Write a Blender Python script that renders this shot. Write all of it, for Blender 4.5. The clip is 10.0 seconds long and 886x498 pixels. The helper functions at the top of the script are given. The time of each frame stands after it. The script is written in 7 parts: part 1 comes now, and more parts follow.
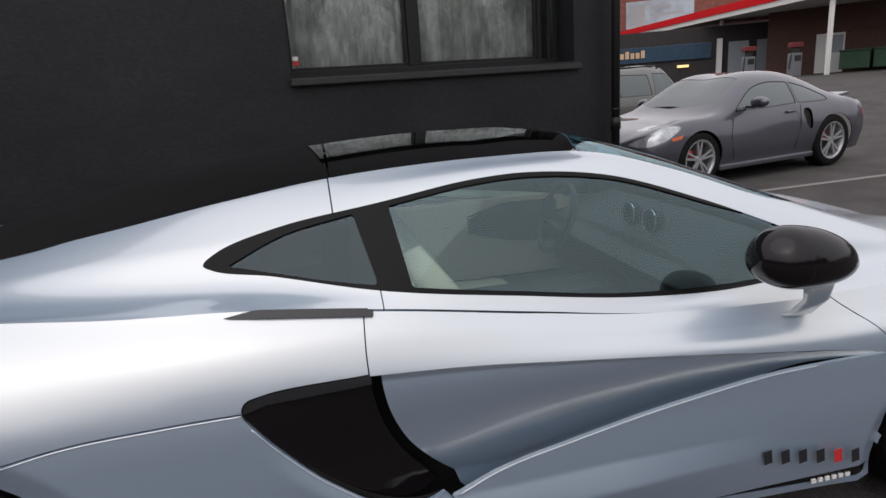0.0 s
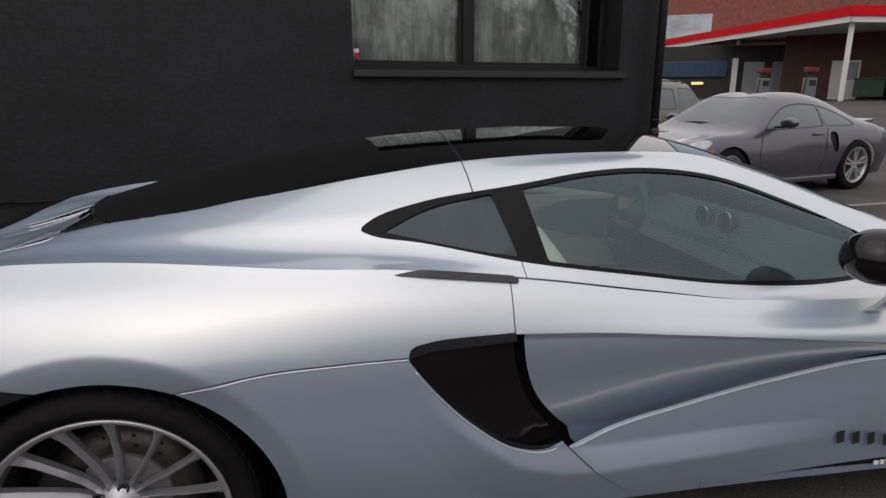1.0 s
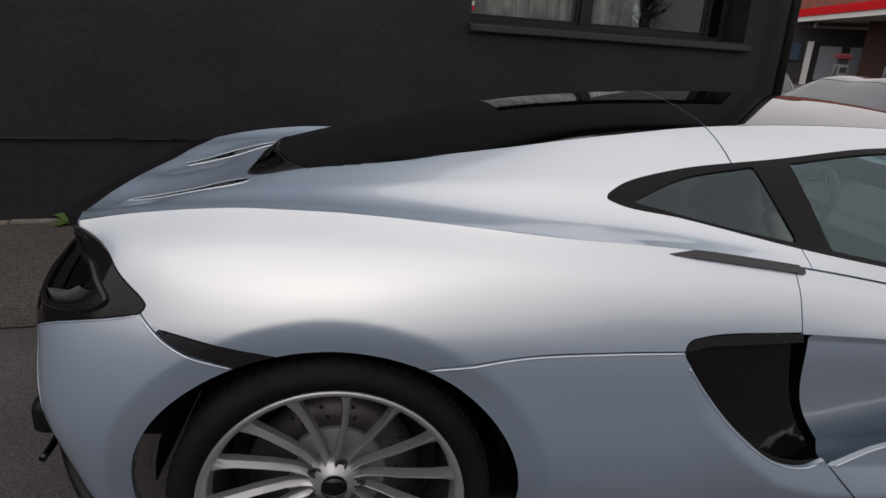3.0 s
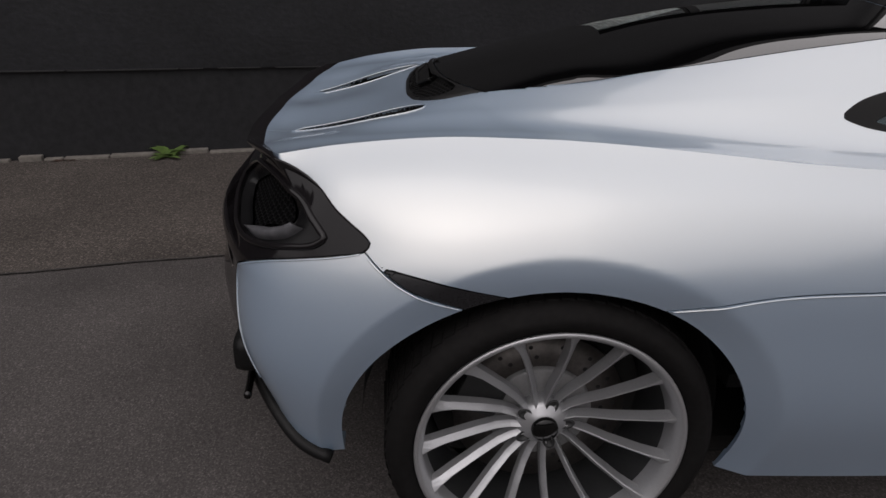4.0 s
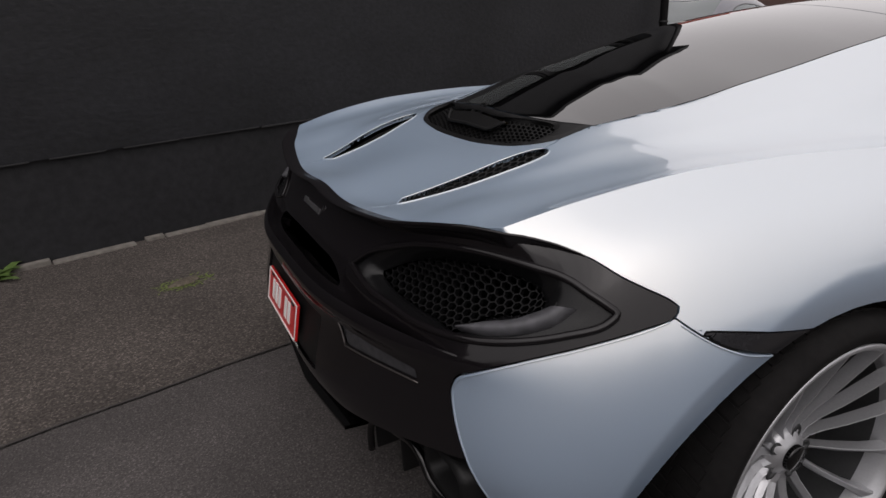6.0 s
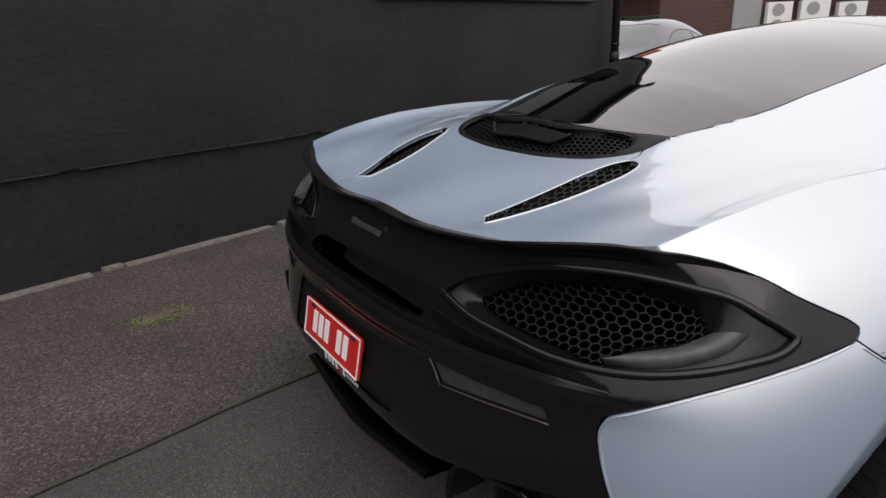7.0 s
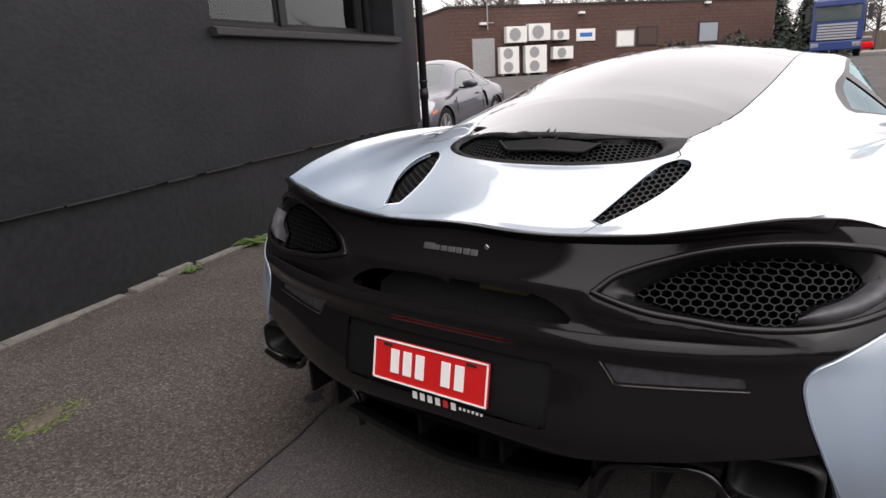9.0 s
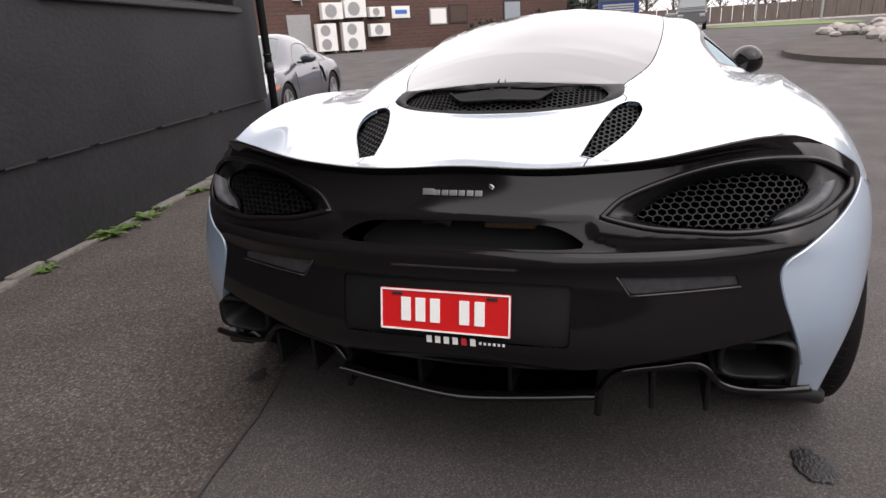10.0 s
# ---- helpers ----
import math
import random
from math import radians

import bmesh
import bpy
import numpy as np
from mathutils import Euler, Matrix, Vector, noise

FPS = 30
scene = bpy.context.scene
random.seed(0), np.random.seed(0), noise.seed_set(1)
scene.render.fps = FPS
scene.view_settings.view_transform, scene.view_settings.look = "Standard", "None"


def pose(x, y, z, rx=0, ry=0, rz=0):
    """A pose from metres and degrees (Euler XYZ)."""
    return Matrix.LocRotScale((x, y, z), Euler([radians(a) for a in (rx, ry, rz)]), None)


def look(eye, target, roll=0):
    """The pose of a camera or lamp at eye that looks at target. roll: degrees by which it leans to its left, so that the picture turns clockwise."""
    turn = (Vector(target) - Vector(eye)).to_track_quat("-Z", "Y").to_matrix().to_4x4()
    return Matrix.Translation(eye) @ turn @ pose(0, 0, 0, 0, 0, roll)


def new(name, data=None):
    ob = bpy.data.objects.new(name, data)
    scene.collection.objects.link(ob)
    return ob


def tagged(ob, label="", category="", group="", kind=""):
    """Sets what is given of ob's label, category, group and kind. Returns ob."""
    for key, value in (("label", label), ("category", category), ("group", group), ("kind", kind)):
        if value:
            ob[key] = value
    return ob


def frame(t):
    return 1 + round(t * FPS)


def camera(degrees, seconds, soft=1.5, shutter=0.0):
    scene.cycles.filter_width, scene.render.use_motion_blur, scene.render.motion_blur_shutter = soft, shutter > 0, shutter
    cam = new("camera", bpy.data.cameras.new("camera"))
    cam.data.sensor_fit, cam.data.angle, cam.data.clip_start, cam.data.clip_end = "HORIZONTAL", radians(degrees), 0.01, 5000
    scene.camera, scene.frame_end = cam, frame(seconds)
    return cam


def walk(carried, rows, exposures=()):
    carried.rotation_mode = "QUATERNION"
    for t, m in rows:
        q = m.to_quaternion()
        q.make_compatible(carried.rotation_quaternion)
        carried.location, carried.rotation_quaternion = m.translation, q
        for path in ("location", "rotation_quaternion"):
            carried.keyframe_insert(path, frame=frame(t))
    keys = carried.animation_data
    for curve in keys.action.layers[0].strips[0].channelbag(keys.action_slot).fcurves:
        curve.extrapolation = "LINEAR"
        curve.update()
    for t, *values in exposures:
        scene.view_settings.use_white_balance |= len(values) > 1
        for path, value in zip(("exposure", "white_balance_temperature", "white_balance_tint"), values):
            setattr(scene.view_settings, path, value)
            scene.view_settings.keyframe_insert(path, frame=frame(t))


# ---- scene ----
# ---------------------------------------------------------------- camera
cam = camera(72.0, 10.0, 1.5)
PATH = [
    (0, (0.985, -2.318, 1.367), (1.366, -0.420, 0.864), -4.1),
    (0.2, (0.915, -2.357, 1.364), (1.276, -0.464, 0.828), -3.3),
    (0.5, (0.810, -2.415, 1.360), (1.243, -0.537, 0.824), -0.8),
    (0.7, (0.711, -2.429, 1.362), (1.268, -0.575, 0.860), 0.5),
    (1, (0.563, -2.450, 1.364), (0.947, -0.553, 0.862), -0.2),
    (1.2, (0.534, -2.459, 1.358), (0.788, -0.551, 0.817), -0.2),
    (1.5, (0.490, -2.472, 1.348), (0.697, -0.559, 0.802), 1.9),
    (1.7, (0.470, -2.394, 1.333), (0.673, -0.481, 0.786), 1.8),
    (2, (0.438, -2.277, 1.311), (0.523, -0.351, 0.778), 0.3),
    (2.2, (0.406, -2.255, 1.317), (0.532, -0.352, 0.716), 2.6),
    (3.3, (-0.083, -2.134, 1.290), (0.201, -0.254, 0.670), 3.2),
    (3.5, (-0.149, -2.147, 1.304), (0.031, -0.275, 0.621), 3.1),
    (3.8, (-0.252, -2.066, 1.274), (-0.131, -0.237, 0.474), 2.5),
    (4, (-0.321, -2.012, 1.254), (-0.191, -0.199, 0.419), 1.5),
    (4.2, (-0.401, -1.951, 1.260), (-0.208, -0.185, 0.342), 1.7),
    (4.5, (-0.520, -1.860, 1.269), (-0.260, -0.087, 0.381), 1.8),
    (4.8, (-0.631, -1.795, 1.266), (-0.298, -0.050, 0.347), 3.0),
    (5, (-0.705, -1.751, 1.263), (-0.255, -0.001, 0.406), 3.3),
    (5.2, (-0.796, -1.715, 1.266), (-0.245, 0.026, 0.450), 1.5),
    (5.5, (-0.931, -1.660, 1.272), (-0.187, 0.043, 0.533), 0.6),
    (5.8, (-1.043, -1.606, 1.248), (-0.269, 0.096, 0.537), -2.3),
    (6, (-1.118, -1.569, 1.232), (-0.309, 0.115, 0.518), -3.0),
    (6.2, (-1.169, -1.499, 1.204), (-0.351, 0.163, 0.450), -3.3),
    (7.3, (-1.426, -1.219, 1.199), (-0.289, 0.308, 0.586), -1.5),
    (7.5, (-1.486, -1.176, 1.181), (-0.269, 0.296, 0.586), -1.6),
    (8, (-1.700, -1.071, 1.197), (-0.294, 0.236, 0.638), -4.5),
    (8.5, (-1.799, -0.945, 1.167), (-0.301, 0.257, 0.611), -2.6),
    (9, (-1.856, -0.759, 1.171), (-0.285, 0.344, 0.609), -3.3),
    (9.5, (-1.954, -0.609, 1.161), (-0.256, 0.303, 0.626), -4.2),
    (10, (-2.085, -0.417, 1.123), (-0.293, 0.183, 0.469), -3.6),
]
EXPOSURES = [(0.0, -0.77, 6350, 15), (0.5, -0.86, 6450, 15), (1.5, -1.0, 6550, 16), (2.0, -1.03, 6550, 16), (5.5, -0.88, 6550, 16), (7.5, -0.27, 6550, 16), (9.0, 0.05, 6550, 16), (10.0, 0.18, 6550, 17)]
walk(cam, [(t, look(eye, target, roll)) for t, eye, target, roll in PATH], EXPOSURES)

# ---------------------------------------------------------------- light
world = bpy.data.worlds.new("sky")
scene.world = world
world.use_nodes = True
wn, wl = world.node_tree.nodes, world.node_tree.links
sky = wn.new("ShaderNodeTexSky")
sky.sky_type, sky.sun_disc = "NISHITA", False
sky.sun_elevation, sky.sun_rotation = radians(42), radians(200)
sky.air_density, sky.dust_density, sky.ozone_density = 1.0, 5.0, 1.0
grey = wn.new("ShaderNodeHueSaturation")
grey.inputs["Saturation"].default_value = 0.25
cover = wn.new("ShaderNodeMix")
cover.data_type = "RGBA"
cover.inputs["Factor"].default_value = 0.8
cover.inputs["B"].default_value = (9.05, 8.9, 8.75, 1)
wl.new(sky.outputs[0], grey.inputs["Color"])
wl.new(grey.outputs[0], cover.inputs["A"])
place = wn.new("ShaderNodeTexCoord")
split = wn.new("ShaderNodeSeparateXYZ")
height = wn.new("ShaderNodeMapRange")
height.inputs["To Min"].default_value, height.inputs["To Max"].default_value = 0.66, 1.15
dome = wn.new("ShaderNodeVectorMath")
dome.operation = "SCALE"
wl.new(place.outputs["Generated"], split.inputs[0])
wl.new(split.outputs["Z"], height.inputs["Value"])
wl.new(cover.outputs["Result"], dome.inputs[0])
wl.new(height.outputs[0], dome.inputs["Scale"])
wl.new(dome.outputs[0], wn["Background"].inputs["Color"])
wn["Background"].inputs["Strength"].default_value = 0.24

sun = new("sun", bpy.data.lights.new("sun", "SUN"))
sun.data.energy, sun.data.angle, sun.data.color = 0.8, radians(60), (1.0, 0.98, 0.95)
sun.matrix_basis = look((0, 0, 30), (10, 12, 0))

# ---------------------------------------------------------------- materials
def material(name, color, rough=0.5, metal=0.0, coat=0.0, coat_rough=0.03, bump=0.0, scale=40.0, vary=0.0, big=0.0, big_scale=2.0,
             spec=0.5, island=0.0, stretch=(1, 1, 1), rvary=0.0, stones=0.0, stone_scale=90.0):
    """A Principled surface with fine grain (vary, bump) and broad stains (big)."""
    m = bpy.data.materials.new(name)
    m.use_nodes = True
    n, l = m.node_tree.nodes, m.node_tree.links
    p = n["Principled BSDF"]
    p.inputs["Roughness"].default_value, p.inputs["Metallic"].default_value = rough, metal
    p.inputs["Coat Weight"].default_value, p.inputs["Coat Roughness"].default_value = coat, coat_rough
    p.inputs["Specular IOR Level"].default_value = spec
    base = n.new("ShaderNodeRGB")
    base.outputs[0].default_value = (*color, 1)
    out = base.outputs[0]
    tc = n.new("ShaderNodeTexCoord")
    mp = n.new("ShaderNodeMapping")
    mp.inputs["Scale"].default_value = stretch
    l.new(tc.outputs["Object"], mp.inputs[0])

    def shade(value, amount, previous):
        mr = n.new("ShaderNodeMapRange")
        mr.inputs["From Min"].default_value, mr.inputs["From Max"].default_value = 0.25, 0.75
        mr.inputs["To Min"].default_value, mr.inputs["To Max"].default_value = 1 - amount, 1 + amount
        l.new(value, mr.inputs["Value"])
        mix = n.new("ShaderNodeVectorMath")
        mix.operation = "SCALE"
        l.new(previous, mix.inputs[0])
        l.new(mr.outputs[0], mix.inputs["Scale"])
        return mix.outputs[0]

    fine = None
    if vary or bump or rvary:
        fine = n.new("ShaderNodeTexNoise")
        fine.inputs["Scale"].default_value, fine.inputs["Detail"].default_value = scale, 6
        l.new(mp.outputs[0], fine.inputs["Vector"])
    if vary:
        out = shade(fine.outputs["Fac"], vary, out)
    if big:
        broad = n.new("ShaderNodeTexNoise")
        broad.inputs["Scale"].default_value, broad.inputs["Detail"].default_value = big_scale, 5
        l.new(mp.outputs[0], broad.inputs["Vector"])
        out = shade(broad.outputs["Fac"], big, out)
    if stones:
        cell = n.new("ShaderNodeTexVoronoi")
        cell.inputs["Scale"].default_value = stone_scale
        l.new(mp.outputs[0], cell.inputs["Vector"])
        pick = n.new("ShaderNodeMapRange")
        pick.inputs["From Min"].default_value, pick.inputs["From Max"].default_value = 0.72, 1.0
        pick.inputs["To Min"].default_value, pick.inputs["To Max"].default_value = 1 - 0.25 * stones, 1 + 1.6 * stones
        sep = n.new("ShaderNodeSeparateColor")
        l.new(cell.outputs["Color"], sep.inputs[0])
        l.new(sep.outputs[0], pick.inputs["Value"])
        mix = n.new("ShaderNodeVectorMath")
        mix.operation = "SCALE"
        l.new(out, mix.inputs[0])
        l.new(pick.outputs[0], mix.inputs["Scale"])
        out = mix.outputs[0]
    if island:
        ob = n.new("ShaderNodeObjectInfo")
        out = shade(ob.outputs["Random"], island, out)
    l.new(out, p.inputs["Base Color"])
    if rvary:
        mr = n.new("ShaderNodeMapRange")
        mr.inputs["To Min"].default_value, mr.inputs["To Max"].default_value = max(rough - rvary, 0.02), min(rough + rvary, 1)
        l.new(fine.outputs["Fac"], mr.inputs["Value"])
        l.new(mr.outputs[0], p.inputs["Roughness"])
    if bump:
        b = n.new("ShaderNodeBump")
        b.inputs["Strength"].default_value, b.inputs["Distance"].default_value = 1.0, bump
        l.new(fine.outputs["Fac"], b.inputs["Height"])
        l.new(b.outputs[0], p.inputs["Normal"])
    return m


def glass(name, color=(0.9, 0.95, 0.95), rough=0.0, clear=0.6, tint=(0.5, 0.56, 0.55), ior=1.75):
    """Thin tinted glazing: a clear see-through layer under a mirror-like skin."""
    m = bpy.data.materials.new(name)
    m.use_nodes = True
    n, l = m.node_tree.nodes, m.node_tree.links
    n.remove(n["Principled BSDF"])
    see, gloss, mix, fres = n.new("ShaderNodeBsdfTransparent"), n.new("ShaderNodeBsdfGlossy"), n.new("ShaderNodeMixShader"), n.new("ShaderNodeFresnel")
    see.inputs["Color"].default_value = (*[c * clear for c in tint], 1)
    gloss.inputs["Color"].default_value, gloss.inputs["Roughness"].default_value = (*color, 1), rough
    fres.inputs["IOR"].default_value = ior
    l.new(fres.outputs[0], mix.inputs[0])
    l.new(see.outputs[0], mix.inputs[1])
    l.new(gloss.outputs[0], mix.inputs[2])
    l.new(mix.outputs[0], n["Material Output"].inputs[0])
    return m


def car_paint(name, silver, pigment, share):
    """Metallic lacquer: mirror-like flakes over a coloured base, under one clear coat."""
    m = material(name, silver, 0.40, 1.0, coat=1.0, coat_rough=0.02, big=0.012, big_scale=3)
    n, l = m.node_tree.nodes, m.node_tree.links
    flakes = n["Principled BSDF"]
    base = n.new("ShaderNodeBsdfPrincipled")
    base.inputs["Base Color"].default_value = (*pigment, 1)
    base.inputs["Roughness"].default_value = 0.55
    base.inputs["Coat Weight"].default_value, base.inputs["Coat Roughness"].default_value = 1.0, 0.02
    mix = n.new("ShaderNodeMixShader")
    mix.inputs[0].default_value = share
    l.new(flakes.outputs[0], mix.inputs[1])
    l.new(base.outputs[0], mix.inputs[2])
    l.new(mix.outputs[0], n["Material Output"].inputs[0])
    return m


PAINT = car_paint("silver_blue_paint", (0.835, 0.795, 0.700), (0.270, 0.405, 0.580), 0.48)
GLOSS = material("gloss_black", (0.003, 0.003, 0.003), 0.10, 0.0, spec=0.45)
TRIM = material("black_window_trim", (0.004, 0.004, 0.0042), 0.28, spec=0.13, vary=0.15, scale=150)
CARBON = material("carbon_black", (0.0070, 0.0060, 0.0068), 0.10, 0.0, spec=0.33, vary=0.25, scale=260, rvary=0.03)
SATIN = material("satin_black_plastic", (0.006, 0.006, 0.0062), 0.5, spec=0.22, vary=0.15, scale=300, bump=0.0004)
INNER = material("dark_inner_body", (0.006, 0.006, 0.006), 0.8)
RUBBER = material("tyre_rubber", (0.0085, 0.0080, 0.0080), 0.8, spec=0.10, vary=0.25, scale=60, big=0.2, big_scale=9, bump=0.0006)
BELLGREY = material("grey_disc_bell", (0.24, 0.24, 0.245), 0.55, 0.3, vary=0.08, scale=120)
RIM = material("silver_rim", (0.42, 0.425, 0.44), 0.36, 0.65, vary=0.05, scale=200)
CHROME = material("chrome", (0.75, 0.75, 0.76), 0.08, 1.0)
STEEL = material("brake_steel", (0.10, 0.092, 0.088), 0.45, 0.8, vary=0.2, scale=90)
HATCH = material("tinted_hatch_glass", (0.002, 0.002, 0.0022), 0.015, 0.0, spec=1.0, coat=0.7, coat_rough=0.015)
SIDEGLASS = glass("side_window_glass", (0.72, 0.95, 1.0), ior=1.80, clear=1.0, tint=(0.80, 0.97, 0.97))
DARKGLASS = glass("quarter_window_glass", (0.75, 0.93, 1.0), ior=1.6, clear=0.5, tint=(0.50, 0.62, 0.66))
CREAM = material("cream_leather", (0.62, 0.54, 0.40), 0.55, vary=0.08, scale=150, bump=0.0005)
DASH = material("dashboard_leather", (0.055, 0.060, 0.062), 0.6, vary=0.2, scale=120)
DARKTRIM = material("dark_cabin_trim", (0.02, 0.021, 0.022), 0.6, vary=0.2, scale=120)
SMOKED = material("smoked_lamp", (0.035, 0.035, 0.038), 0.26, 0.0, spec=0.45, vary=0.25, scale=60)
LENS = material("smoked_light_lens", (0.070, 0.070, 0.076), 0.34, 0.0, spec=0.25, vary=0.35, scale=45)
REDP = material("red_plate", (0.55, 0.012, 0.012), 0.3, coat=0.3, vary=0.05, scale=90)
WHITE = material("white_plate_paint", (0.82, 0.82, 0.80), 0.4)
REDX = material("red_lettering", (0.55, 0.03, 0.03), 0.4)
BLACKP = material("black_lettering", (0.02, 0.02, 0.022), 0.4)
STEELBADGE = material("dull_badge_metal", (0.30, 0.30, 0.31), 0.30, 0.9)
STRIPGREY = material("dark_grey_gloss", (0.016, 0.016, 0.018), 0.22, spec=0.5, vary=0.2, scale=200)
AMBER = material("brown_engine_cover", (0.075, 0.045, 0.021), 0.5, vary=0.3, scale=60)

ASPHALT = material("asphalt", (0.066, 0.060, 0.058), 0.9, spec=0.25, vary=0.45, scale=150, big=0.30, big_scale=1.6, bump=0.003, stones=0.38, stone_scale=240)
RENDERED = material("dark_wall_render", (0.0108, 0.0112, 0.0132), 0.54, spec=0.34, vary=0.34, scale=24, big=0.34, big_scale=1.6, bump=0.0026, stretch=(1.0, 1.0, 1.7))
PLINTH = material("plinth_render", (0.0135, 0.0137, 0.0155), 0.6, spec=0.33, vary=0.35, scale=22, big=0.2, big_scale=2.0, bump=0.003)
FRAME = material("window_frame_black", (0.012, 0.012, 0.0125), 0.45, spec=0.3, vary=0.15, scale=80)
SILL = material("grey_metal_sill", (0.030, 0.030, 0.031), 0.5, 0.2, vary=0.15, scale=60, stretch=(0.2, 1, 1))
MORTAR = material("pale_concrete_footing", (0.1482, 0.1365, 0.1209), 0.9, vary=0.3, scale=25, bump=0.004)
BRICK = material("brown_brick", (0.085, 0.044, 0.034), 0.85, vary=0.35, scale=9, big=0.15, big_scale=0.4, stretch=(0.6, 0.6, 3))
LEAF = material("weed_leaf", (0.075, 0.125, 0.028), 0.5, vary=0.3, scale=30)
MOSS = material("moss", (0.10, 0.13, 0.03), 0.8, vary=0.5, scale=40)
PINE = material("dark_conifer", (0.022, 0.030, 0.020), 0.8, vary=0.4, scale=3)
TWIG = material("bare_twigs", (0.085, 0.07, 0.058), 0.85, vary=0.3, scale=2)
WPAINT = material("white_metal", (0.72, 0.72, 0.69), 0.45, vary=0.06, scale=20)
RED = material("red_canopy", (0.60, 0.004, 0.008), 0.6, spec=0.15, vary=0.05, scale=4)
GREYM = material("grey_metal", (0.30, 0.30, 0.30), 0.5, 0.2, vary=0.1, scale=10)
GRASS = material("verge_grass", (0.09, 0.13, 0.03), 0.9, vary=0.4, scale=6, big=0.25, big_scale=0.5)
GREYPAINT = material("graphite_car_paint", (0.088, 0.089, 0.110), 0.38, 0.6, coat=1.0, vary=0.04, scale=500)
WAGONPAINT = material("grey_green_car_paint", (0.13, 0.132, 0.122), 0.35, 0.6, coat=1.0)
CARGLASS = material("parked_car_glass", (0.085, 0.105, 0.108), 0.03, 0.0, spec=0.9)

STRIPE = material("worn_white_line", (0.20, 0.19, 0.18), 0.9, vary=0.3, scale=30)
YARD = material("older_asphalt", (0.066, 0.057, 0.051), 0.92, spec=0.25, vary=0.6, scale=90, big=0.25, big_scale=1.7, bump=0.004, stones=0.6, stone_scale=170)
CRACK = material("tarred_joint", (0.040, 0.036, 0.034), 0.9, vary=0.4, scale=12)
TYREFAR = material("parked_tyre", (0.008, 0.008, 0.008), 0.8, spec=0.15)
LAMPGLASS = material("clear_headlamp", (0.40, 0.42, 0.44), 0.12, 0.5, coat=1.0, vary=0.35, scale=14)
ORANGE = material("orange_lamp", (0.62, 0.13, 0.03), 0.25)
DARKBRICK = material("dark_shop_wall", (0.03, 0.026, 0.026), 0.8, vary=0.2, scale=3)
BLUESIGN = material("blue_sign", (0.012, 0.042, 0.08), 0.4, vary=0.3, scale=3)
CREAMSIGN = material("pale_orange_sign", (0.62, 0.42, 0.24), 0.5)
YELLOWLIT = material("lit_shop_lamp", (0.9, 0.7, 0.3), 0.5)
YELLOWLIT.node_tree.nodes["Principled BSDF"].inputs["Emission Color"].default_value = (1, 0.75, 0.3, 1)
YELLOWLIT.node_tree.nodes["Principled BSDF"].inputs["Emission Strength"].default_value = 1.5
REDBRICK = material("red_brick", (0.22, 0.075, 0.055), 0.85, vary=0.3, scale=2)
FARGLASS = material("far_window", (0.30, 0.33, 0.36), 0.15, spec=0.6)
GREENBIN = material("green_container", (0.03, 0.085, 0.045), 0.55, vary=0.15, scale=4)
BLUETRUCK = material("blue_truck_paint", (0.02, 0.045, 0.17), 0.3, coat=0.5)
DARKVAN = material("dark_van_paint", (0.016, 0.018, 0.02), 0.3, 0.3, coat=1.0)
TIMBER = material("timber_barrier", (0.13, 0.105, 0.09), 0.9, vary=0.2, scale=2, stretch=(3, 3, 0.3))
STONE = material("grey_rubble", (0.27, 0.25, 0.23), 0.9, vary=0.3, scale=4)
PALEKERB = material("pale_road_edge", (0.45, 0.43, 0.40), 0.9, vary=0.1, scale=2)
BLUELABEL = material("blue_label", (0.03, 0.13, 0.45), 0.4)
BROWNW = material("brown_shutter", (0.06, 0.035, 0.025), 0.7)

# ---------------------------------------------------------------- building tools
def link(name, me, mat, parent=None, label="", smooth=True):
    me.materials.clear()
    me.materials.append(mat)
    if smooth:
        me.shade_smooth()
    ob = new(name, me)
    if parent is not None:
        ob.parent = parent
    if label:
        ob["label"] = label
    return ob


def part(name, bm, mat, parent=None, label="", smooth=False):
    me = bpy.data.meshes.new(name)
    bm.normal_update()
    bm.to_mesh(me)
    bm.free()
    return link(name, me, mat, parent, label, smooth)


def thing(name, label, category, group="", m=None, kind=""):
    ob = new(name)
    if m is not None:
        ob.matrix_basis = m
    return tagged(ob, label, category, group, kind)


def add_box(bm, lo, hi, bevel=0.0, m=None):
    r = bmesh.ops.create_cube(bm, size=1)
    size = [b - a for a, b in zip(lo, hi)]
    mid = [(a + b) / 2 for a, b in zip(lo, hi)]
    bmesh.ops.transform(bm, matrix=Matrix.Translation(mid) @ Matrix.Diagonal((*size, 1)), verts=r["verts"])
    if bevel:
        edges = list({e for v in r["verts"] for e in v.link_edges})
        g = bmesh.ops.bevel(bm, geom=edges, offset=bevel, segments=2, affect="EDGES", profile=0.6)
        verts = list({v for f in g["faces"] for v in f.verts} | {v for v in r["verts"] if v.is_valid})
    else:
        verts = r["verts"]
    if m is not None:
        bmesh.ops.transform(bm, matrix=m, verts=[v for v in verts if v.is_valid])
    return verts


def box(lo, hi, bevel=0.0, m=None):
    bm = bmesh.new()
    add_box(bm, lo, hi, bevel, m)
    return bm


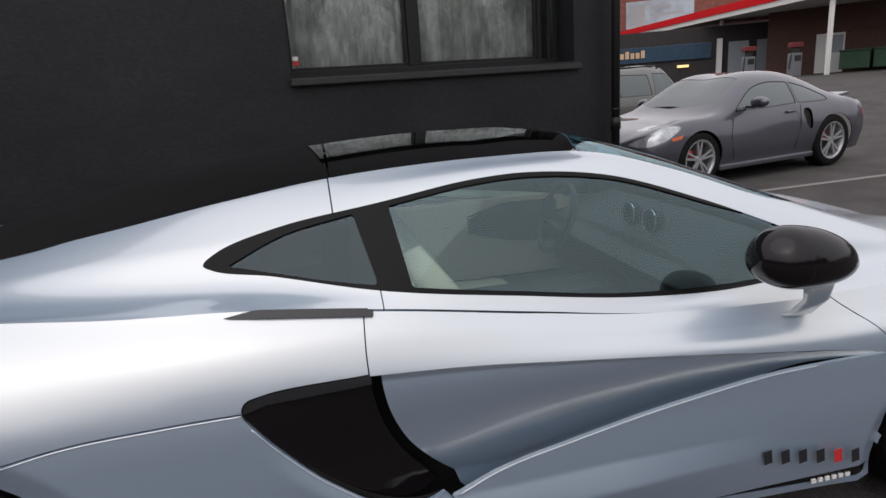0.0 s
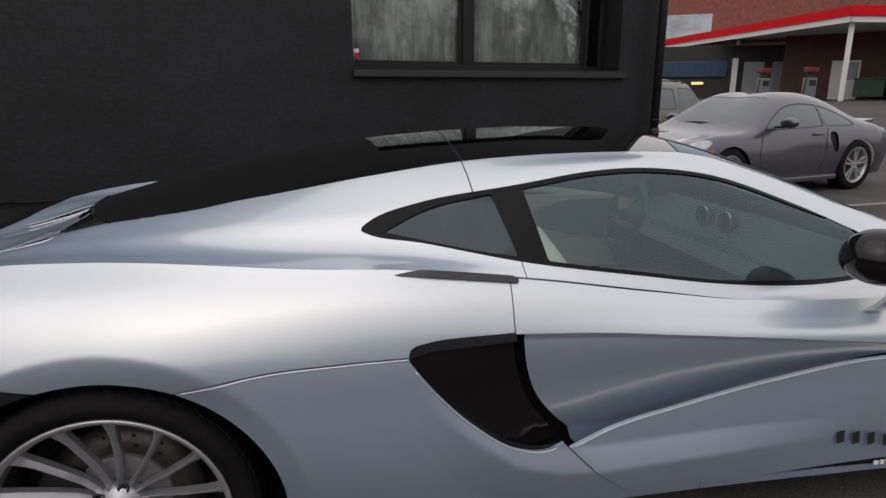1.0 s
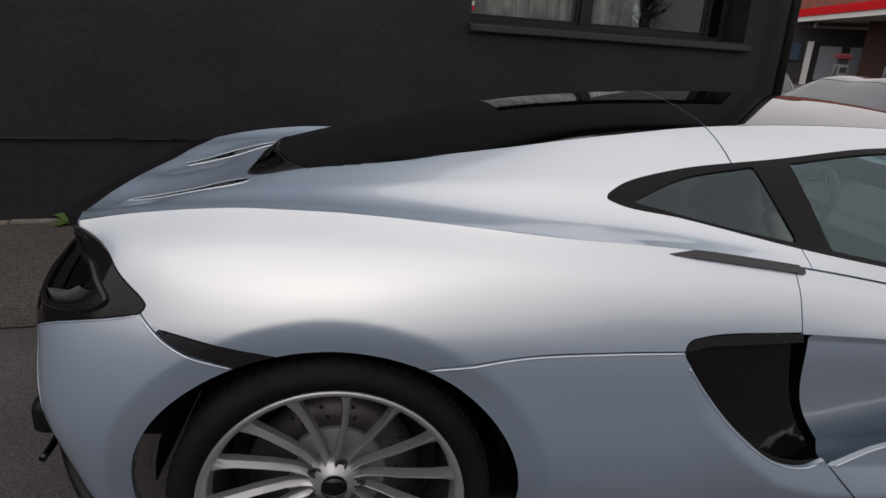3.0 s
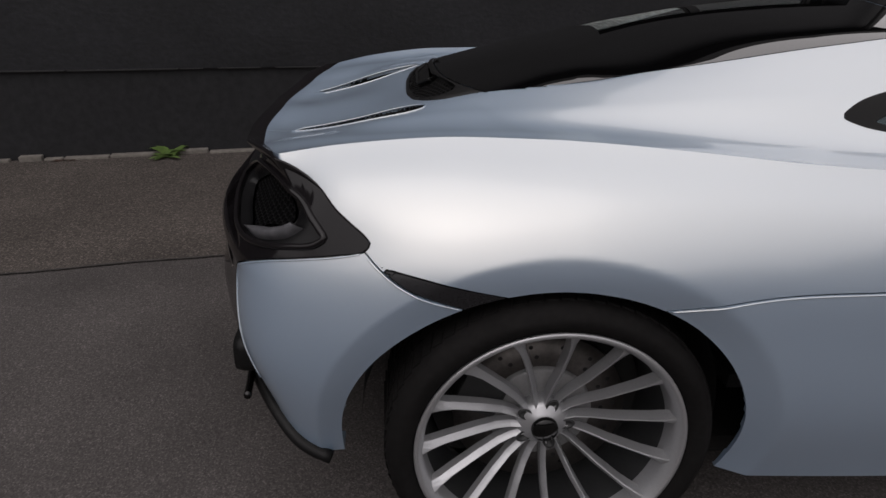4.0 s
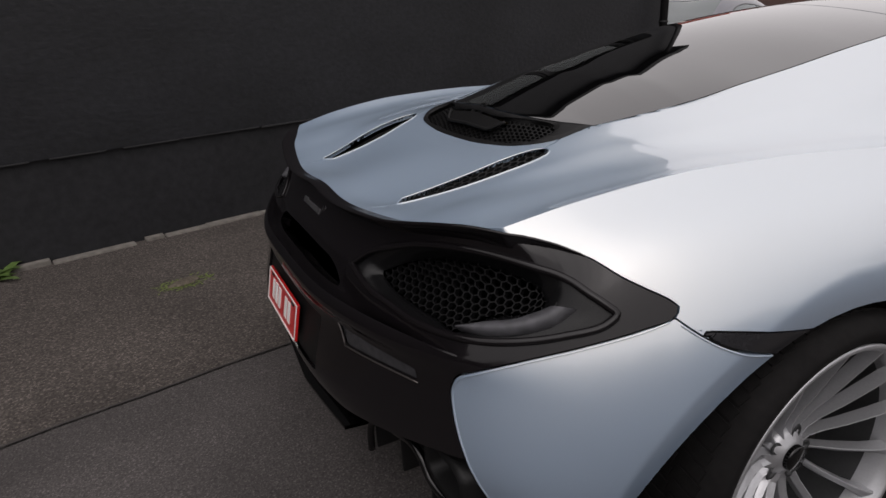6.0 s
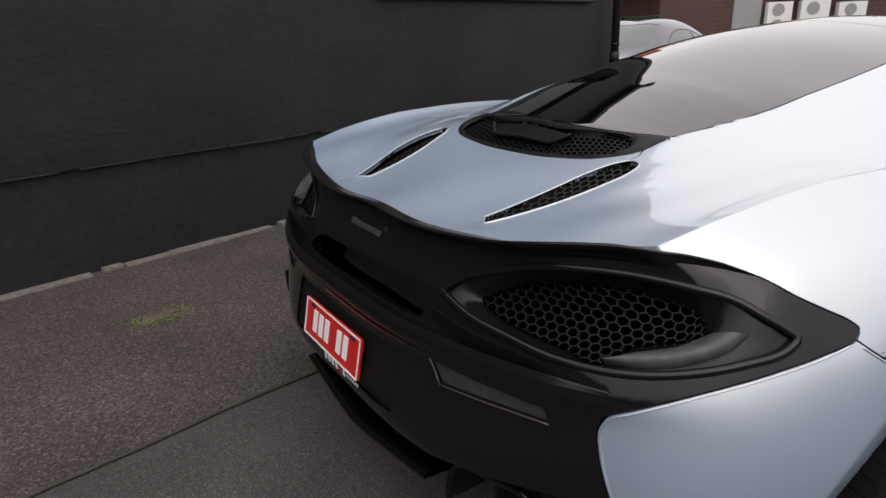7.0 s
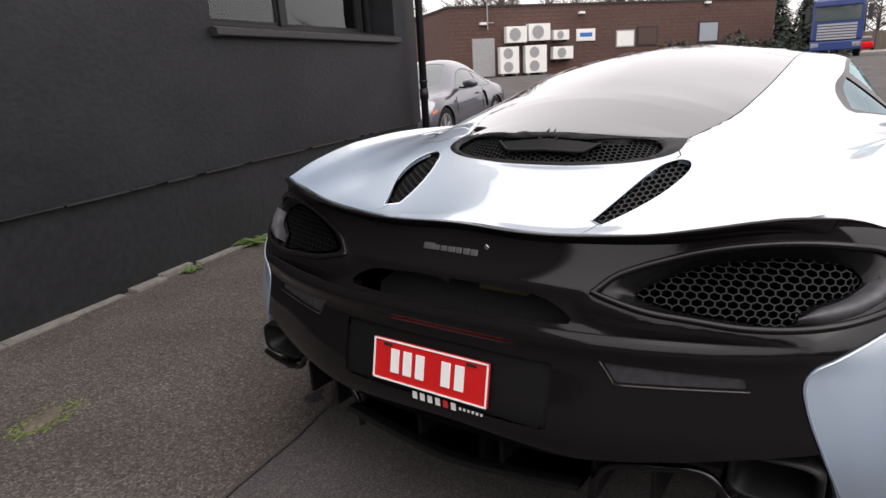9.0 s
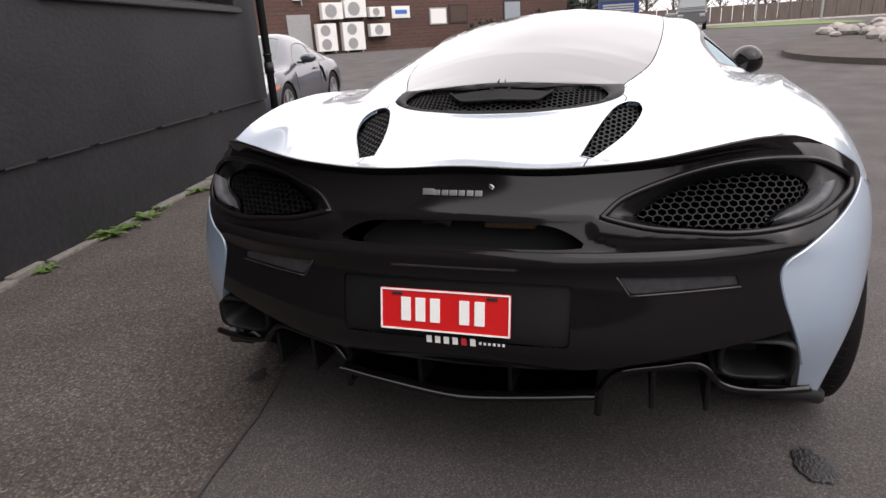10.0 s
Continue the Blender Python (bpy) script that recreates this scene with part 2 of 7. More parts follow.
def lathe(profile, n=64, axis="y", closed=False):
    """Turn a profile of (radius, along) about an axis."""
    bm = bmesh.new()
    rings = []
    for r, a in profile:
        ring = []
        for k in range(n):
            c, s = math.cos(2 * math.pi * k / n), math.sin(2 * math.pi * k / n)
            ring.append(bm.verts.new({"y": (r * c, a, r * s), "z": (r * c, r * s, a), "x": (a, r * c, r * s)}[axis]))
        rings.append(ring)
    pairs = list(zip(rings, rings[1:])) + ([(rings[-1], rings[0])] if closed else [])
    for a, b in pairs:
        for k in range(n):
            bm.faces.new((a[k], a[(k + 1) % n], b[(k + 1) % n], b[k]))
    bmesh.ops.recalc_face_normals(bm, faces=bm.faces)
    return bm


def tube(points, radius, n=10, cap=True):
    """A round bar along a line of points; radius may vary."""
    bm = bmesh.new()
    pts = [Vector(p) for p in points]
    radii = radius if isinstance(radius, (list, tuple)) else [radius] * len(pts)
    rings = []
    for i, p in enumerate(pts):
        d = (pts[min(i + 1, len(pts) - 1)] - pts[max(i - 1, 0)]).normalized()
        a = d.orthogonal().normalized() if i == 0 else (a - d * a.dot(d)).normalized()
        b = d.cross(a)
        rings.append([bm.verts.new(p + radii[i] * (math.cos(2 * math.pi * k / n) * a + math.sin(2 * math.pi * k / n) * b)) for k in range(n)])
    for r, s in zip(rings, rings[1:]):
        for k in range(n):
            bm.faces.new((r[k], r[(k + 1) % n], s[(k + 1) % n], s[k]))
    if cap:
        bm.faces.new(rings[0][::-1])
        bm.faces.new(rings[-1])
    return bm


def spline(pts, n):
    """n points along a smooth line through pts (rows), with even steps in the rows' own spacing."""
    p = np.asarray(pts, float)
    k = np.r_[0, np.cumsum(np.maximum(np.linalg.norm(np.diff(p, axis=0), axis=1), 1e-6) ** 0.7)]
    return hermite(k, p, np.linspace(0, k[-1], n))


def hermite(k, p, x):
    """A C1 curve through p at knots k, taken at x; monotone where the rows are."""
    h = np.diff(k)[:, None]
    d = np.diff(p, axis=0) / h
    m = np.empty_like(p)
    m[0], m[-1] = d[0], d[-1]
    w1, w2 = 2 * h[1:] + h[:-1], h[1:] + 2 * h[:-1]
    m[1:-1] = (h[1:] * d[:-1] + h[:-1] * d[1:]) / (h[1:] + h[:-1])
    i = np.clip(np.searchsorted(k, x, side="right") - 1, 0, len(k) - 2)
    s = ((x - k[i]) / (k[i + 1] - k[i]))[:, None]
    hh = h[i]
    return (2 * s**3 - 3 * s**2 + 1) * p[i] + (s**3 - 2 * s**2 + s) * hh * m[i] + (3 * s**2 - 2 * s**3) * p[i + 1] + (s**3 - s**2) * hh * m[i + 1]


def outline(pts, n=12):
    """A closed smooth outline through 2D points; a point given twice is a sharp corner."""
    pts = [tuple(p) for p in pts]
    corners = [i for i in range(len(pts)) if pts[i] == pts[i - 1]]
    if not corners:
        loop = np.array(pts[-3:] + pts + pts[:3], float)
        k = np.r_[0, np.cumsum(np.linalg.norm(np.diff(loop, axis=0), axis=1) ** 0.6)]
        x = np.linspace(k[3], k[3 + len(pts)], n * len(pts), endpoint=False)
        return hermite(k, loop, x)
    c = corners[0]
    pts = pts[c:] + pts[:c] + [pts[c]]
    out, run = [], [pts[0]]
    for p in pts[1:]:
        if p == run[-1] and len(run) > 1:
            out.append(spline(run, n * (len(run) - 1) + 1)[:-1])
            run = [p]
        elif p != run[-1]:
            run.append(p)
    if len(run) > 1:
        out.append(spline(run, n * (len(run) - 1) + 1)[:-1])
    return np.concatenate(out)


def inside(poly, p):
    """Signed distance of 2D points p to a closed outline: negative inside."""
    p = np.asarray(p, float)
    best, odd = np.full(len(p), 1e9), np.zeros(len(p), bool)
    for a, b in zip(poly, np.roll(poly, -1, axis=0)):
        e = b - a
        t = np.clip(((p - a) @ e) / max(e @ e, 1e-12), 0, 1)
        best = np.minimum(best, np.linalg.norm(p - a - t[:, None] * e, axis=1))
        cross = (a[1] > p[:, 1]) != (b[1] > p[:, 1])
        with np.errstate(divide="ignore", invalid="ignore"):
            xi = a[0] + (p[:, 1] - a[1]) / (b[1] - a[1]) * e[0]
        odd ^= cross & (p[:, 0] < xi)
    return np.where(odd, -best, best)


class Skin:
    """A sheet of triangles with normals and flat coordinates (q) to cut outlines in."""

    def __init__(self, v, n, q, f):
        self.v, self.n, self.q, self.f = v, n, q, f

    def cut(self, phi):
        """The two sheets where phi < 0 and where phi > 0, with clean edges along phi = 0."""
        phi = np.where(np.abs(phi) < 1e-7, 1e-7, phi)
        side = phi[self.f] < 0
        count = side.sum(1)
        data = np.hstack([self.v, self.n, self.q])
        extra, made = [], {}

        def mid(a, b):
            key = (a, b) if a < b else (b, a)
            if key not in made:
                t = phi[a] / (phi[a] - phi[b])
                made[key] = len(data) + len(extra)
                extra.append(data[a] + t * (data[b] - data[a]))
            return made[key]

        new_in, new_out = [], []
        for tri, s in zip(self.f[(count > 0) & (count < 3)], side[(count > 0) & (count < 3)]):
            lone = s.sum() == 1
            k = int(np.argmax(s == lone))
            a, b, c = int(tri[k]), int(tri[(k + 1) % 3]), int(tri[(k + 2) % 3])
            ab, ac = mid(a, b), mid(a, c)
            one, two = [(a, ab, ac)], [(ab, b, c), (ab, c, ac)]
            (new_in if lone else new_out).extend(one)
            (new_out if lone else new_in).extend(two)
        data = np.vstack([data, np.array(extra).reshape(-1, data.shape[1])]) if extra else data
        return self.take(data, self.f[count == 3], new_in), self.take(data, self.f[count == 0], new_out)

    @staticmethod
    def take(data, faces, more):
        f = np.vstack([faces, np.array(more, int).reshape(-1, 3)])
        used, f2 = np.unique(f, return_inverse=True)
        d = data[used]
        n = d[:, 3:6] / np.maximum(np.linalg.norm(d[:, 3:6], axis=1, keepdims=True), 1e-9)
        return Skin(d[:, :3], n, d[:, 6:], f2.reshape(-1, 3))

    def moved(self, depth):
        d = np.asarray(depth, float)
        return Skin(self.v - self.n * (d[:, None] if d.ndim else d), self.n, self.q, self.f)

    def mirrored(self):
        return Skin(self.v * (1, -1, 1), self.n * (1, -1, 1), self.q, self.f[:, ::-1])

    def plus(self, o):
        return Skin(np.vstack([self.v, o.v]), np.vstack([self.n, o.n]), np.vstack([self.q, o.q]), np.vstack([self.f, o.f + len(self.v)]))

    def fresh(self):
        """The same sheet with its normals worked out anew from its faces."""
        fn = np.cross(self.v[self.f[:, 1]] - self.v[self.f[:, 0]], self.v[self.f[:, 2]] - self.v[self.f[:, 0]])
        n = np.zeros_like(self.v)
        for k in range(3):
            np.add.at(n, self.f[:, k], fn)
        n[np.abs(self.v[:, 1]) < 1e-5, 1] = 0
        n /= np.maximum(np.linalg.norm(n, axis=1, keepdims=True), 1e-12)
        return Skin(self.v, n, self.q, self.f)

    def rim(self):
        e = np.vstack([self.f[:, [0, 1]], self.f[:, [1, 2]], self.f[:, [2, 0]]])
        key = np.sort(e, axis=1)
        _, first, n = np.unique(key, axis=0, return_index=True, return_counts=True)
        return e[first[n == 1]]

    def mesh(self, name, lip=0.0, skip=None):
        """A mesh of the sheet, its free edges turned in by lip metres."""
        v, f, n = [self.v], [self.f], [self.n]
        if lip:
            e = self.rim()
            if skip is not None:
                e = e[~(skip(self.v[e[:, 0]]) & skip(self.v[e[:, 1]]))]
            a, b = self.v[e[:, 0]], self.v[e[:, 1]]
            a2, b2 = a - self.n[e[:, 0]] * lip, b - self.n[e[:, 1]] * lip
            side = np.cross(b - a, self.n[e[:, 0]])
            side /= np.maximum(np.linalg.norm(side, axis=1, keepdims=True), 1e-9)
            m, k = len(self.v), len(e)
            v += [a, b, b2, a2]
            n += [side] * 4
            i = m + np.arange(k)
            f += [np.stack([i + k, i, i + 3 * k], 1), np.stack([i + k, i + 3 * k, i + 2 * k], 1)]
        v, f, n = np.vstack(v), np.vstack(f), np.vstack(n)
        me = bpy.data.meshes.new(name)
        me.vertices.add(len(v))
        me.vertices.foreach_set("co", v.astype(np.float32).ravel())
        me.loops.add(3 * len(f))
        me.loops.foreach_set("vertex_index", f.astype(np.int32).ravel())
        me.polygons.add(len(f))
        me.polygons.foreach_set("loop_start", np.arange(0, 3 * len(f), 3, dtype=np.int32))
        me.update(calc_edges=True)
        me.validate()
        me.shade_smooth()
        if len(me.vertices) == len(n):
            me.normals_split_custom_set_from_vertices(n.astype(np.float32).tolist())
        return me


def loft(lines, marks, steps, rows):
    """A sheet through lines of (x, y, z) control points: steps along them, rows across. Returns points (steps, rows, 3)."""
    k = np.asarray(marks, float)
    along = np.stack([hermite(k, np.asarray(p, float), np.linspace(k[0], k[-1], steps)) for p in lines], 1)
    gaps = np.linalg.norm(np.diff(along, axis=1), axis=2).mean(0)
    c = np.r_[0, np.cumsum(gaps)]
    flat = along.transpose(1, 0, 2).reshape(len(lines), -1)
    return hermite(c, flat, np.linspace(0, c[-1], rows)).reshape(rows, steps, 3).transpose(1, 0, 2)


def sheet(grid, q):
    """A Skin from a grid of points (a, b, 3) with flat coordinates q (a, b, 2)."""
    a, b = grid.shape[:2]
    du, dv = np.gradient(grid, axis=0), np.gradient(grid, axis=1)
    n = np.cross(du, dv)
    n[np.abs(grid[..., 1]) < 1e-6, 1] = 0
    n /= np.maximum(np.linalg.norm(n, axis=2, keepdims=True), 1e-9)
    i = np.arange(a * b).reshape(a, b)
    p, r, s, t = i[:-1, :-1].ravel(), i[1:, :-1].ravel(), i[1:, 1:].ravel(), i[:-1, 1:].ravel()
    f = np.vstack([np.stack([p, r, s], 1), np.stack([p, s, t], 1)])
    return Skin(grid.reshape(-1, 3), n.reshape(-1, 3), q.reshape(-1, 2), f)

# ---------------------------------------------------------------- ground
LIFT = 0.65


def rise(x, y):
    """Beyond the yard the ground climbs gently towards the street and the far buildings."""
    t = min(max((math.hypot(x, y) - 10.0) / 17.0, 0), 1) if x > 0 else 0.0
    return LIFT * t * t * (3 - 2 * t) * min(max(x / 12.0, 0), 1)


def fall(x, y):
    """The yard falls a little from the wall towards the open side."""
    t = min(max((0.8 - y) / 1.7, 0), 1)
    k = min(max((9.0 - x) / 4.0, 0), 1)
    return -0.058 * t * t * (3 - 2 * t) * k + rise(x, y)


bm = bmesh.new()
xs = sorted({*np.round(np.linspace(-4, 10, 71), 3), -400, -120, -40, -14, -8, 10.5, 11, 12, 13, 14, 15.5, 17, 18, 19.5, 21, 23, 25, 28, 32, 36, 50, 80, 140, 400})
ys = sorted({*np.round(np.linspace(-5, 5, 51), 3), -400, -120, -40, -25, -18, -14, -11, -8, -6.5, 6.5, 8, 9.5, 11, 12.5, 14, 16, 18, 20, 22, 25, 28, 32, 40, 80, 150, 400})
vs = [[bm.verts.new((a, b, fall(a, b))) for b in ys] for a in xs]
for i in range(len(xs) - 1):
    for j in range(len(ys) - 1):
        bm.faces.new((vs[i][j], vs[i + 1][j], vs[i + 1][j + 1], vs[i][j + 1]))
tagged(part("ground", bm, ASPHALT, smooth=True), "worn grey-brown asphalt yard with fine stones", "ground", kind="structure")


# ---------------------------------------------------------------- dark building, in its own axes: u along the wall, v behind it
FOOT, SLOPE = 2.777, 0.2162
WALL = pose(0, FOOT, 0, 0, 0, math.degrees(math.atan(SLOPE)))
U0, U1, HIGH, BAND = -16.0, 4.25, 4.7, 0.595
WIN = (0.915, 3.705, 1.555, 2.86)
DEEP = 0.27


def wall_part(name, bm, mat, label="", kind="structure", smooth=False, category=""):
    bmesh.ops.transform(bm, matrix=WALL, verts=bm.verts)
    return tagged(part(name, bm, mat, smooth=smooth), label, category, kind=kind)


bm = bmesh.new()
u0, u1, z0, z1 = WIN
for lo, hi in (((U0, 0, BAND), (u0, 0.42, HIGH)), ((u1, 0, BAND), (U1, 0.42, HIGH)), ((u0, 0, BAND), (u1, 0.42, z0)), ((u0, 0, z1), (u1, 0.42, HIGH)), ((U1 - 0.30, 0.42, BAND), (U1, 9, HIGH))):
    add_box(bm, lo, hi)
wall_part("wall_north", bm, RENDERED, "dark charcoal rendered wall", category="wall")
bm = bmesh.new()
add_box(bm, (U0, 0.034, -0.3), (U1 - 0.022, 0.30, BAND))
add_box(bm, (U1 - 0.30, 0.30, -0.3), (U1 - 0.022, 9, BAND))
wall_part("plinth", bm, PLINTH, "darker rendered plinth set back under the wall", category="plinth")
random.seed(8)
bm = bmesh.new()
u = U0
while u < U1 - 0.03:
    n = random.uniform(0.05, 0.5)
    add_box(bm, (u, 0.004 - random.uniform(0.004, 0.010), BAND - 0.004 - random.uniform(0, 0.006)), (min(u + n, U1 - 0.022), 0.030, BAND + 0.0005))
    u += n + random.choice((0, 0.02, 0.1))
wall_part("trim", bm, SILL, "rough bead of render along the foot of the wall", category="trim")
bm = box((U0, -0.25, HIGH), (U1 + 0.25, 9, HIGH + 0.2), 0.02)
wall_part("roof", bm, FRAME, "flat dark roof edge", category="roof")
bm = bmesh.new()
random.seed(5)
u = -9.0
while u < U1:
    n = random.uniform(0.10, 0.45)
    add_box(bm, (u, random.uniform(-0.055, -0.02), -0.05), (min(u + n, U1), 0.03, random.uniform(0.012, 0.045)), 0.008)
    u += n + random.choice((0, 0, 0.01, 0.06))
wall_part("footing", bm, MORTAR, "broken pale concrete footing along the wall", category="kerb")

window = thing("window_1", "dark framed window with grey patterned curtains behind the glass", "window", kind="structure")


def win_part(name, bm, mat, parent=window, label="", smooth=False):
    bmesh.ops.transform(bm, matrix=WALL, verts=bm.verts)
    return part(name, bm, mat, parent, label, smooth)


bm = bmesh.new()
mid = 2.115
for lo, hi in (((u0, 0, z0), (u0 + 0.05, 0.07, z1)), ((u1 - 0.05, 0, z0), (u1, 0.07, z1)), ((u0 + 0.05, 0, z0), (u1 - 0.05, 0.07, z0 + 0.05)), ((u0 + 0.05, 0, z1 - 0.05), (u1 - 0.05, 0.07, z1)),
               ((mid - 0.05, -0.005, z0 + 0.05), (mid + 0.05, 0.065, z1 - 0.05)), ((u1 - 0.24, 0, z0 + 0.05), (u1 - 0.195, 0.065, z1 - 0.05))):
    add_box(bm, (lo[0], lo[1] + DEEP, lo[2]), (hi[0], hi[1] + DEEP, hi[2]), 0.006)
win_part("window_frame", bm, FRAME)
bm = bmesh.new()
for a, b in ((u0 + 0.05, mid - 0.05), (mid + 0.05, u1 - 0.24)):
    for lo, hi in (((a, 0.015, z0 + 0.05), (a + 0.03, 0.05, z1 - 0.05)), ((b - 0.03, 0.015, z0 + 0.05), (b, 0.05, z1 - 0.05)), ((a, 0.015, z0 + 0.05), (b, 0.05, z0 + 0.08))):
        add_box(bm, (lo[0], lo[1] + DEEP, lo[2]), (hi[0], hi[1] + DEEP, hi[2]), 0.004)
win_part("window_sash", bm, FRAME)
WINDOWPANE = glass("window_pane", ior=1.7, clear=0.95, tint=(0.90, 0.92, 0.91))
for a, b in ((u0 + 0.05, mid - 0.05), (mid + 0.05, u1 - 0.24), (u1 - 0.195, u1 - 0.05)):
    win_part("pane", box((a, DEEP + 0.030, z0 + 0.05), (b, DEEP + 0.036, z1 - 0.05)), WINDOWPANE).visible_shadow = False
bm = bmesh.new()
sec = [(-0.048, 1.478), (-0.055, 1.488), (-0.055, 1.528), (-0.02, 1.540), (DEEP + 0.02, 1.562), (DEEP + 0.02, 1.52), (-0.005, 1.50), (-0.005, 1.478)]
loops = [[bm.verts.new((uu, b, c)) for b, c in sec] for uu in (u0 - 0.015, u1 + 0.055)]
for i in range(len(sec)):
    j = (i + 1) % len(sec)
    bm.faces.new((loops[0][i], loops[0][j], loops[1][j], loops[1][i]))
bm.faces.new(loops[0][::-1])
bm.faces.new(loops[1])
bmesh.ops.recalc_face_normals(bm, faces=bm.faces)
win_part("window_sill", bm, SILL, label="grey sheet metal sill")
CURTAIN = material("grey_curtain", (0.62, 0.62, 0.60), 0.9, vary=0.5, scale=5.5, big=0.35, big_scale=14, stretch=(1, 1, 0.45))
for a, b in ((u0 - 0.05, mid - 0.02), (mid + 0.03, u1 - 0.22)):
    bm = bmesh.new()
    n = 160
    cols = []
    for i in range(n + 1):
        uu = a + (b - a) * i / n
        d = DEEP + 0.13 + 0.018 * math.sin(uu * 46) + 0.010 * math.sin(uu * 97 + 1)
        cols.append([bm.verts.new((uu, d, zz)) for zz in (z0 - 0.05, z1 + 0.05)])
    for p, q in zip(cols, cols[1:]):
        bm.faces.new((p[0], q[0], q[1], p[1]))
    bmesh.ops.transform(bm, matrix=WALL, verts=bm.verts)
    tagged(part("curtain", bm, CURTAIN, smooth=True), "grey mottled curtain hanging in the window", "curtain", "curtains")
bm = box((u0 - 0.5, 0.75, BAND), (u1 + 0.2, 0.8, 3.2))
wall_part("room_back", bm, FRAME, "dark room behind the curtains", category="wall")
stick = thing("sticker", "small red and white sticker on the window pane", "sticker")
win_part("sticker_sheet", box((u0 + 0.085, DEEP + 0.012, z0 + 0.10), (u0 + 0.135, DEEP + 0.014, z0 + 0.15)), REDX, stick)
win_part("sticker_band", box((u0 + 0.087, DEEP + 0.010, z0 + 0.14), (u0 + 0.133, DEEP + 0.012, z0 + 0.175)), WHITE, stick)

pipe = thing("drainpipe", "round black drainpipe on the corner of the building", "drainpipe")
for nm, pts, r in (("pipe", [(U1 - 0.13, -0.12, 0.02), (U1 - 0.13, -0.12, HIGH)], 0.042), ("pipe_collar", [(U1 - 0.13, -0.12, 0.86), (U1 - 0.13, -0.12, 0.98)], 0.052), ("pipe_clip", [(U1 - 0.13, -0.12, 1.05), (U1 - 0.13, -0.12, 1.07)], 0.05)):
    win_part(nm, tube(pts, r, 20), FRAME, pipe, smooth=True)

# ---------------------------------------------------------------- the coupe
# Axes of the car: x ahead from the rear axle, y to its left, z up. Half widths are given for one flank.
CAR_Y, HUB_Z, BASE = -0.012, 0.304, 2.93
STATIONS = [-0.80, -0.60, -0.40, -0.36, -0.235, -0.20, -0.165, 0.10, 0.42, 0.78, 1.10, 1.50, 1.85, 2.15, 2.55, 2.90, 3.38, 3.75, 4.0]
TOP = [(-0.715, 0, 0.834), (-0.60, 0, 0.841), (-0.40, 0, 0.884), (-0.36, 0, 0.893), (-0.250, 0, 0.966), (-0.222, 0, 0.984), (-0.190, 0, 0.996), (0.05, 0, 1.060), (0.40, 0, 1.137), (0.75, 0, 1.188), (1.10, 0, 1.214),
       (1.50, 0, 1.222), (1.85, 0, 1.196), (2.20, 0, 1.075), (2.60, 0, 0.890), (2.95, 0, 0.780), (3.40, 0, 0.680), (3.80, 0, 0.550), (4.0, 0, 0.42)]
RAIL = [(-0.708, 0.29, 0.832), (-0.60, 0.30, 0.837), (-0.385, 0.337, 0.890), (-0.34, 0.345, 0.904), (-0.165, 0.363, 0.948), (-0.12, 0.365, 0.954), (-0.085, 0.376, 0.960), (0.13, 0.46, 0.992), (0.45, 0.49, 1.045), (0.75, 0.50, 1.095), (1.05, 0.505, 1.135),
        (1.50, 0.505, 1.155), (1.86, 0.51, 1.140), (2.12, 0.54, 1.065), (2.50, 0.62, 0.920), (2.80, 0.62, 0.830), (3.35, 0.42, 0.71), (3.75, 0.35, 0.57), (3.98, 0.25, 0.43)]
PANE = [(-0.685, 0.42, 0.840), (-0.55, 0.42, 0.858), (-0.345, 0.440, 0.906), (-0.30, 0.445, 0.914), (-0.14, 0.473, 0.936), (-0.10, 0.48, 0.938), (-0.062, 0.491, 0.943), (0.15, 0.555, 0.968), (0.45, 0.60, 1.000), (0.80, 0.63, 1.030), (1.10, 0.637, 1.080),
        (1.50, 0.645, 1.118), (1.82, 0.655, 1.093), (2.12, 0.68, 0.995), (2.45, 0.72, 0.870), (2.80, 0.72, 0.800), (3.30, 0.60, 0.69), (3.70, 0.50, 0.57), (3.93, 0.40, 0.43)]
SHELF = [(-0.645, 0.57, 0.862), (-0.50, 0.57, 0.886), (-0.29, 0.603, 0.909), (-0.25, 0.61, 0.913), (-0.09, 0.643, 0.923), (-0.05, 0.65, 0.924), (-0.014, 0.658, 0.924), (0.20, 0.71, 0.926), (0.45, 0.75, 0.920), (0.80, 0.795, 0.910), (1.12, 0.858, 0.893),
         (1.50, 0.868, 0.828), (1.85, 0.865, 0.774), (2.15, 0.845, 0.756), (2.50, 0.81, 0.750), (2.85, 0.80, 0.748), (3.35, 0.72, 0.67), (3.70, 0.60, 0.55), (3.88, 0.50, 0.42)]
WAIST = [(-0.59, 0.7007, 0.8832), (-0.45, 0.7285, 0.9126), (-0.26, 0.758, 0.9365), (-0.22, 0.764, 0.9395), (-0.04, 0.792, 0.943), (0, 0.799, 0.9435), (0.04, 0.807, 0.943), (0.25, 0.849, 0.9355), (0.5, 0.889, 0.9205), (0.8, 0.899, 0.9018), (1.12, 0.903, 0.862),
         (1.5, 0.892, 0.796), (1.85, 0.893, 0.741), (2.2, 0.905, 0.724), (2.55, 0.925, 0.735), (2.9, 0.91, 0.735), (3.35, 0.81, 0.65), (3.65, 0.68, 0.54), (3.82, 0.58, 0.42)]

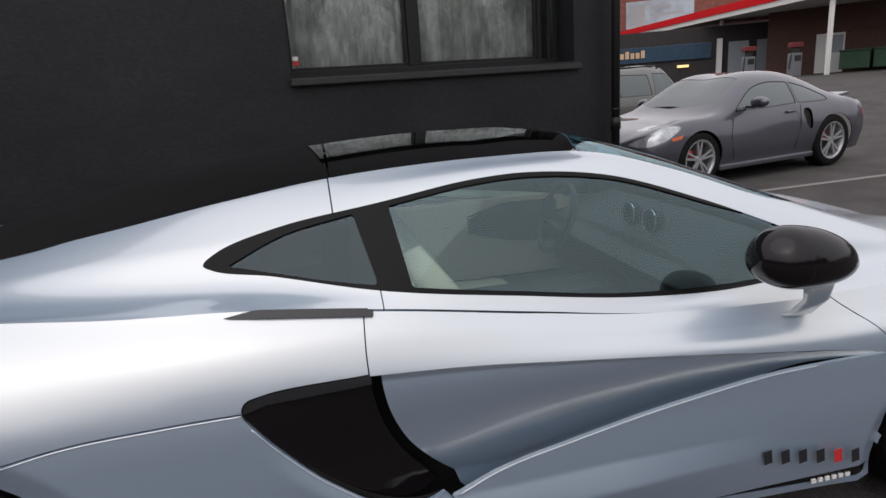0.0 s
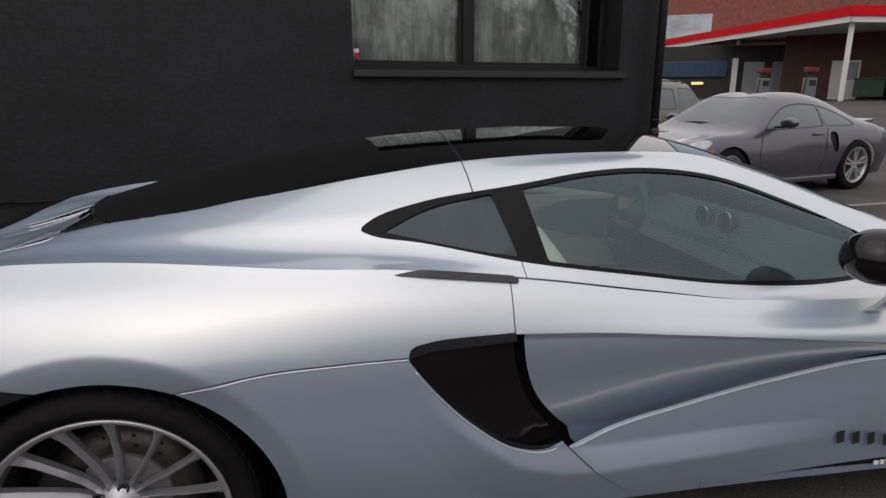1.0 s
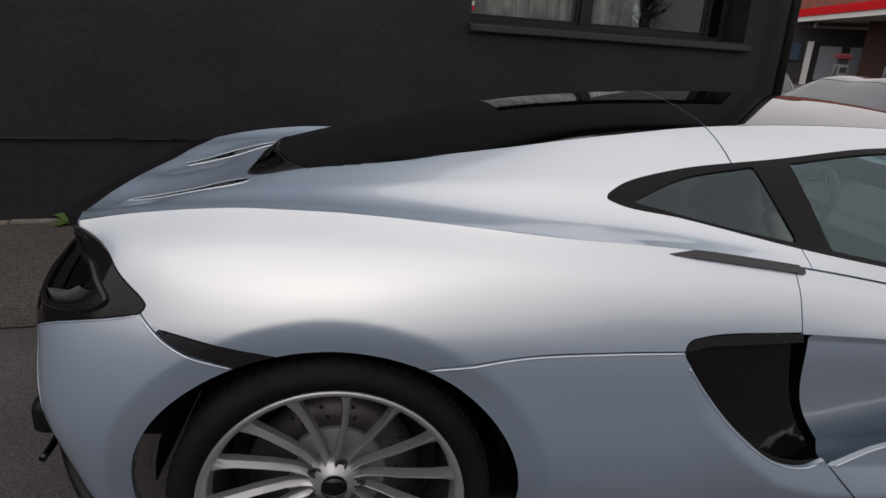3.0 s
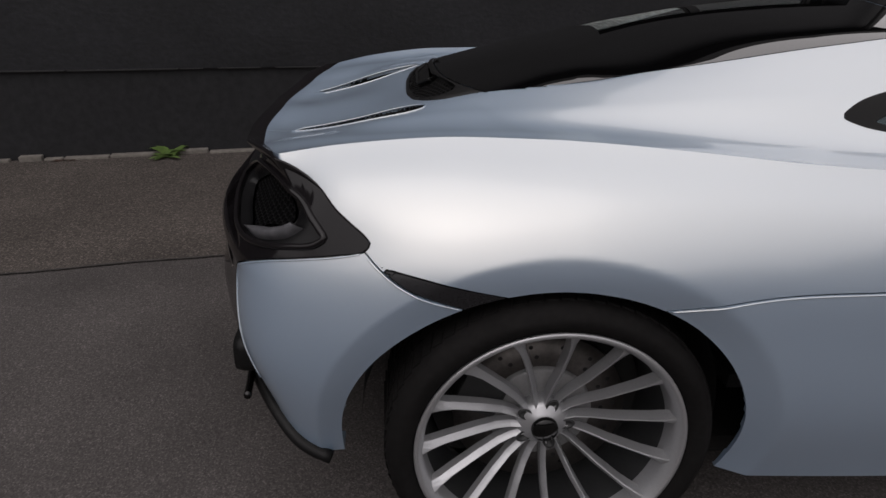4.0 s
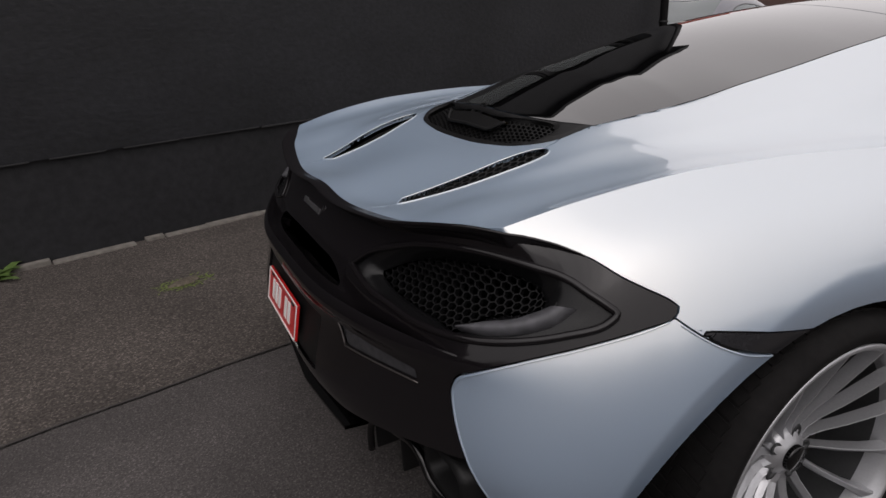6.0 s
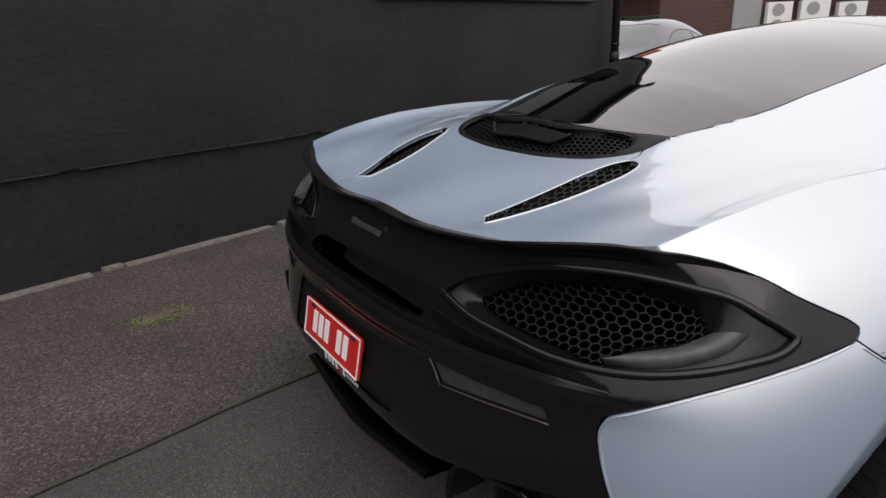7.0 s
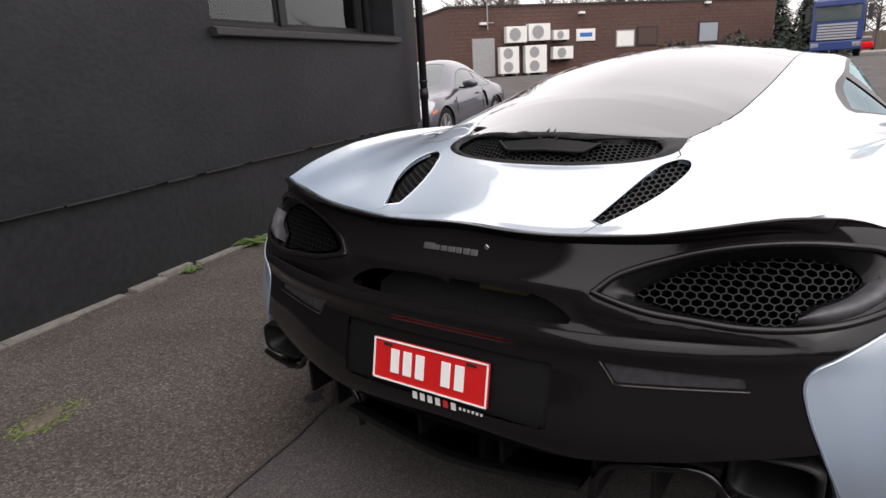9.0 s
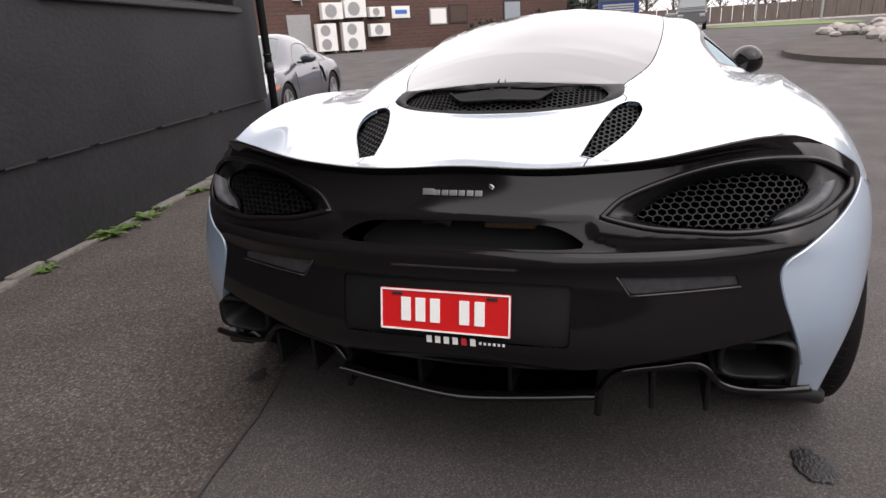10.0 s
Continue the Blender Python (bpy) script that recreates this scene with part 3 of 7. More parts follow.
ROUND = [0, 0.35, 0.60, 0.79, 1.16, 1.56, 1.99, 2.34, 2.68, 3.26, 3.86, 4.46, 5.0, 5.4, 5.9]
EDGE0 = [(-0.715, 0, 0.835), (-0.702, 0.33, 0.834), (-0.657, 0.53, 0.856), (-0.59, 0.7007, 0.8832), (-0.4, 0.739, 0.9185), (0, 0.799, 0.9435), (0.43, 0.877, 0.9255), (0.78, 0.8977, 0.9039),
         (1.12, 0.903, 0.862), (1.7, 0.892, 0.765), (2.3, 0.908, 0.724), (2.9, 0.91, 0.735), (3.4, 0.79, 0.635), (3.72, 0.60, 0.50), (4.0, 0, 0.42)]
EDGE1 = [(-0.765, 0, 0.745), (-0.745, 0.35, 0.738), (-0.66, 0.60, 0.757), (-0.56, 0.77, 0.80), (-0.385, 0.86, 0.845), (0.0, 0.93, 0.860), (0.43, 0.965, 0.845), (0.78, 0.972, 0.825),
         (1.12, 0.957, 0.80), (1.70, 0.944, 0.720), (2.30, 0.950, 0.680), (2.90, 0.98, 0.675), (3.40, 0.88, 0.55), (3.72, 0.68, 0.44), (4.0, 0, 0.37)]
EDGE2 = [(-0.84, 0, 0.66), (-0.82, 0.35, 0.66), (-0.745, 0.60, 0.665), (-0.66, 0.755, 0.69), (-0.395, 0.925, 0.740), (0.0, 1.0, 0.750), (0.43, 1.015, 0.735), (0.78, 1.01, 0.715),
         (1.12, 0.995, 0.70), (1.70, 0.985, 0.66), (2.30, 1.0, 0.63), (2.90, 1.02, 0.62), (3.40, 0.92, 0.48), (3.72, 0.70, 0.37), (4.0, 0, 0.32)]
EDGE3 = [(-0.835, 0, 0.60), (-0.815, 0.35, 0.60), (-0.745, 0.60, 0.60), (-0.675, 0.77, 0.61), (-0.42, 0.955, 0.61), (0.0, 1.02, 0.60), (0.43, 1.025, 0.58), (0.78, 1.015, 0.56),
         (1.12, 0.995, 0.54), (1.70, 0.975, 0.48), (2.30, 1.0, 0.47), (2.90, 1.02, 0.47), (3.40, 0.92, 0.38), (3.72, 0.70, 0.30), (4.0, 0, 0.26)]
EDGE4 = [(-0.865, 0, 0.45), (-0.845, 0.35, 0.45), (-0.755, 0.62, 0.45), (-0.68, 0.79, 0.45), (-0.44, 0.95, 0.44), (0.0, 1.01, 0.42), (0.43, 1.015, 0.40), (0.78, 1.005, 0.38),
         (1.12, 0.985, 0.36), (1.70, 0.965, 0.32), (2.30, 0.985, 0.31), (2.90, 1.0, 0.32), (3.40, 0.90, 0.28), (3.72, 0.68, 0.23), (4.0, 0, 0.21)]
EDGE5 = [(-0.82, 0, 0.36), (-0.80, 0.35, 0.345), (-0.72, 0.62, 0.32), (-0.63, 0.78, 0.27), (-0.46, 0.88, 0.19), (0.0, 0.94, 0.19), (0.43, 0.955, 0.18), (0.78, 0.955, 0.165),
         (1.12, 0.945, 0.15), (1.70, 0.935, 0.13), (2.30, 0.95, 0.12), (2.90, 0.97, 0.12), (3.40, 0.86, 0.14), (3.72, 0.66, 0.15), (4.0, 0, 0.15)]


VALLEY = []
for (xa, wa, za), (xb, wb, zb) in zip(WAIST, SHELF):
    dip = 0.009 * min(max((xa + 0.62) / 0.25, 0), 1) * min(max((0.80 - xa) / 0.5, 0), 1)
    VALLEY.append((xa + 0.30 * (xb - xa), wa + 0.30 * (wb - wa), za + 0.30 * (zb - za) - dip))


def right(line):
    return [(x, -w, z) for x, w, z in line]


upper_grid = loft([right(p) for p in (WAIST, VALLEY, SHELF, PANE, RAIL, TOP)] + [RAIL], STATIONS, 420, 150)
half = int(np.argmin(np.abs(upper_grid[200, :, 1])))
upper_grid = upper_grid[:, : half + 1]
upper_grid[:, -1, 1] = 0

# the hatch glass is crowned across, and the grille below it slants from the deck up to its foot
HATCHLINE = outline([(-0.225, -0.2), (-0.225, -0.2), (-0.225, 0.0), (-0.214, 0.15), (-0.170, 0.27), (-0.105, 0.354), (-0.105, 0.354), (0.13, 0.425), (0.45, 0.462), (0.75, 0.478), (1.025, 0.483), (1.025, 0.483), (1.025, -0.2), (1.025, -0.2)])
GRILLE = outline([(-0.312, -0.2), (-0.312, -0.2), (-0.311, 0.0), (-0.306, 0.15), (-0.277, 0.29), (-0.222, 0.348), (-0.105, 0.354), (-0.105, 0.354), (-0.170, 0.27), (-0.214, 0.15), (-0.225, 0.0), (-0.225, -0.2), (-0.225, -0.2)])


def crown(x, w):
    """Height of the hatch glass."""
    mid = np.interp(x, (-0.30, -0.225, 0.05, 0.40), (0.968, 0.984, 1.060, 1.137))
    edge = np.interp(x, (-0.30, -0.105, 0.13, 0.45), (0.916, 0.956, 0.996, 1.050))
    half_w = np.interp(x, (-0.30, -0.105, 0.13, 0.45), (0.35, 0.354, 0.425, 0.462))
    return mid - (mid - edge) * (w / half_w) ** 2


gx, gw, gz = upper_grid[..., 0], -upper_grid[..., 1], upper_grid[..., 2]
flat_xy = np.stack([gx.ravel(), gw.ravel()], 1)
fade = np.clip((0.32 - gx) / 0.22, 0, 1)
fade = fade * fade * (3 - 2 * fade)
foot_x = np.interp(gw, (0, 0.15, 0.29, 0.348, 0.354), (-0.311, -0.306, -0.277, -0.222, -0.105))
head_x = np.interp(gw, (0, 0.15, 0.27, 0.354), (-0.225, -0.214, -0.170, -0.105))
off_grille = inside(GRILLE, flat_xy).reshape(gx.shape)
off_glass = inside(HATCHLINE, flat_xy).reshape(gx.shape)
by_grille = (gx > -0.60) & (gx < -0.06) & (gw < 0.46) & (np.minimum(off_grille, off_glass) > 0.004) & ((gx < -0.37) | (gw > 0.347))


def terms(x, w):
    """Powers for a smooth deck height."""
    return np.stack([x**i * w ** (2 * j) for i in range(4) for j in range(4) if i + j < 5], -1)


deck_fit = np.linalg.lstsq(terms(gx[by_grille], gw[by_grille]), gz[by_grille], rcond=None)[0]
deck_z = terms(gx, gw) @ deck_fit
foot_z = terms(foot_x, gw) @ deck_fit
near = np.clip(1 - np.minimum(off_grille, 9) / 0.14, 0, 1)
near = near * near * (3 - 2 * near) * np.clip((0.02 - gx - 0.08) / 0.06, 0, 1)
climb = (gx - foot_x) / np.maximum(head_x - foot_x, 0.004)
on_glass = (off_glass < 0.004) & (gx < 0.32) & ((climb >= 1) | (gw > 0.354))
on_slant = (climb > 0) & (climb < 1) & (gw <= 0.354)
upper_grid[..., 2] = np.where(on_glass, gz + fade * (crown(gx, gw) - gz), np.where(on_slant, foot_z + climb * (crown(head_x, gw) - foot_z), gz + near * (deck_z - gz)))
# the hatch and the roof glass keep an even, flat crown out to their edges
for i in range(len(upper_grid)):
    x0 = upper_grid[i, -1, 0]
    half_w = np.interp(x0, (0.13, 0.45, 0.75, 1.025, 1.40, 1.80), (0.425, 0.462, 0.478, 0.483, 0.485, 0.490))
    amount = np.clip((x0 - 0.10) / 0.22, 0, 1) * np.clip((1.80 - x0) / 0.25, 0, 1)
    if amount > 0:
        wi, zi = -upper_grid[i, :, 1], upper_grid[i, :, 2]
        edge_z = np.interp(half_w, wi[::-1], zi[::-1])
        even = zi[-1] - (zi[-1] - edge_z) * np.clip(wi / half_w, 0, 1) ** 1.65
        upper_grid[i, :, 2] = np.where(wi < half_w, zi + amount * (even - zi), zi)
upper = sheet(upper_grid, np.stack([upper_grid[..., 0], -upper_grid[..., 1]], -1))
lines = [[(line[1][0], line[1][1], line[1][2])] + right(line) for line in (EDGE5, EDGE4, EDGE3, EDGE2, EDGE1, EDGE0)]
lower_grid = loft(lines, [-0.35] + ROUND, 626, 90)[35:]
lower_s = np.repeat(np.linspace(-0.35, ROUND[-1], 626)[35:, None], 90, axis=1)
lower_grid[0, :, 1] = 0
# the lower skin's head follows the free edge of the upper one
free = np.vstack([upper_grid[0, ::-1], upper_grid[1:, 0]])
free = np.vstack([free[:-1] + t * np.diff(free, axis=0) for t in (0, 0.25, 0.5, 0.75)])
ease = np.clip((np.arange(90) - 58) / 31, 0, 1) ** 1.6
for i in range(len(lower_grid)):
    head = lower_grid[i, -1]
    shift = free[np.argmin(((free - head) ** 2).sum(1))] - head
    if head[0] < 3.7:
        lower_grid[i] += ease[:, None] * shift
lower_grid[0, :, 1] = 0
lower = sheet(lower_grid, np.stack([lower_s, lower_grid[..., 2]], -1))


def side(pts, n=12):
    """An outline on the flank, from (x, z) to the run round the car."""
    return outline([(x + 1.56, z) for x, z in pts], n)


def ellipse(x, z, a, b, q):
    """Under 0 inside; about metres near the edge."""
    return (np.hypot((q[:, 0] - x - 1.56) / a, (q[:, 1] - z) / b) - 1) * min(a, b)


car = thing("sports_coupe", "pale silver-blue sports coupe with gloss black tail on asphalt", "car", m=pose(0, CAR_Y, 0))
GAP = 0.0034


def panel(name, skin, mat, label="", both=True, lip=0.012, joined=False, parent=None, skip=None):
    """A body panel; on both flanks as two parts, or joined over the centre as one."""
    parent = parent or car
    if joined:
        return link(name, skin.plus(skin.mirrored()).mesh(name, lip, skip or (lambda v: np.abs(v[:, 1]) < 1e-4)), mat, parent, label)
    ob = link(name, skin.mesh(name, lip, skip), mat, parent, label)
    if both:
        link(name, skin.mirrored().mesh(name, lip, skip), mat, parent, label)
    return ob


# flare round the wheel openings
def flare(skin, x, z, a, b, wide, reach=0.060):
    """How far to draw the skin in so that a flat upright band runs round the opening."""
    d = ellipse(x, z, a, b, skin.q)
    return wide * np.clip((reach - d) / reach, 0, 1)


REAR_ARCH, FRONT_ARCH = (0.005, 0.285, 0.428, 0.415), (BASE, 0.25, 0.40, 0.40)
low = lower.moved(flare(lower, *REAR_ARCH, 0.024, 0.066) + flare(lower, *FRONT_ARCH, 0.020, 0.05)).fresh()
_, low = low.cut(ellipse(*REAR_ARCH, low.q))
_, low = low.cut(ellipse(*FRONT_ARCH, low.q))
# soft crease that runs below the side intake and on along the lower door
kx, kz = low.q[:, 0] - 1.56, low.q[:, 1]
crease = np.interp(kx, (0.78, 0.85, 0.95, 1.07, 1.20, 1.35, 1.8, 2.3), (0.60, 0.520, 0.430, 0.342, 0.296, 0.280, 0.285, 0.30))
ridge = np.where(kz > crease, np.clip(1 - (kz - crease) / 0.075, 0, 1), np.clip(1 + (kz - crease) / 0.17, 0, 1))
low = low.moved(-0.026 * ridge * np.clip((kx - 0.78) / 0.22, 0, 1) * np.clip((2.2 - kx) / 0.5, 0, 1)).fresh()

# side intake, blade, door with its scoop
INTAKE = side([(0.766, 0.70), (0.772, 0.722), (0.81, 0.733), (1.055, 0.736), (1.055, 0.736), (1.073, 0.613), (1.116, 0.51), (1.207, 0.383), (1.207, 0.383), (1.16, 0.376), (1.07, 0.398), (0.936, 0.495),
               (0.836, 0.601), (0.785, 0.668)])
BLADE = side([(0.730, 0.895), (0.730, 0.895), (0.84, 0.902), (1.086, 0.886), (1.086, 0.886), (1.082, 0.852), (1.082, 0.852), (0.94, 0.870)])
DOOR = side([(1.105, 1.0), (1.105, 1.0), (1.062, 0.86), (1.055, 0.734), (1.073, 0.613), (1.116, 0.51), (1.236, 0.36), (1.36, 0.243), (1.45, 0.17), (1.45, 0.17), (2.52, 0.14), (2.52, 0.14),
             (2.535, 0.40), (2.49, 0.61), (2.36, 0.74), (2.25, 1.0), (2.25, 1.0)])
UP_RUN = ((1.04, 1.313, 1.544, 2.02, 2.40, 2.50), (0.736, 0.714, 0.687, 0.634, 0.590, 0.573))
LOW_RUN = ((1.22, 1.40, 1.56, 1.885, 2.14, 2.30, 2.50), (0.362, 0.418, 0.449, 0.513, 0.556, 0.566, 0.568))
SCOOP = side([(1.04, 0.736), (1.04, 0.736), (1.313, 0.714), (1.544, 0.687), (2.02, 0.634), (2.40, 0.590), (2.50, 0.573), (2.50, 0.573), (2.30, 0.566), (2.14, 0.556), (1.885, 0.513), (1.56, 0.449), (1.40, 0.418), (1.22, 0.362), (1.22, 0.362),
              (1.10, 0.50)])
# shut line between the window sill and the door, which runs out to the front
head_z = np.interp(low.q[:, 0], lower_s[:, -1], lower_grid[:, -1, 2])
open_by = 0.0045 * np.clip((1.86 - (low.q[:, 0] - 1.56)) / 0.4, 0, 1) * np.where(low.q[:, 0] - 1.56 > 1.06, 1, 0)
low = low.cut(np.where(open_by > 0, low.q[:, 1] - head_z + open_by, -1.0))[0]
intake, low = low.cut(inside(INTAKE, low.q))
blade, low = low.cut(inside(BLADE, low.q))
door, low = low.cut(inside(DOOR, low.q))
scoop = door.cut(inside(SCOOP, door.q) - 0.085 * np.clip((2.25 - (door.q[:, 0] - 1.56)) / 0.4, 0, 1))[0]
scoop = scoop.cut(scoop.q[:, 1] - np.interp(scoop.q[:, 0] - 1.56, *UP_RUN))[0]
_, door = door.cut(inside(SCOOP, door.q))
scoop = scoop.cut(inside(DOOR, scoop.q) + 0.027)[0]
sx, sz = scoop.q[:, 0] - 1.56, scoop.q[:, 1]
up_line = np.interp(sx, *UP_RUN)
lo_line = np.interp(sx, *LOW_RUN)
tau = np.clip((up_line - sz) / np.maximum(up_line - lo_line, 0.004), 0, 1.22)
deep = 0.058 * np.clip((2.52 - sx) / 1.30, 0, 1) ** 0.9
scoop = scoop.moved(0.014 * np.clip((2.46 - sx) / 0.5, 0, 1) * np.minimum(tau * 50, 1) + deep * (tau + 0.30 * tau**2)).fresh()
door_low, door_up = door.cut(door.q[:, 1] - np.interp(door.q[:, 0] - 1.56, (1.0, 1.22, 2.30, 2.50, 2.6), (0.5, 0.5, 0.58, 0.572, 0.57)))
# the lower door starts drawn in at the scoop's foot and comes out further down
dx, dz = door_low.q[:, 0] - 1.56, door_low.q[:, 1]
foot = np.interp(dx, *LOW_RUN)
drawn_in = 0.012 * np.clip((2.42 - dx) / 1.25, 0, 1) ** 0.9 * np.clip(1 - (foot - dz) / 0.24, 0, 1) ** 1.4
door_low = door_low.moved(drawn_in * np.clip(-inside(DOOR, door_low.q) / 0.10, 0.15, 1) - 0.004).fresh()
sill_line = ((1.0, 1.2, 1.9, 2.35, 2.7), (0.14, 0.150, 0.160, 0.175, 0.20))
sill, door_low = door_low.cut(door_low.q[:, 1] - np.interp(door_low.q[:, 0] - 1.56, *sill_line))
intake_lip, intake = intake.cut(np.interp(intake.q[:, 0] - 1.56, (0.76, 0.82, 1.06), (0.700, 0.714, 0.716)) - intake.q[:, 1])
ix = intake.q[:, 0] - 1.56
intake = intake.moved(0.010 + 0.045 * np.clip((ix - 0.80) / 0.35, 0, 1) ** 1.5).fresh()
blade = blade.moved(-0.006 * np.clip((blade.q[:, 0] - 1.56 - 0.73) / 0.1, 0, 1)).fresh()

# rear black zone, silver corner, strip
BLACK = outline([(-0.2, 1.2), (-0.2, 1.2), (0.685, 1.2), (0.685, 1.2), (0.690, 0.8725), (0.690, 0.8725), (0.745, 0.8735), (0.79, 0.8720), (0.86, 0.8625), (0.945, 0.844), (1.03, 0.820), (1.11, 0.796), (1.158, 0.776), (1.170, 0.765), (1.160, 0.751), (1.098, 0.734), (0.994, 0.711),
                 (0.875, 0.681), (0.772, 0.645), (0.731, 0.626), (0.714, 0.60), (0.715, 0.555), (0.740, 0.46), (0.783, 0.352), (0.86, 0.1), (0.86, 0.1), (-0.2, 0.1), (-0.2, 0.1)])
STRIP = side([(-0.372, 0.731), (-0.372, 0.731), (-0.265, 0.7155), (-0.10, 0.680), (-0.10, 0.680), (-0.18, 0.645), (-0.18, 0.645), (-0.26, 0.6755), (-0.325, 0.7015)])
CORNER = outline([(0.5, 0.80), (0.5, 0.80), (1.158, 0.752), (1.158, 0.752), (1.188, 0.731), (1.235, 0.7035), (1.30, 0.677), (1.368, 0.656), (1.5, 0.60), (1.5, 0.60), (1.5, -0.2), (1.5, -0.2), (0.5, -0.2), (0.5, -0.2)])
black, low = low.cut(inside(BLACK, low.q))
strip, low = low.cut(inside(STRIP, low.q))
corner, low = low.cut(inside(CORNER, low.q))
FLANK = side([(0.0, 0.60), (0.0, 0.60), (0.199, 0.664), (0.395, 0.699), (0.60, 0.706), (0.80, 0.704), (0.80, 0.704), (1.7, 0.5), (1.7, 0.5), (1.7, -0.1), (1.7, -0.1), (0.0, -0.1), (0.0, -0.1)])
flank, low = low.cut(inside(FLANK, low.q))
quarter_low, fender = low.cut(low.q[:, 0] - 1.56 - 1.6)

# upper skin
x, w, z = upper.v[:, 0], -upper.v[:, 1], upper.v[:, 2]
ROOFLINE = outline([(1.025, -0.2), (1.025, -0.2), (1.025, 0.483), (1.025, 0.483), (1.40, 0.485), (1.80, 0.490), (1.80, 0.490), (1.86, 0.25), (1.88, -0.2), (1.88, -0.2)])
SCREEN = outline([(1.88, -0.2), (1.88, -0.2), (1.86, 0.25), (1.80, 0.490), (1.80, 0.490), (2.12, 0.530), (2.42, 0.595), (2.55, 0.56), (2.64, 0.35), (2.68, -0.2), (2.68, -0.2)])
LOUVRE = outline([(-0.600, 0.268), (-0.600, 0.268), (-0.48, 0.287), (-0.36, 0.315), (-0.285, 0.345), (-0.262, 0.372), (-0.270, 0.395), (-0.31, 0.408), (-0.43, 0.392), (-0.628, 0.302), (-0.628, 0.302)])
LID = outline([(-1.0, -0.2), (-1.0, -0.2), (-1.0, 0.310), (-1.0, 0.310), (-0.62, 0.292), (-0.48, 0.325), (-0.235, 0.366), (-0.235, 0.366), (-0.19, 0.350), (-0.12, 0.364), (-0.12, 0.364), (-0.10, -0.2), (-0.10, -0.2)])
WINDOW = outline([(0.672, 0.970), (0.705, 0.994), (0.86, 1.038), (1.16, 1.083), (1.42, 1.118), (1.60, 1.122), (1.83, 1.092), (2.12, 0.995), (2.42, 0.868), (2.42, 0.868), (2.50, 0.762), (2.50, 0.762), (2.20, 0.757), (2.05, 0.761),
                  (1.78, 0.786), (1.45, 0.838), (1.124, 0.893), (0.85, 0.937), (0.70, 0.957)])
DOORPANE = outline([(1.170, 1.072), (1.170, 1.072), (1.42, 1.106), (1.60, 1.110), (1.83, 1.081), (2.12, 0.985), (2.38, 0.876), (2.45, 0.774), (2.45, 0.774), (2.20, 0.769), (1.78, 0.797), (1.45, 0.849), (1.192, 0.893), (1.192, 0.893)])
REARPANE = outline([(0.735, 0.964), (0.735, 0.964), (0.88, 1.022), (1.072, 1.060), (1.072, 1.060), (1.109, 0.906), (1.109, 0.906), (0.95, 0.928)])


def plan(s):
    return np.stack([s.v[:, 0], -s.v[:, 1]], 1)


def elevation(s):
    return np.stack([s.v[:, 0], s.v[:, 2]], 1)


top = upper
hatch, top = top.cut(inside(HATCHLINE, plan(top)))
roof, top = top.cut(inside(ROOFLINE, plan(top)))
screen, top = top.cut(inside(SCREEN, plan(top)))
grille, top = top.cut(inside(GRILLE, plan(top)))
louvre, top = top.cut(inside(LOUVRE, plan(top)))
lid, top = top.cut(inside(LID, plan(top)))
side_part, top = top.cut(0.52 + 0.02 * np.clip(top.v[:, 0] - 1.5, 0, 9) + top.v[:, 1])
trim, side_part = side_part.cut(inside(WINDOW, elevation(side_part)))
top = top.plus(side_part)
door_pane, trim = trim.cut(inside(DOORPANE, elevation(trim)))
rear_pane, trim = trim.cut(inside(REARPANE, elevation(trim)))
seam = top.v[:, 0] - 1.022
quarter_top, front_top = top.cut(np.where(-top.v[:, 1] > 0.79, top.v[:, 0] - 1.112, seam))
pillar, front_top = front_top.cut(np.where(front_top.v[:, 2] > 0.86, -1, front_top.v[:, 0] - 1.105))
sill_top, bonnet = front_top.cut(front_top.v[:, 0] - 2.30)
rail, sill_top = sill_top.plus(pillar).cut(np.where(sill_top.plus(pillar).v[:, 2] > 0.885, -1, 1.0) * 0.01 + 0 * sill_top.plus(pillar).v[:, 0])


def tight(skin, poly, q):
    """Keep clear of a neighbouring outline by the width of a shut line."""
    return skin.cut(inside(poly, q(skin)) + GAP)[0]


def clear(skin, poly, q):
    return skin.cut(inside(poly, q(skin)) - GAP)[1]


flat = lambda s: s.q  # noqa: E731
hatch, roof, screen = tight(hatch, HATCHLINE, plan), tight(roof, ROOFLINE, plan), tight(screen, SCREEN, plan)
lid = tight(lid, LID, plan)
quarter_top = quarter_top.cut(np.where(-quarter_top.v[:, 1] > 0.79, quarter_top.v[:, 0] - 1.109, quarter_top.v[:, 0] - 1.018))[0]
flank, corner, strip = tight(flank, FLANK, flat), tight(corner, CORNER, flat), tight(strip, STRIP, flat)
black = tight(black, BLACK, flat)
for poly in (DOOR, INTAKE):
    flank, quarter_low, fender = clear(flank, poly, flat), clear(quarter_low, poly, flat), clear(fender, poly, flat)

panel("rear_quarter", quarter_top, PAINT)
panel("haunch", quarter_low, PAINT)
panel("flank_panel", flank, PAINT)
panel("roof_rail", rail, PAINT)
panel("window_sill", sill_top, PAINT)
panel("front_wing", fender, PAINT)
panel("bonnet", bonnet, PAINT, joined=True)
panel("engine_lid", lid, PAINT, joined=True)
panel("rear_bumper_corner", corner, PAINT, lip=0.02)
panel("bumper_strip", strip, STRIPGREY, "dark carbon strip behind the wheel")
panel("door", door_up, PAINT)
panel("door_scoop", scoop, PAINT, lip=0.0)
panel("lower_door", door_low, PAINT, lip=0.012)
panel("side_sill", sill.moved(0.006), CARBON, "black lower sill", lip=0.02)
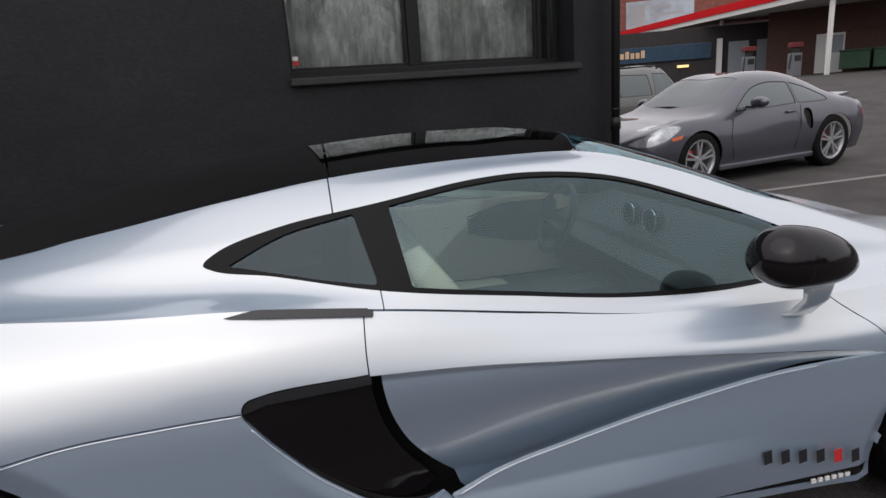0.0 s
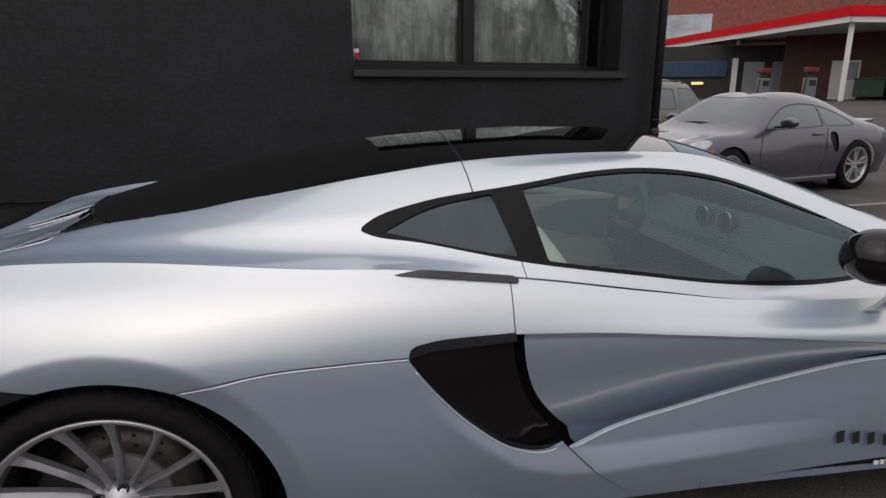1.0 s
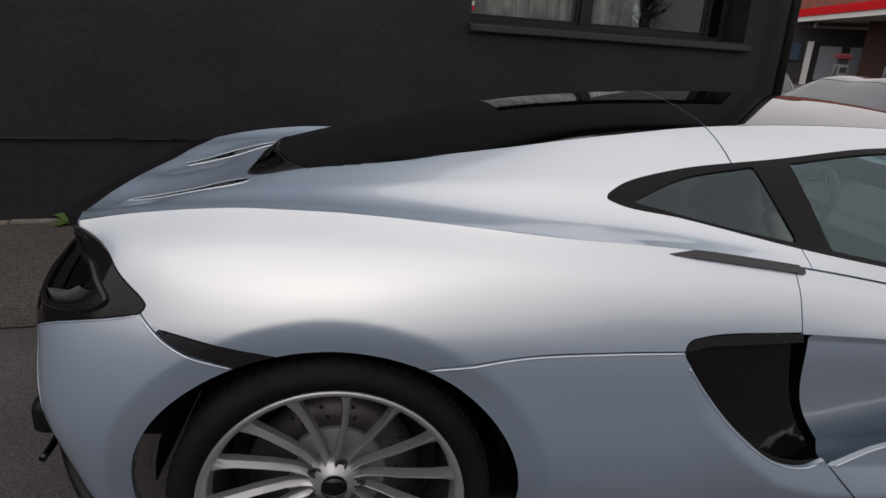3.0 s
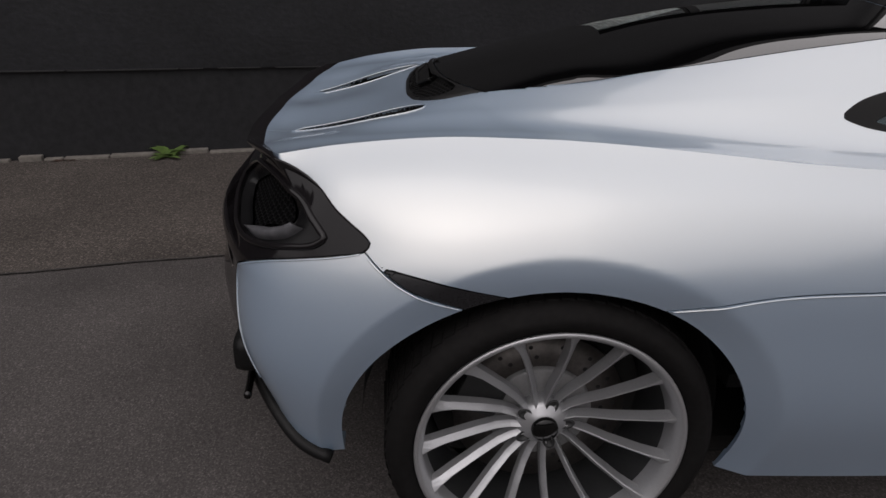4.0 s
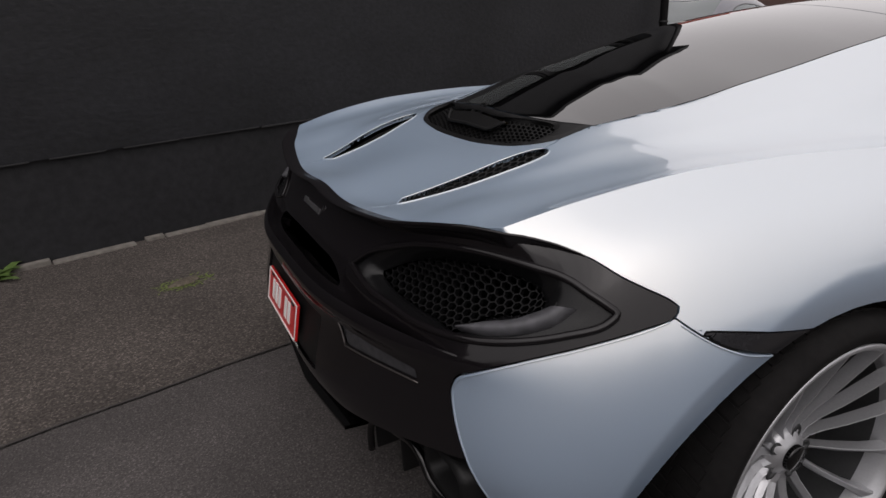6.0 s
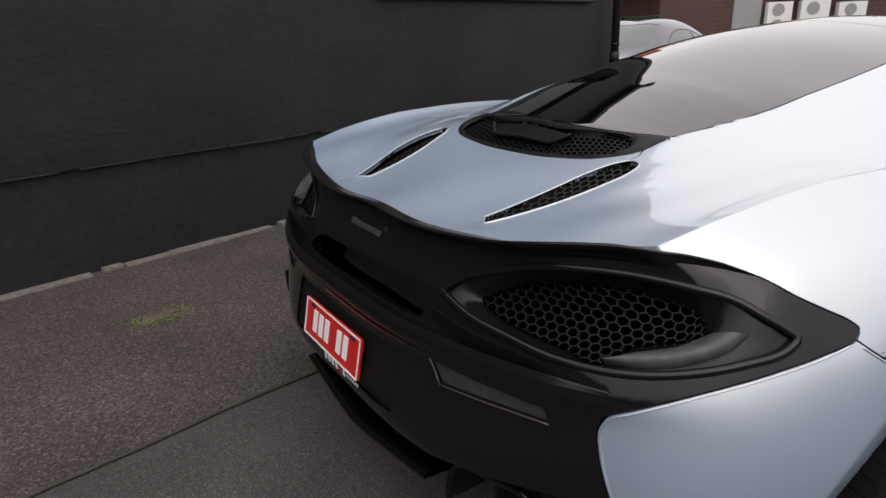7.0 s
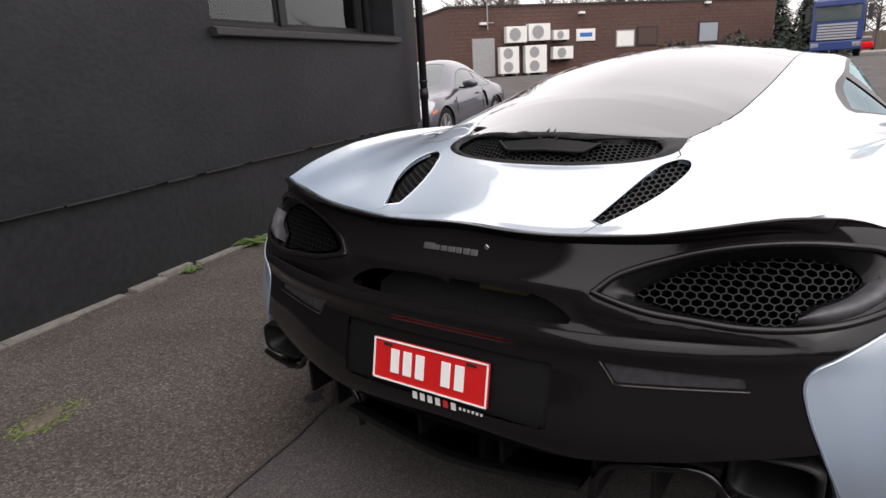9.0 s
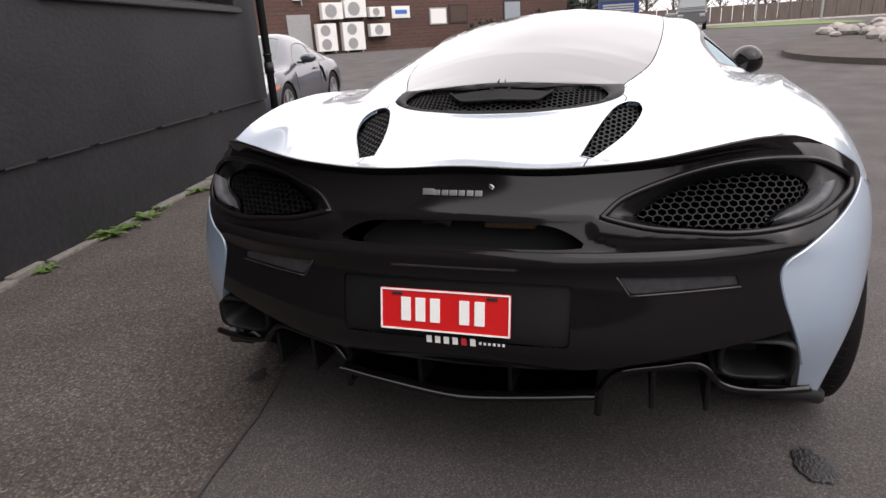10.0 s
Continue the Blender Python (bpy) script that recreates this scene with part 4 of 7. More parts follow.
panel("side_intake", intake, CARBON, "black duct of the side intake", lip=0.03)
panel("intake_lip", intake_lip, STRIPGREY, "dark carbon lip over the side intake", lip=0.02)
panel("shoulder_blade", blade, STRIPGREY, "dark carbon blade below the window", lip=0.01)
panel("hatch_glass", hatch.fresh(), HATCH, "black tinted rear hatch glass", joined=True, lip=0.006)
panel("glass_roof", roof, HATCH, "black glass roof", joined=True, lip=0.006)
panel("windscreen", screen, SIDEGLASS, joined=True, lip=0.004)
panel("window_trim", trim, TRIM, "gloss black window surround", lip=0.01)
panel("door_window", door_pane.moved(0.004).fresh(), SIDEGLASS, "greenish tinted door glass", lip=0.0)
panel("quarter_window", rear_pane.moved(0.004), DARKGLASS, "dark tinted quarter glass", lip=0.0)

# dark inner skin behind the shut lines
drawn = lower.moved(flare(lower, *REAR_ARCH, 0.024, 0.066) + flare(lower, *FRONT_ARCH, 0.020, 0.05))
_, skin_low = drawn.cut(inside(SCOOP, lower.q))
_, skin_low = skin_low.cut(inside(INTAKE, skin_low.q))
_, skin_low = skin_low.cut(np.where(skin_low.q[:, 1] < 0.70, inside(DOOR, skin_low.q) + 0.008, 1.0))
_, skin_low = skin_low.cut(ellipse(0.005, 0.285, 0.436, 0.423, skin_low.q))
_, skin_low = skin_low.cut(ellipse(BASE, 0.25, 0.408, 0.408, skin_low.q))
skin_low = skin_low.cut(0.86 - skin_low.q[:, 0])[0]
panel("inner_skin", skin_low.moved(0.013), INNER, lip=0)
pocket = lower.cut(inside(side([(0.6, 0.80), (0.6, 0.80), (2.5, 0.75), (2.5, 0.75), (2.5, 0.3), (2.5, 0.3), (1.3, 0.16), (1.3, 0.16), (0.6, 0.2), (0.6, 0.2)]), lower.q))[0]
panel("intake_duct", pocket.moved(0.15), INNER, lip=0)
_, skin_top = upper.cut(inside(WINDOW, elevation(upper)))
for poly in (LOUVRE, GRILLE, SCREEN, HATCHLINE, ROOFLINE):
    _, skin_top = skin_top.cut(inside(poly, plan(skin_top)))
panel("inner_top", skin_top.moved(0.013), INNER, lip=0)
for ob in car.children:
    if ob.name.split(".")[0] in ("door_window", "quarter_window", "windscreen"):
        ob.visible_shadow = False

# near-black without sheen: the shade behind the lamp mesh is in this colour
BOWL = material("shaded_lamp_bowl", (0.0015, 0.0015, 0.0015), 0.9, spec=0.0)
LAMPMESH = material("dark_lamp_mesh", (0.006, 0.006, 0.0065), 0.45, spec=0.2)
BEZEL = material("lamp_bezel_black", (0.006, 0.006, 0.0065), 0.26, spec=0.25, vary=0.2, scale=200)
# rear lamps, grilles, bumper detail
LAMP = outline([(0.331, 0.728), (0.331, 0.728), (0.368, 0.757), (0.49, 0.798), (0.612, 0.823), (0.71, 0.829), (0.81, 0.817), (0.93, 0.794), (1.015, 0.772), (1.042, 0.759), (1.025, 0.745), (0.943, 0.726), (0.821, 0.706), (0.70, 0.693), (0.60, 0.691), (0.51, 0.698), (0.43, 0.706)])
SLOT = outline([(-0.2, 0.722), (-0.2, 0.722), (0.14, 0.721), (0.235, 0.715), (0.285, 0.700), (0.308, 0.688), (0.308, 0.688), (0.27, 0.685), (-0.2, 0.684), (-0.2, 0.684)])
BOARD = outline([(-0.3, 0.592), (-0.3, 0.592), (0.270, 0.592), (0.270, 0.592), (0.278, 0.584), (0.278, 0.584), (0.278, 0.460), (0.278, 0.460), (0.270, 0.452), (0.270, 0.452), (-0.3, 0.452), (-0.3, 0.452)], 4)
MARKER = outline([(0.373, 0.610), (0.373, 0.610), (0.618, 0.602), (0.618, 0.602), (0.622, 0.582), (0.622, 0.582), (0.401, 0.573), (0.401, 0.573)], 4)
_, black = black.cut(black.q[:, 1] - np.interp(black.q[:, 0], (0, 0.30, 0.78, 0.9), (0.362, 0.385, 0.475, 0.49)))
# under the shut line of the tail the skin steps in, down to a flat shelf
LEDGE = 0.667


def step_in(s, z):
    return np.interp(z, (LEDGE, 0.690, 0.714, 0.731), (0.038, 0.030, 0.013, 0.0)) * np.clip((0.74 - s) / 0.18, 0, 1)


high, black = black.cut(LEDGE - black.q[:, 1])
high = high.moved(step_in(high.q[:, 0], high.q[:, 1]) * np.clip((inside(LAMP, high.q) - 0.004) / 0.03, 0, 1)).fresh()
black = black.plus(high)
lamp, black = black.cut(inside(LAMP, black.q))
slot, black = black.cut(inside(SLOT, black.q))
board, black = black.cut(inside(BOARD, black.q))
marker, black = black.cut(inside(MARKER, black.q))
spoiler, bumper = black.cut(np.interp(black.q[:, 0], (0, 0.14, 0.34, 0.6, 1.2), (0.734, 0.733, 0.727, 0.70, 0.70)) - black.q[:, 1])
spoiler_ob = panel("tail_spoiler", spoiler, CARBON, "gloss dark carbon tail panel", joined=True, lip=0.02)
bumper_ob = panel("rear_bumper", bumper, CARBON, "gloss black rear bumper", joined=True, lip=0.03)
panel("slot_box", slot.moved(0.10), INNER, joined=True, lip=-0.10)
panel("plate_board", board.moved(0.008), SATIN, joined=True, lip=-0.008)
panel("reflector", marker.moved(0.004), SMOKED, "smoked reflector", lip=-0.004)
LAMPCORE = outline([(0.403, 0.736), (0.403, 0.736), (0.485, 0.769), (0.59, 0.792), (0.70, 0.798), (0.785, 0.786), (0.822, 0.768), (0.735, 0.744), (0.695, 0.727), (0.684, 0.708), (0.588, 0.711), (0.48, 0.720)])
core, band = lamp.cut(inside(LAMPCORE, lamp.q))
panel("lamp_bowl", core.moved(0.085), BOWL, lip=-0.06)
panel("lamp_bezel", band.moved(0.005 + 0.028 * np.clip(-inside(LAMP, band.q) / np.maximum(inside(LAMPCORE, band.q) - inside(LAMP, band.q), 0.004), 0, 1) ** 1.6).fresh(), BEZEL, "gloss black lamp bezel", lip=0.012)


class Surface:
    """Places on a sheet by its flat coordinates."""

    def __init__(self, skin, q):
        self.v, self.n, self.q = skin.v, skin.n, q

    def at(self, pts, depth=0.0):
        out = []
        for p in np.asarray(pts, float):
            d = ((self.q - p) ** 2).sum(1)
            k = np.argpartition(d, 14)[:14]
            dq = self.q[k] - p
            wgt = 1 / (d[k] + 3e-5)
            a = np.hstack([np.ones((14, 1)), dq]) * wgt[:, None]
            fit = np.linalg.lstsq(a, np.hstack([self.v[k], self.n[k]]) * wgt[:, None], rcond=None)[0][0]
            out.append(fit[:3] - depth * fit[3:] / np.linalg.norm(fit[3:]))
        return np.array(out)


rear_surf = Surface(*(lambda s: (s, s.q))(lower.cut(lower.q[:, 0] - 1.5)[0]))
deck_surf = Surface(*(lambda s: (s, plan(s)))(upper.cut(upper.v[:, 0] - 0.1)[0]))


def honeycomb(surface, poly, size, bar, depth, thick, margin=0.0, sx=1.0, sy=1.0, skip=None):
    """A sheet of hexagonal holes within an outline, laid on a surface."""
    v, f = [], []
    lo, hi = poly.min(0), poly.max(0)
    rows = int((hi[1] - lo[1]) / (size * 1.5 * sy)) + 2
    cols = int((hi[0] - lo[0]) / (size * math.sqrt(3) * sx)) + 2
    centres = np.array([(lo[0] + (c + 0.5 * (r % 2)) * size * math.sqrt(3) * sx, lo[1] + r * size * 1.5 * sy) for r in range(rows) for c in range(cols)])
    centres = centres[(inside(poly, centres) < -margin) | ((np.abs(centres[:, 1]) < 1e-6) & (centres[:, 0] > lo[0] + size * 0.4) & (centres[:, 0] < hi[0] - size * 0.4))]
    centres = centres[[skip is None or not skip(c) for c in centres]]
    ang = np.arange(6) * math.pi / 3 + math.pi / 6
    ring = np.stack([np.cos(ang) * sx, np.sin(ang) * sy], 1)
    for c in centres:
        o = surface.at(c + ring * size, depth)
        i = surface.at(c + ring * (size - bar), depth)
        j = surface.at(c + ring * (size - bar), depth + thick)
        b = len(v)
        v += [*o, *i, *j]
        for k in range(6):
            m = (k + 1) % 6
            f += [(b + k, b + m, b + 6 + m, b + 6 + k), (b + 6 + k, b + 6 + m, b + 12 + m, b + 12 + k)]
    return np.array(v), f


def mesh_of(name, v, f):
    me = bpy.data.meshes.new(name)
    me.from_pydata([tuple(p) for p in v], [], f)
    return me


def both_sides(name, v, f, mat, parent, label=""):
    for k in (1, -1):
        link(name, mesh_of(name, v * (1, k, 1), f if k == 1 else [q[::-1] for q in f]), mat, parent, label, smooth=False)


v, f = honeycomb(rear_surf, LAMPCORE, 0.0118, 0.0016, 0.030, 0.012, margin=-0.003, sy=0.55)
both_sides("lamp_mesh", v, f, LAMPMESH, car, "black honeycomb mesh in the rear lamp")


def bead(surface, path, radius, lift, mat, name, closed=True, flat=1.0, label="", parent=None):
    pts = surface.at(path, -lift)
    if closed:
        pts = np.vstack([pts, pts[:2]])
    elif abs(pts[0][1]) < 0.02:
        whole = np.vstack([pts[:0:-1] * (1, -1, 1), pts[1:]])
        whole_r = radius if not isinstance(radius, list) else radius[:0:-1] + radius[1:]
        part(name, tube([tuple(p) for p in whole], whole_r, 8), mat, parent or car, label, smooth=True)
        return
    for k in (1, -1):
        bm = tube([tuple(p * (1, k, 1)) for p in pts], radius, 8, cap=not closed)
        part(name, bm, mat, parent or car, label, smooth=True)


bead(rear_surf, LAMP[::2], 0.0075, 0.001, CARBON, "lamp_surround")
# curved light lens along the lower outer edge of the lamp
lens_v, lens_f = [], []
inner_edge = spline([(0.690, 0.710), (0.715, 0.726), (0.775, 0.744), (0.815, 0.757), (0.842, 0.768)], 28)
outer_edge = spline([(0.692, 0.704), (0.77, 0.708), (0.85, 0.721), (0.92, 0.743), (0.945, 0.766)], 28)
for p, o in zip(inner_edge, outer_edge):
    for t in np.linspace(0, 1, 9):
        lens_v.append(rear_surf.at([p + (o - p) * t], 0.022 - 0.026 * math.sin(math.pi * t) ** 0.7 - 0.008 * t)[0])
lens_f = [(i * 9 + j, (i + 1) * 9 + j, (i + 1) * 9 + j + 1, i * 9 + j + 1) for i in range(27) for j in range(8)]
for k in (1, -1):
    link("lamp_lens", mesh_of("lamp_lens", np.array(lens_v) * (1, k, 1), lens_f if k == -1 else [q[::-1] for q in lens_f]), LENS, car, "smoked grey light lens")
bead(rear_surf, np.vstack([spline([(0.369, 0.612), (0.398, 0.568)], 6), spline([(0.398, 0.568), (0.625, 0.577)], 14)]), 0.0018, 0.001, STEEL, "reflector_rim", closed=False)

# flat top of the shelf
ledge_s = np.linspace(0, 0.735, 60)
ledge_v = np.hstack([rear_surf.at(np.stack([ledge_s, 0 * ledge_s + z], 1), d)[:, None] for z, d in ((LEDGE - 0.004, -0.0008), (LEDGE - 0.001, -0.001), (LEDGE + 0.0015, 0.0015))] + [np.array([rear_surf.at([(a, LEDGE + 0.003)], float(step_in(a, LEDGE)) + 0.002)[0] for a in ledge_s])[:, None]]).reshape(-1, 3)
ledge_v[:4, 1] = 0
ledge_f = [(i * 4 + j, i * 4 + j + 1, i * 4 + j + 5, i * 4 + j + 4) for i in range(59) for j in range(3)]
link("bumper_ledge", mesh_of("bumper_ledge", np.vstack([ledge_v, ledge_v * (1, -1, 1)]), [q[::-1] for q in ledge_f] + [tuple(k + len(ledge_v) for k in q) for q in ledge_f]), CARBON, bumper_ob, "gloss black shelf across the bumper", smooth=False)
# raised edge of the tail, which stands a little over the deck
top_q = np.stack([lower_s[:, -1], lower_grid[:, -1, 2]], 1)
lip_q = np.vstack([top_q[(top_q[:, 0] >= 0) & (top_q[:, 0] < 0.67)][::2], spline([(0.685, 0.8670), (0.715, 0.8700), (0.745, 0.8715), (0.79, 0.8705), (0.86, 0.861), (0.945, 0.842)], 22)])
lip_p = rear_surf.at(lip_q)
lip_p[0, 1] = 0
along = np.gradient(lip_p, axis=0)
outward = np.stack([along[:, 1], -along[:, 0], 0 * along[:, 0]], 1)
outward /= np.linalg.norm(outward, axis=1)[:, None]
outward *= np.where(outward[:, :1] > 0.2, -1, 1)
tall = np.interp(lip_q[:, 0], (0, 0.30, 0.45, 0.56, 0.70, 0.78, 0.88, 0.945), (0.006, 0.006, 0.009, 0.013, 0.013, 0.009, 0.005, 0.001))
reach = np.interp(lip_q[:, 0], (0, 0.30, 0.45, 0.56, 0.68, 0.78, 0.88, 0.945), (0.030, 0.032, 0.034, 0.034, 0.027, 0.015, 0.007, 0.001))
lip_v = []
for p, o, h, d in zip(lip_p, outward, tall, reach):
    for a, b in ((0.0, -0.024), (0.75 * d, 0.1 * h - 0.004), (d, 0.62 * h), (d + 0.001, 0.85 * h), (d - 0.004, h), (0.25 * d, 0.42 * h), (-0.007, 0.0005)):
        lip_v.append(p + o * a + (0, 0, b))
lip_v = np.array(lip_v)
lip_f = [(i * 7 + j, i * 7 + j + 1, i * 7 + j + 8, i * 7 + j + 7) for i in range(len(lip_q) - 1) for j in range(6)]
whole_v = np.vstack([lip_v, lip_v * (1, -1, 1)])
whole_f = [q[::-1] for q in lip_f] + [tuple(k + len(lip_v) for k in q) for q in lip_f]
link("tail_edge", mesh_of("tail_edge", whole_v, whole_f), CARBON, spoiler_ob, "raised black lip along the tail")

# grille under the hatch glass and the two deck louvres
v, f = honeycomb(deck_surf, LOUVRE, 0.0120, 0.0026, 0.006, 0.010, margin=0.003, sx=1.15, sy=0.75)
v[:, 2] -= 0.20 * np.clip(np.abs(v[:, 1]) - np.interp(v[:, 0], (-0.60, -0.262), (0.262, 0.350)), 0, 0.1)
both_sides("louvre_mesh", v, f, SATIN, car, "black honeycomb louvre in the deck")
panel("louvre_box", louvre.moved(0.05), INNER, lip=-0.05)
part("engine_cover", box((-0.50, -0.37, 0.80), (-0.42, -0.31, 0.84), 0.01), AMBER, car, "brown heat shield under the louvre")
MESHZONE = outline([(-0.301, -0.3), (-0.301, -0.3), (-0.301, 0.0), (-0.296, 0.13), (-0.280, 0.240), (-0.250, 0.298), (-0.208, 0.312), (-0.178, 0.290), (-0.203, 0.21), (-0.231, 0.13), (-0.237, 0.0), (-0.237, -0.3), (-0.237, -0.3)])
zone, surround = grille.cut(inside(MESHZONE, plan(grille)))
panel("deck_grille", zone.moved(0.045), INNER, joined=True, lip=-0.015)
edge_d = np.minimum(np.abs(inside(MESHZONE, plan(surround))), np.abs(inside(GRILLE, plan(surround))))
panel("grille_frame", surround.moved(-0.007 * np.clip(edge_d / 0.010, 0, 1) ** 0.6).fresh(), SATIN, "satin black grille frame", joined=True, lip=0.025)
HALFZONE = outline([(-0.301, 0.0), (-0.301, 0.0), (-0.296, 0.13), (-0.280, 0.240), (-0.250, 0.298), (-0.208, 0.312), (-0.178, 0.290), (-0.203, 0.21), (-0.231, 0.13), (-0.237, 0.0), (-0.237, 0.0)])
v, f = honeycomb(deck_surf, HALFZONE, 0.0105, 0.0022, 0.010, 0.010, margin=0.001, sx=0.62, sy=0.95, skip=lambda c: c[0] > -0.272 and c[1] < 0.158 - 1.1 * max(-0.238 - c[0], 0))
both_sides("grille_mesh", v, f, SATIN, car, "black honeycomb engine grille")
# high brake light at the head of the grille: a raised rim round a sunken face
HOOD = [(-0.241, 0.156), (-0.248, 0.147), (-0.262, 0.130), (-0.270, 0.117), (-0.2725, 0.095), (-0.273, 0.05)]
hood_path = spline(HOOD + [(-0.273, 0.0)] + [(a, -b) for a, b in HOOD[::-1]], 64)
part("brake_light_rim", tube([tuple(deck_surf.at([(a, abs(b))], -0.002)[0] * (1, 1 if b < 0 else -1, 1)) for a, b in hood_path], 0.0050, 10), SATIN, car, "black rim of the high brake light", smooth=True)
face = []
for u in np.linspace(-1, 1, 31):
    for t in np.linspace(0, 1, 5):
        face.append(deck_surf.at([(-0.2410 - 0.030 * t, abs(u) * (0.146 - 0.030 * t))], 0.001 + 0.001 * t)[0] * (1, 1 if u < 0 else -1, 1))
link("brake_light_face", mesh_of("brake_light_face", face, [(i * 5 + j, i * 5 + j + 1, i * 5 + j + 6, i * 5 + j + 5) for i in range(30) for j in range(4)]), SATIN, car, "dark brake light lens")

# number plate: red, with bars in place of its characters
plate = thing("number_plate", "red number plate with white border on the black bumper", "number plate", m=pose(-0.860, 0.0, 0.521, 0, 12, 0))
part("plate_sheet", box((-0.004, -0.158, -0.050), (0.004, 0.158, 0.050), 0.003), REDP, plate)
bm = bmesh.new()
for lo, hi in (((-0.0062, -0.157, 0.0455), (-0.0042, 0.157, 0.0492)), ((-0.0062, -0.157, -0.0492), (-0.0042, 0.157, -0.0455)), ((-0.0062, -0.1572, -0.049), (-0.0042, -0.1535, 0.049)), ((-0.0062, 0.1535, -0.049), (-0.0042, 0.1572, 0.049))):
    add_box(bm, lo, hi)
part("plate_border", bm, WHITE, plate, "white border line")
for y0 in (0.107, 0.071, 0.035, -0.036, -0.072):
    part("plate_bar", box((-0.0064, y0 - 0.026, -0.027), (-0.0042, y0 - 0.002, 0.030), 0.0008), WHITE, plate)
for y0 in (0.115, -0.115):
    part("plate_slot", box((-0.0064, y0 - 0.013, 0.034), (-0.0042, y0 + 0.013, 0.041), 0.0008), BLACKP, plate)


def mark(name, wide, high, m, mat):
    """One plain block of a trader's mark."""
    bm = box((-wide / 2, -high / 2, -0.0006), (wide / 2, high / 2, 0.0006), 0.0003)
    bmesh.ops.transform(bm, matrix=m, verts=bm.verts)
    return part(name, bm, mat, car)


# trader's mark on the board, under the plate
for k in range(6):
    mark("board_mark", 0.013, 0.018, pose(-0.866, 0.052 - 0.0215 * k, 0.450, 90, 0, -90), REDX if k == 4 else WHITE)
for k in range(6):
    part("board_bar", box((-0.866, -0.076 - 0.011 * k, 0.446), (-0.864, -0.070 - 0.011 * k, 0.452)), WHITE, car)
# maker's badge: a row of plain blocks with a slanted tick
for k, w0 in enumerate((0.026, 0.013, 0.013, 0.016, 0.012, 0.013, 0.015)):
    y0 = 0.072 - 0.0205 * k
    bx = float(rear_surf.at([(abs(y0), 0.776)])[0][0])
    part("badge", box((-0.003, -w0 / 2 - 0.003, -0.006 - 0.0003 * k), (0.004, w0 / 2, 0.006 if k else 0.0095), 0.001, pose(bx, y0, 0.776, 0, 24, 0)), STEELBADGE, spoiler_ob, "thin chrome badge bar")
part("badge_tick", box((-0.003, -0.006, -0.004), (0.004, 0.006, 0.005), 0.001, pose(float(rear_surf.at([(0.082, 0.789)])[0][0]), -0.082, 0.789, 35, 24, 0)), CHROME, spoiler_ob)
# parts of the engine bay behind the slot
part("heat_cover", box((-0.752, -0.185, 0.694), (-0.730, -0.065, 0.709), 0.005), AMBER, car, "brown heat shield behind the slot")
part("engine_pipe", tube([(-0.745, 0.02, 0.700), (-0.75, 0.05, 0.712), (-0.745, 0.09, 0.705)], 0.010, 8), DARKTRIM, car, smooth=True)

# diffuser, exhaust pods, fins
bm = bmesh.new()
prof = spline([(-0.33, 0.302), (-0.20, 0.285), (0.0, 0.268), (0.20, 0.285), (0.33, 0.302)], 21)
rows = [[bm.verts.new((-0.835 + 0.05 * abs(y) + dx, y, zz)) for y, zz in zip(prof[:, 0], [dz + (b if use else 0.335) for b in prof[:, 1]])] for dx, dz, use in ((0.04, 0.006, True), (0.0, 0.010, True), (0.0, 0, True), (0.30, -0.03, True))]
for a, b in zip(rows, rows[1:]):
    for k in range(20):
        bm.faces.new((a[k], a[k + 1], b[k + 1], b[k]))
part("diffuser", bm, GLOSS, car, "black diffuser below the bumper", smooth=True)
for k in (1, -1):
    bm = bmesh.new()
    path = [(-0.805 + 0.14 * abs(y), k * y, zz) for y, zz in spline([(0.335, 0.225), (0.345, 0.300), (0.37, 0.338), (0.40, 0.350), (0.48, 0.364), (0.550, 0.374), (0.575, 0.362), (0.605, 0.326), (0.64, 0.312), (0.74, 0.310), (0.80, 0.318)], 46)]
    part("diffuser_arch", tube(path, 0.0095, 8), GLOSS, car, smooth=True)
    # square exhaust pod, hollow
    bm = bmesh.new()
    loops = []
    for dx, s in ((0.10, 1.06), (0.0, 1.06), (-0.018, 1.0), (-0.010, 0.86), (0.16, 0.80)):
        loop = []
        for a in range(32):
            c, q = math.cos(a * math.pi / 16), math.sin(a * math.pi / 16)
            p = (abs(c) ** 4.5 + abs(q) ** 4.5) ** (-1 / 4.5)
            loop.append(bm.verts.new((-0.708 + dx, k * (0.678 + 0.078 * s * p * c), 0.392 + 0.046 * s * p * q + 0.005 * c)))
        loops.append(loop)
    for a, b in zip(loops, loops[1:]):
        for i in range(32):
            bm.faces.new((a[i], a[(i + 1) % 32], b[(i + 1) % 32], b[i]))
    bm.faces.new(loops[-1])
    bmesh.ops.recalc_face_normals(bm, faces=bm.faces)
    part("exhaust_pod", bm, SATIN, car, "black square exhaust outlet", smooth=True)
    for y, foot in ((0.12, 0.235), (0.335, 0.225), (0.46, 0.235), (0.585, 0.235)):
        part("fin", box((-0.790 + 0.14 * y, k * y - 0.006, foot), (-0.45, k * y + 0.006, 0.34), 0.004), SATIN, car)
    part("underbody", box((-0.60, min(k * 0.02, k * 0.70), 0.30), (-0.54, max(k * 0.02, k * 0.70), 0.50), 0.01), INNER, car)
lip_run = lower_grid[(lower_s[:, 0] > 0.66) & (lower_s[:, 0] < 1.13), 0][::3]
for k in (1, -1):
    part("corner_lip", tube([tuple((p * (1, k, 1) + (-0.004, -0.002 * k, -0.004)).tolist()) for p in lip_run], 0.017, 8), SATIN, car, "black lip under the bumper corner", smooth=True)
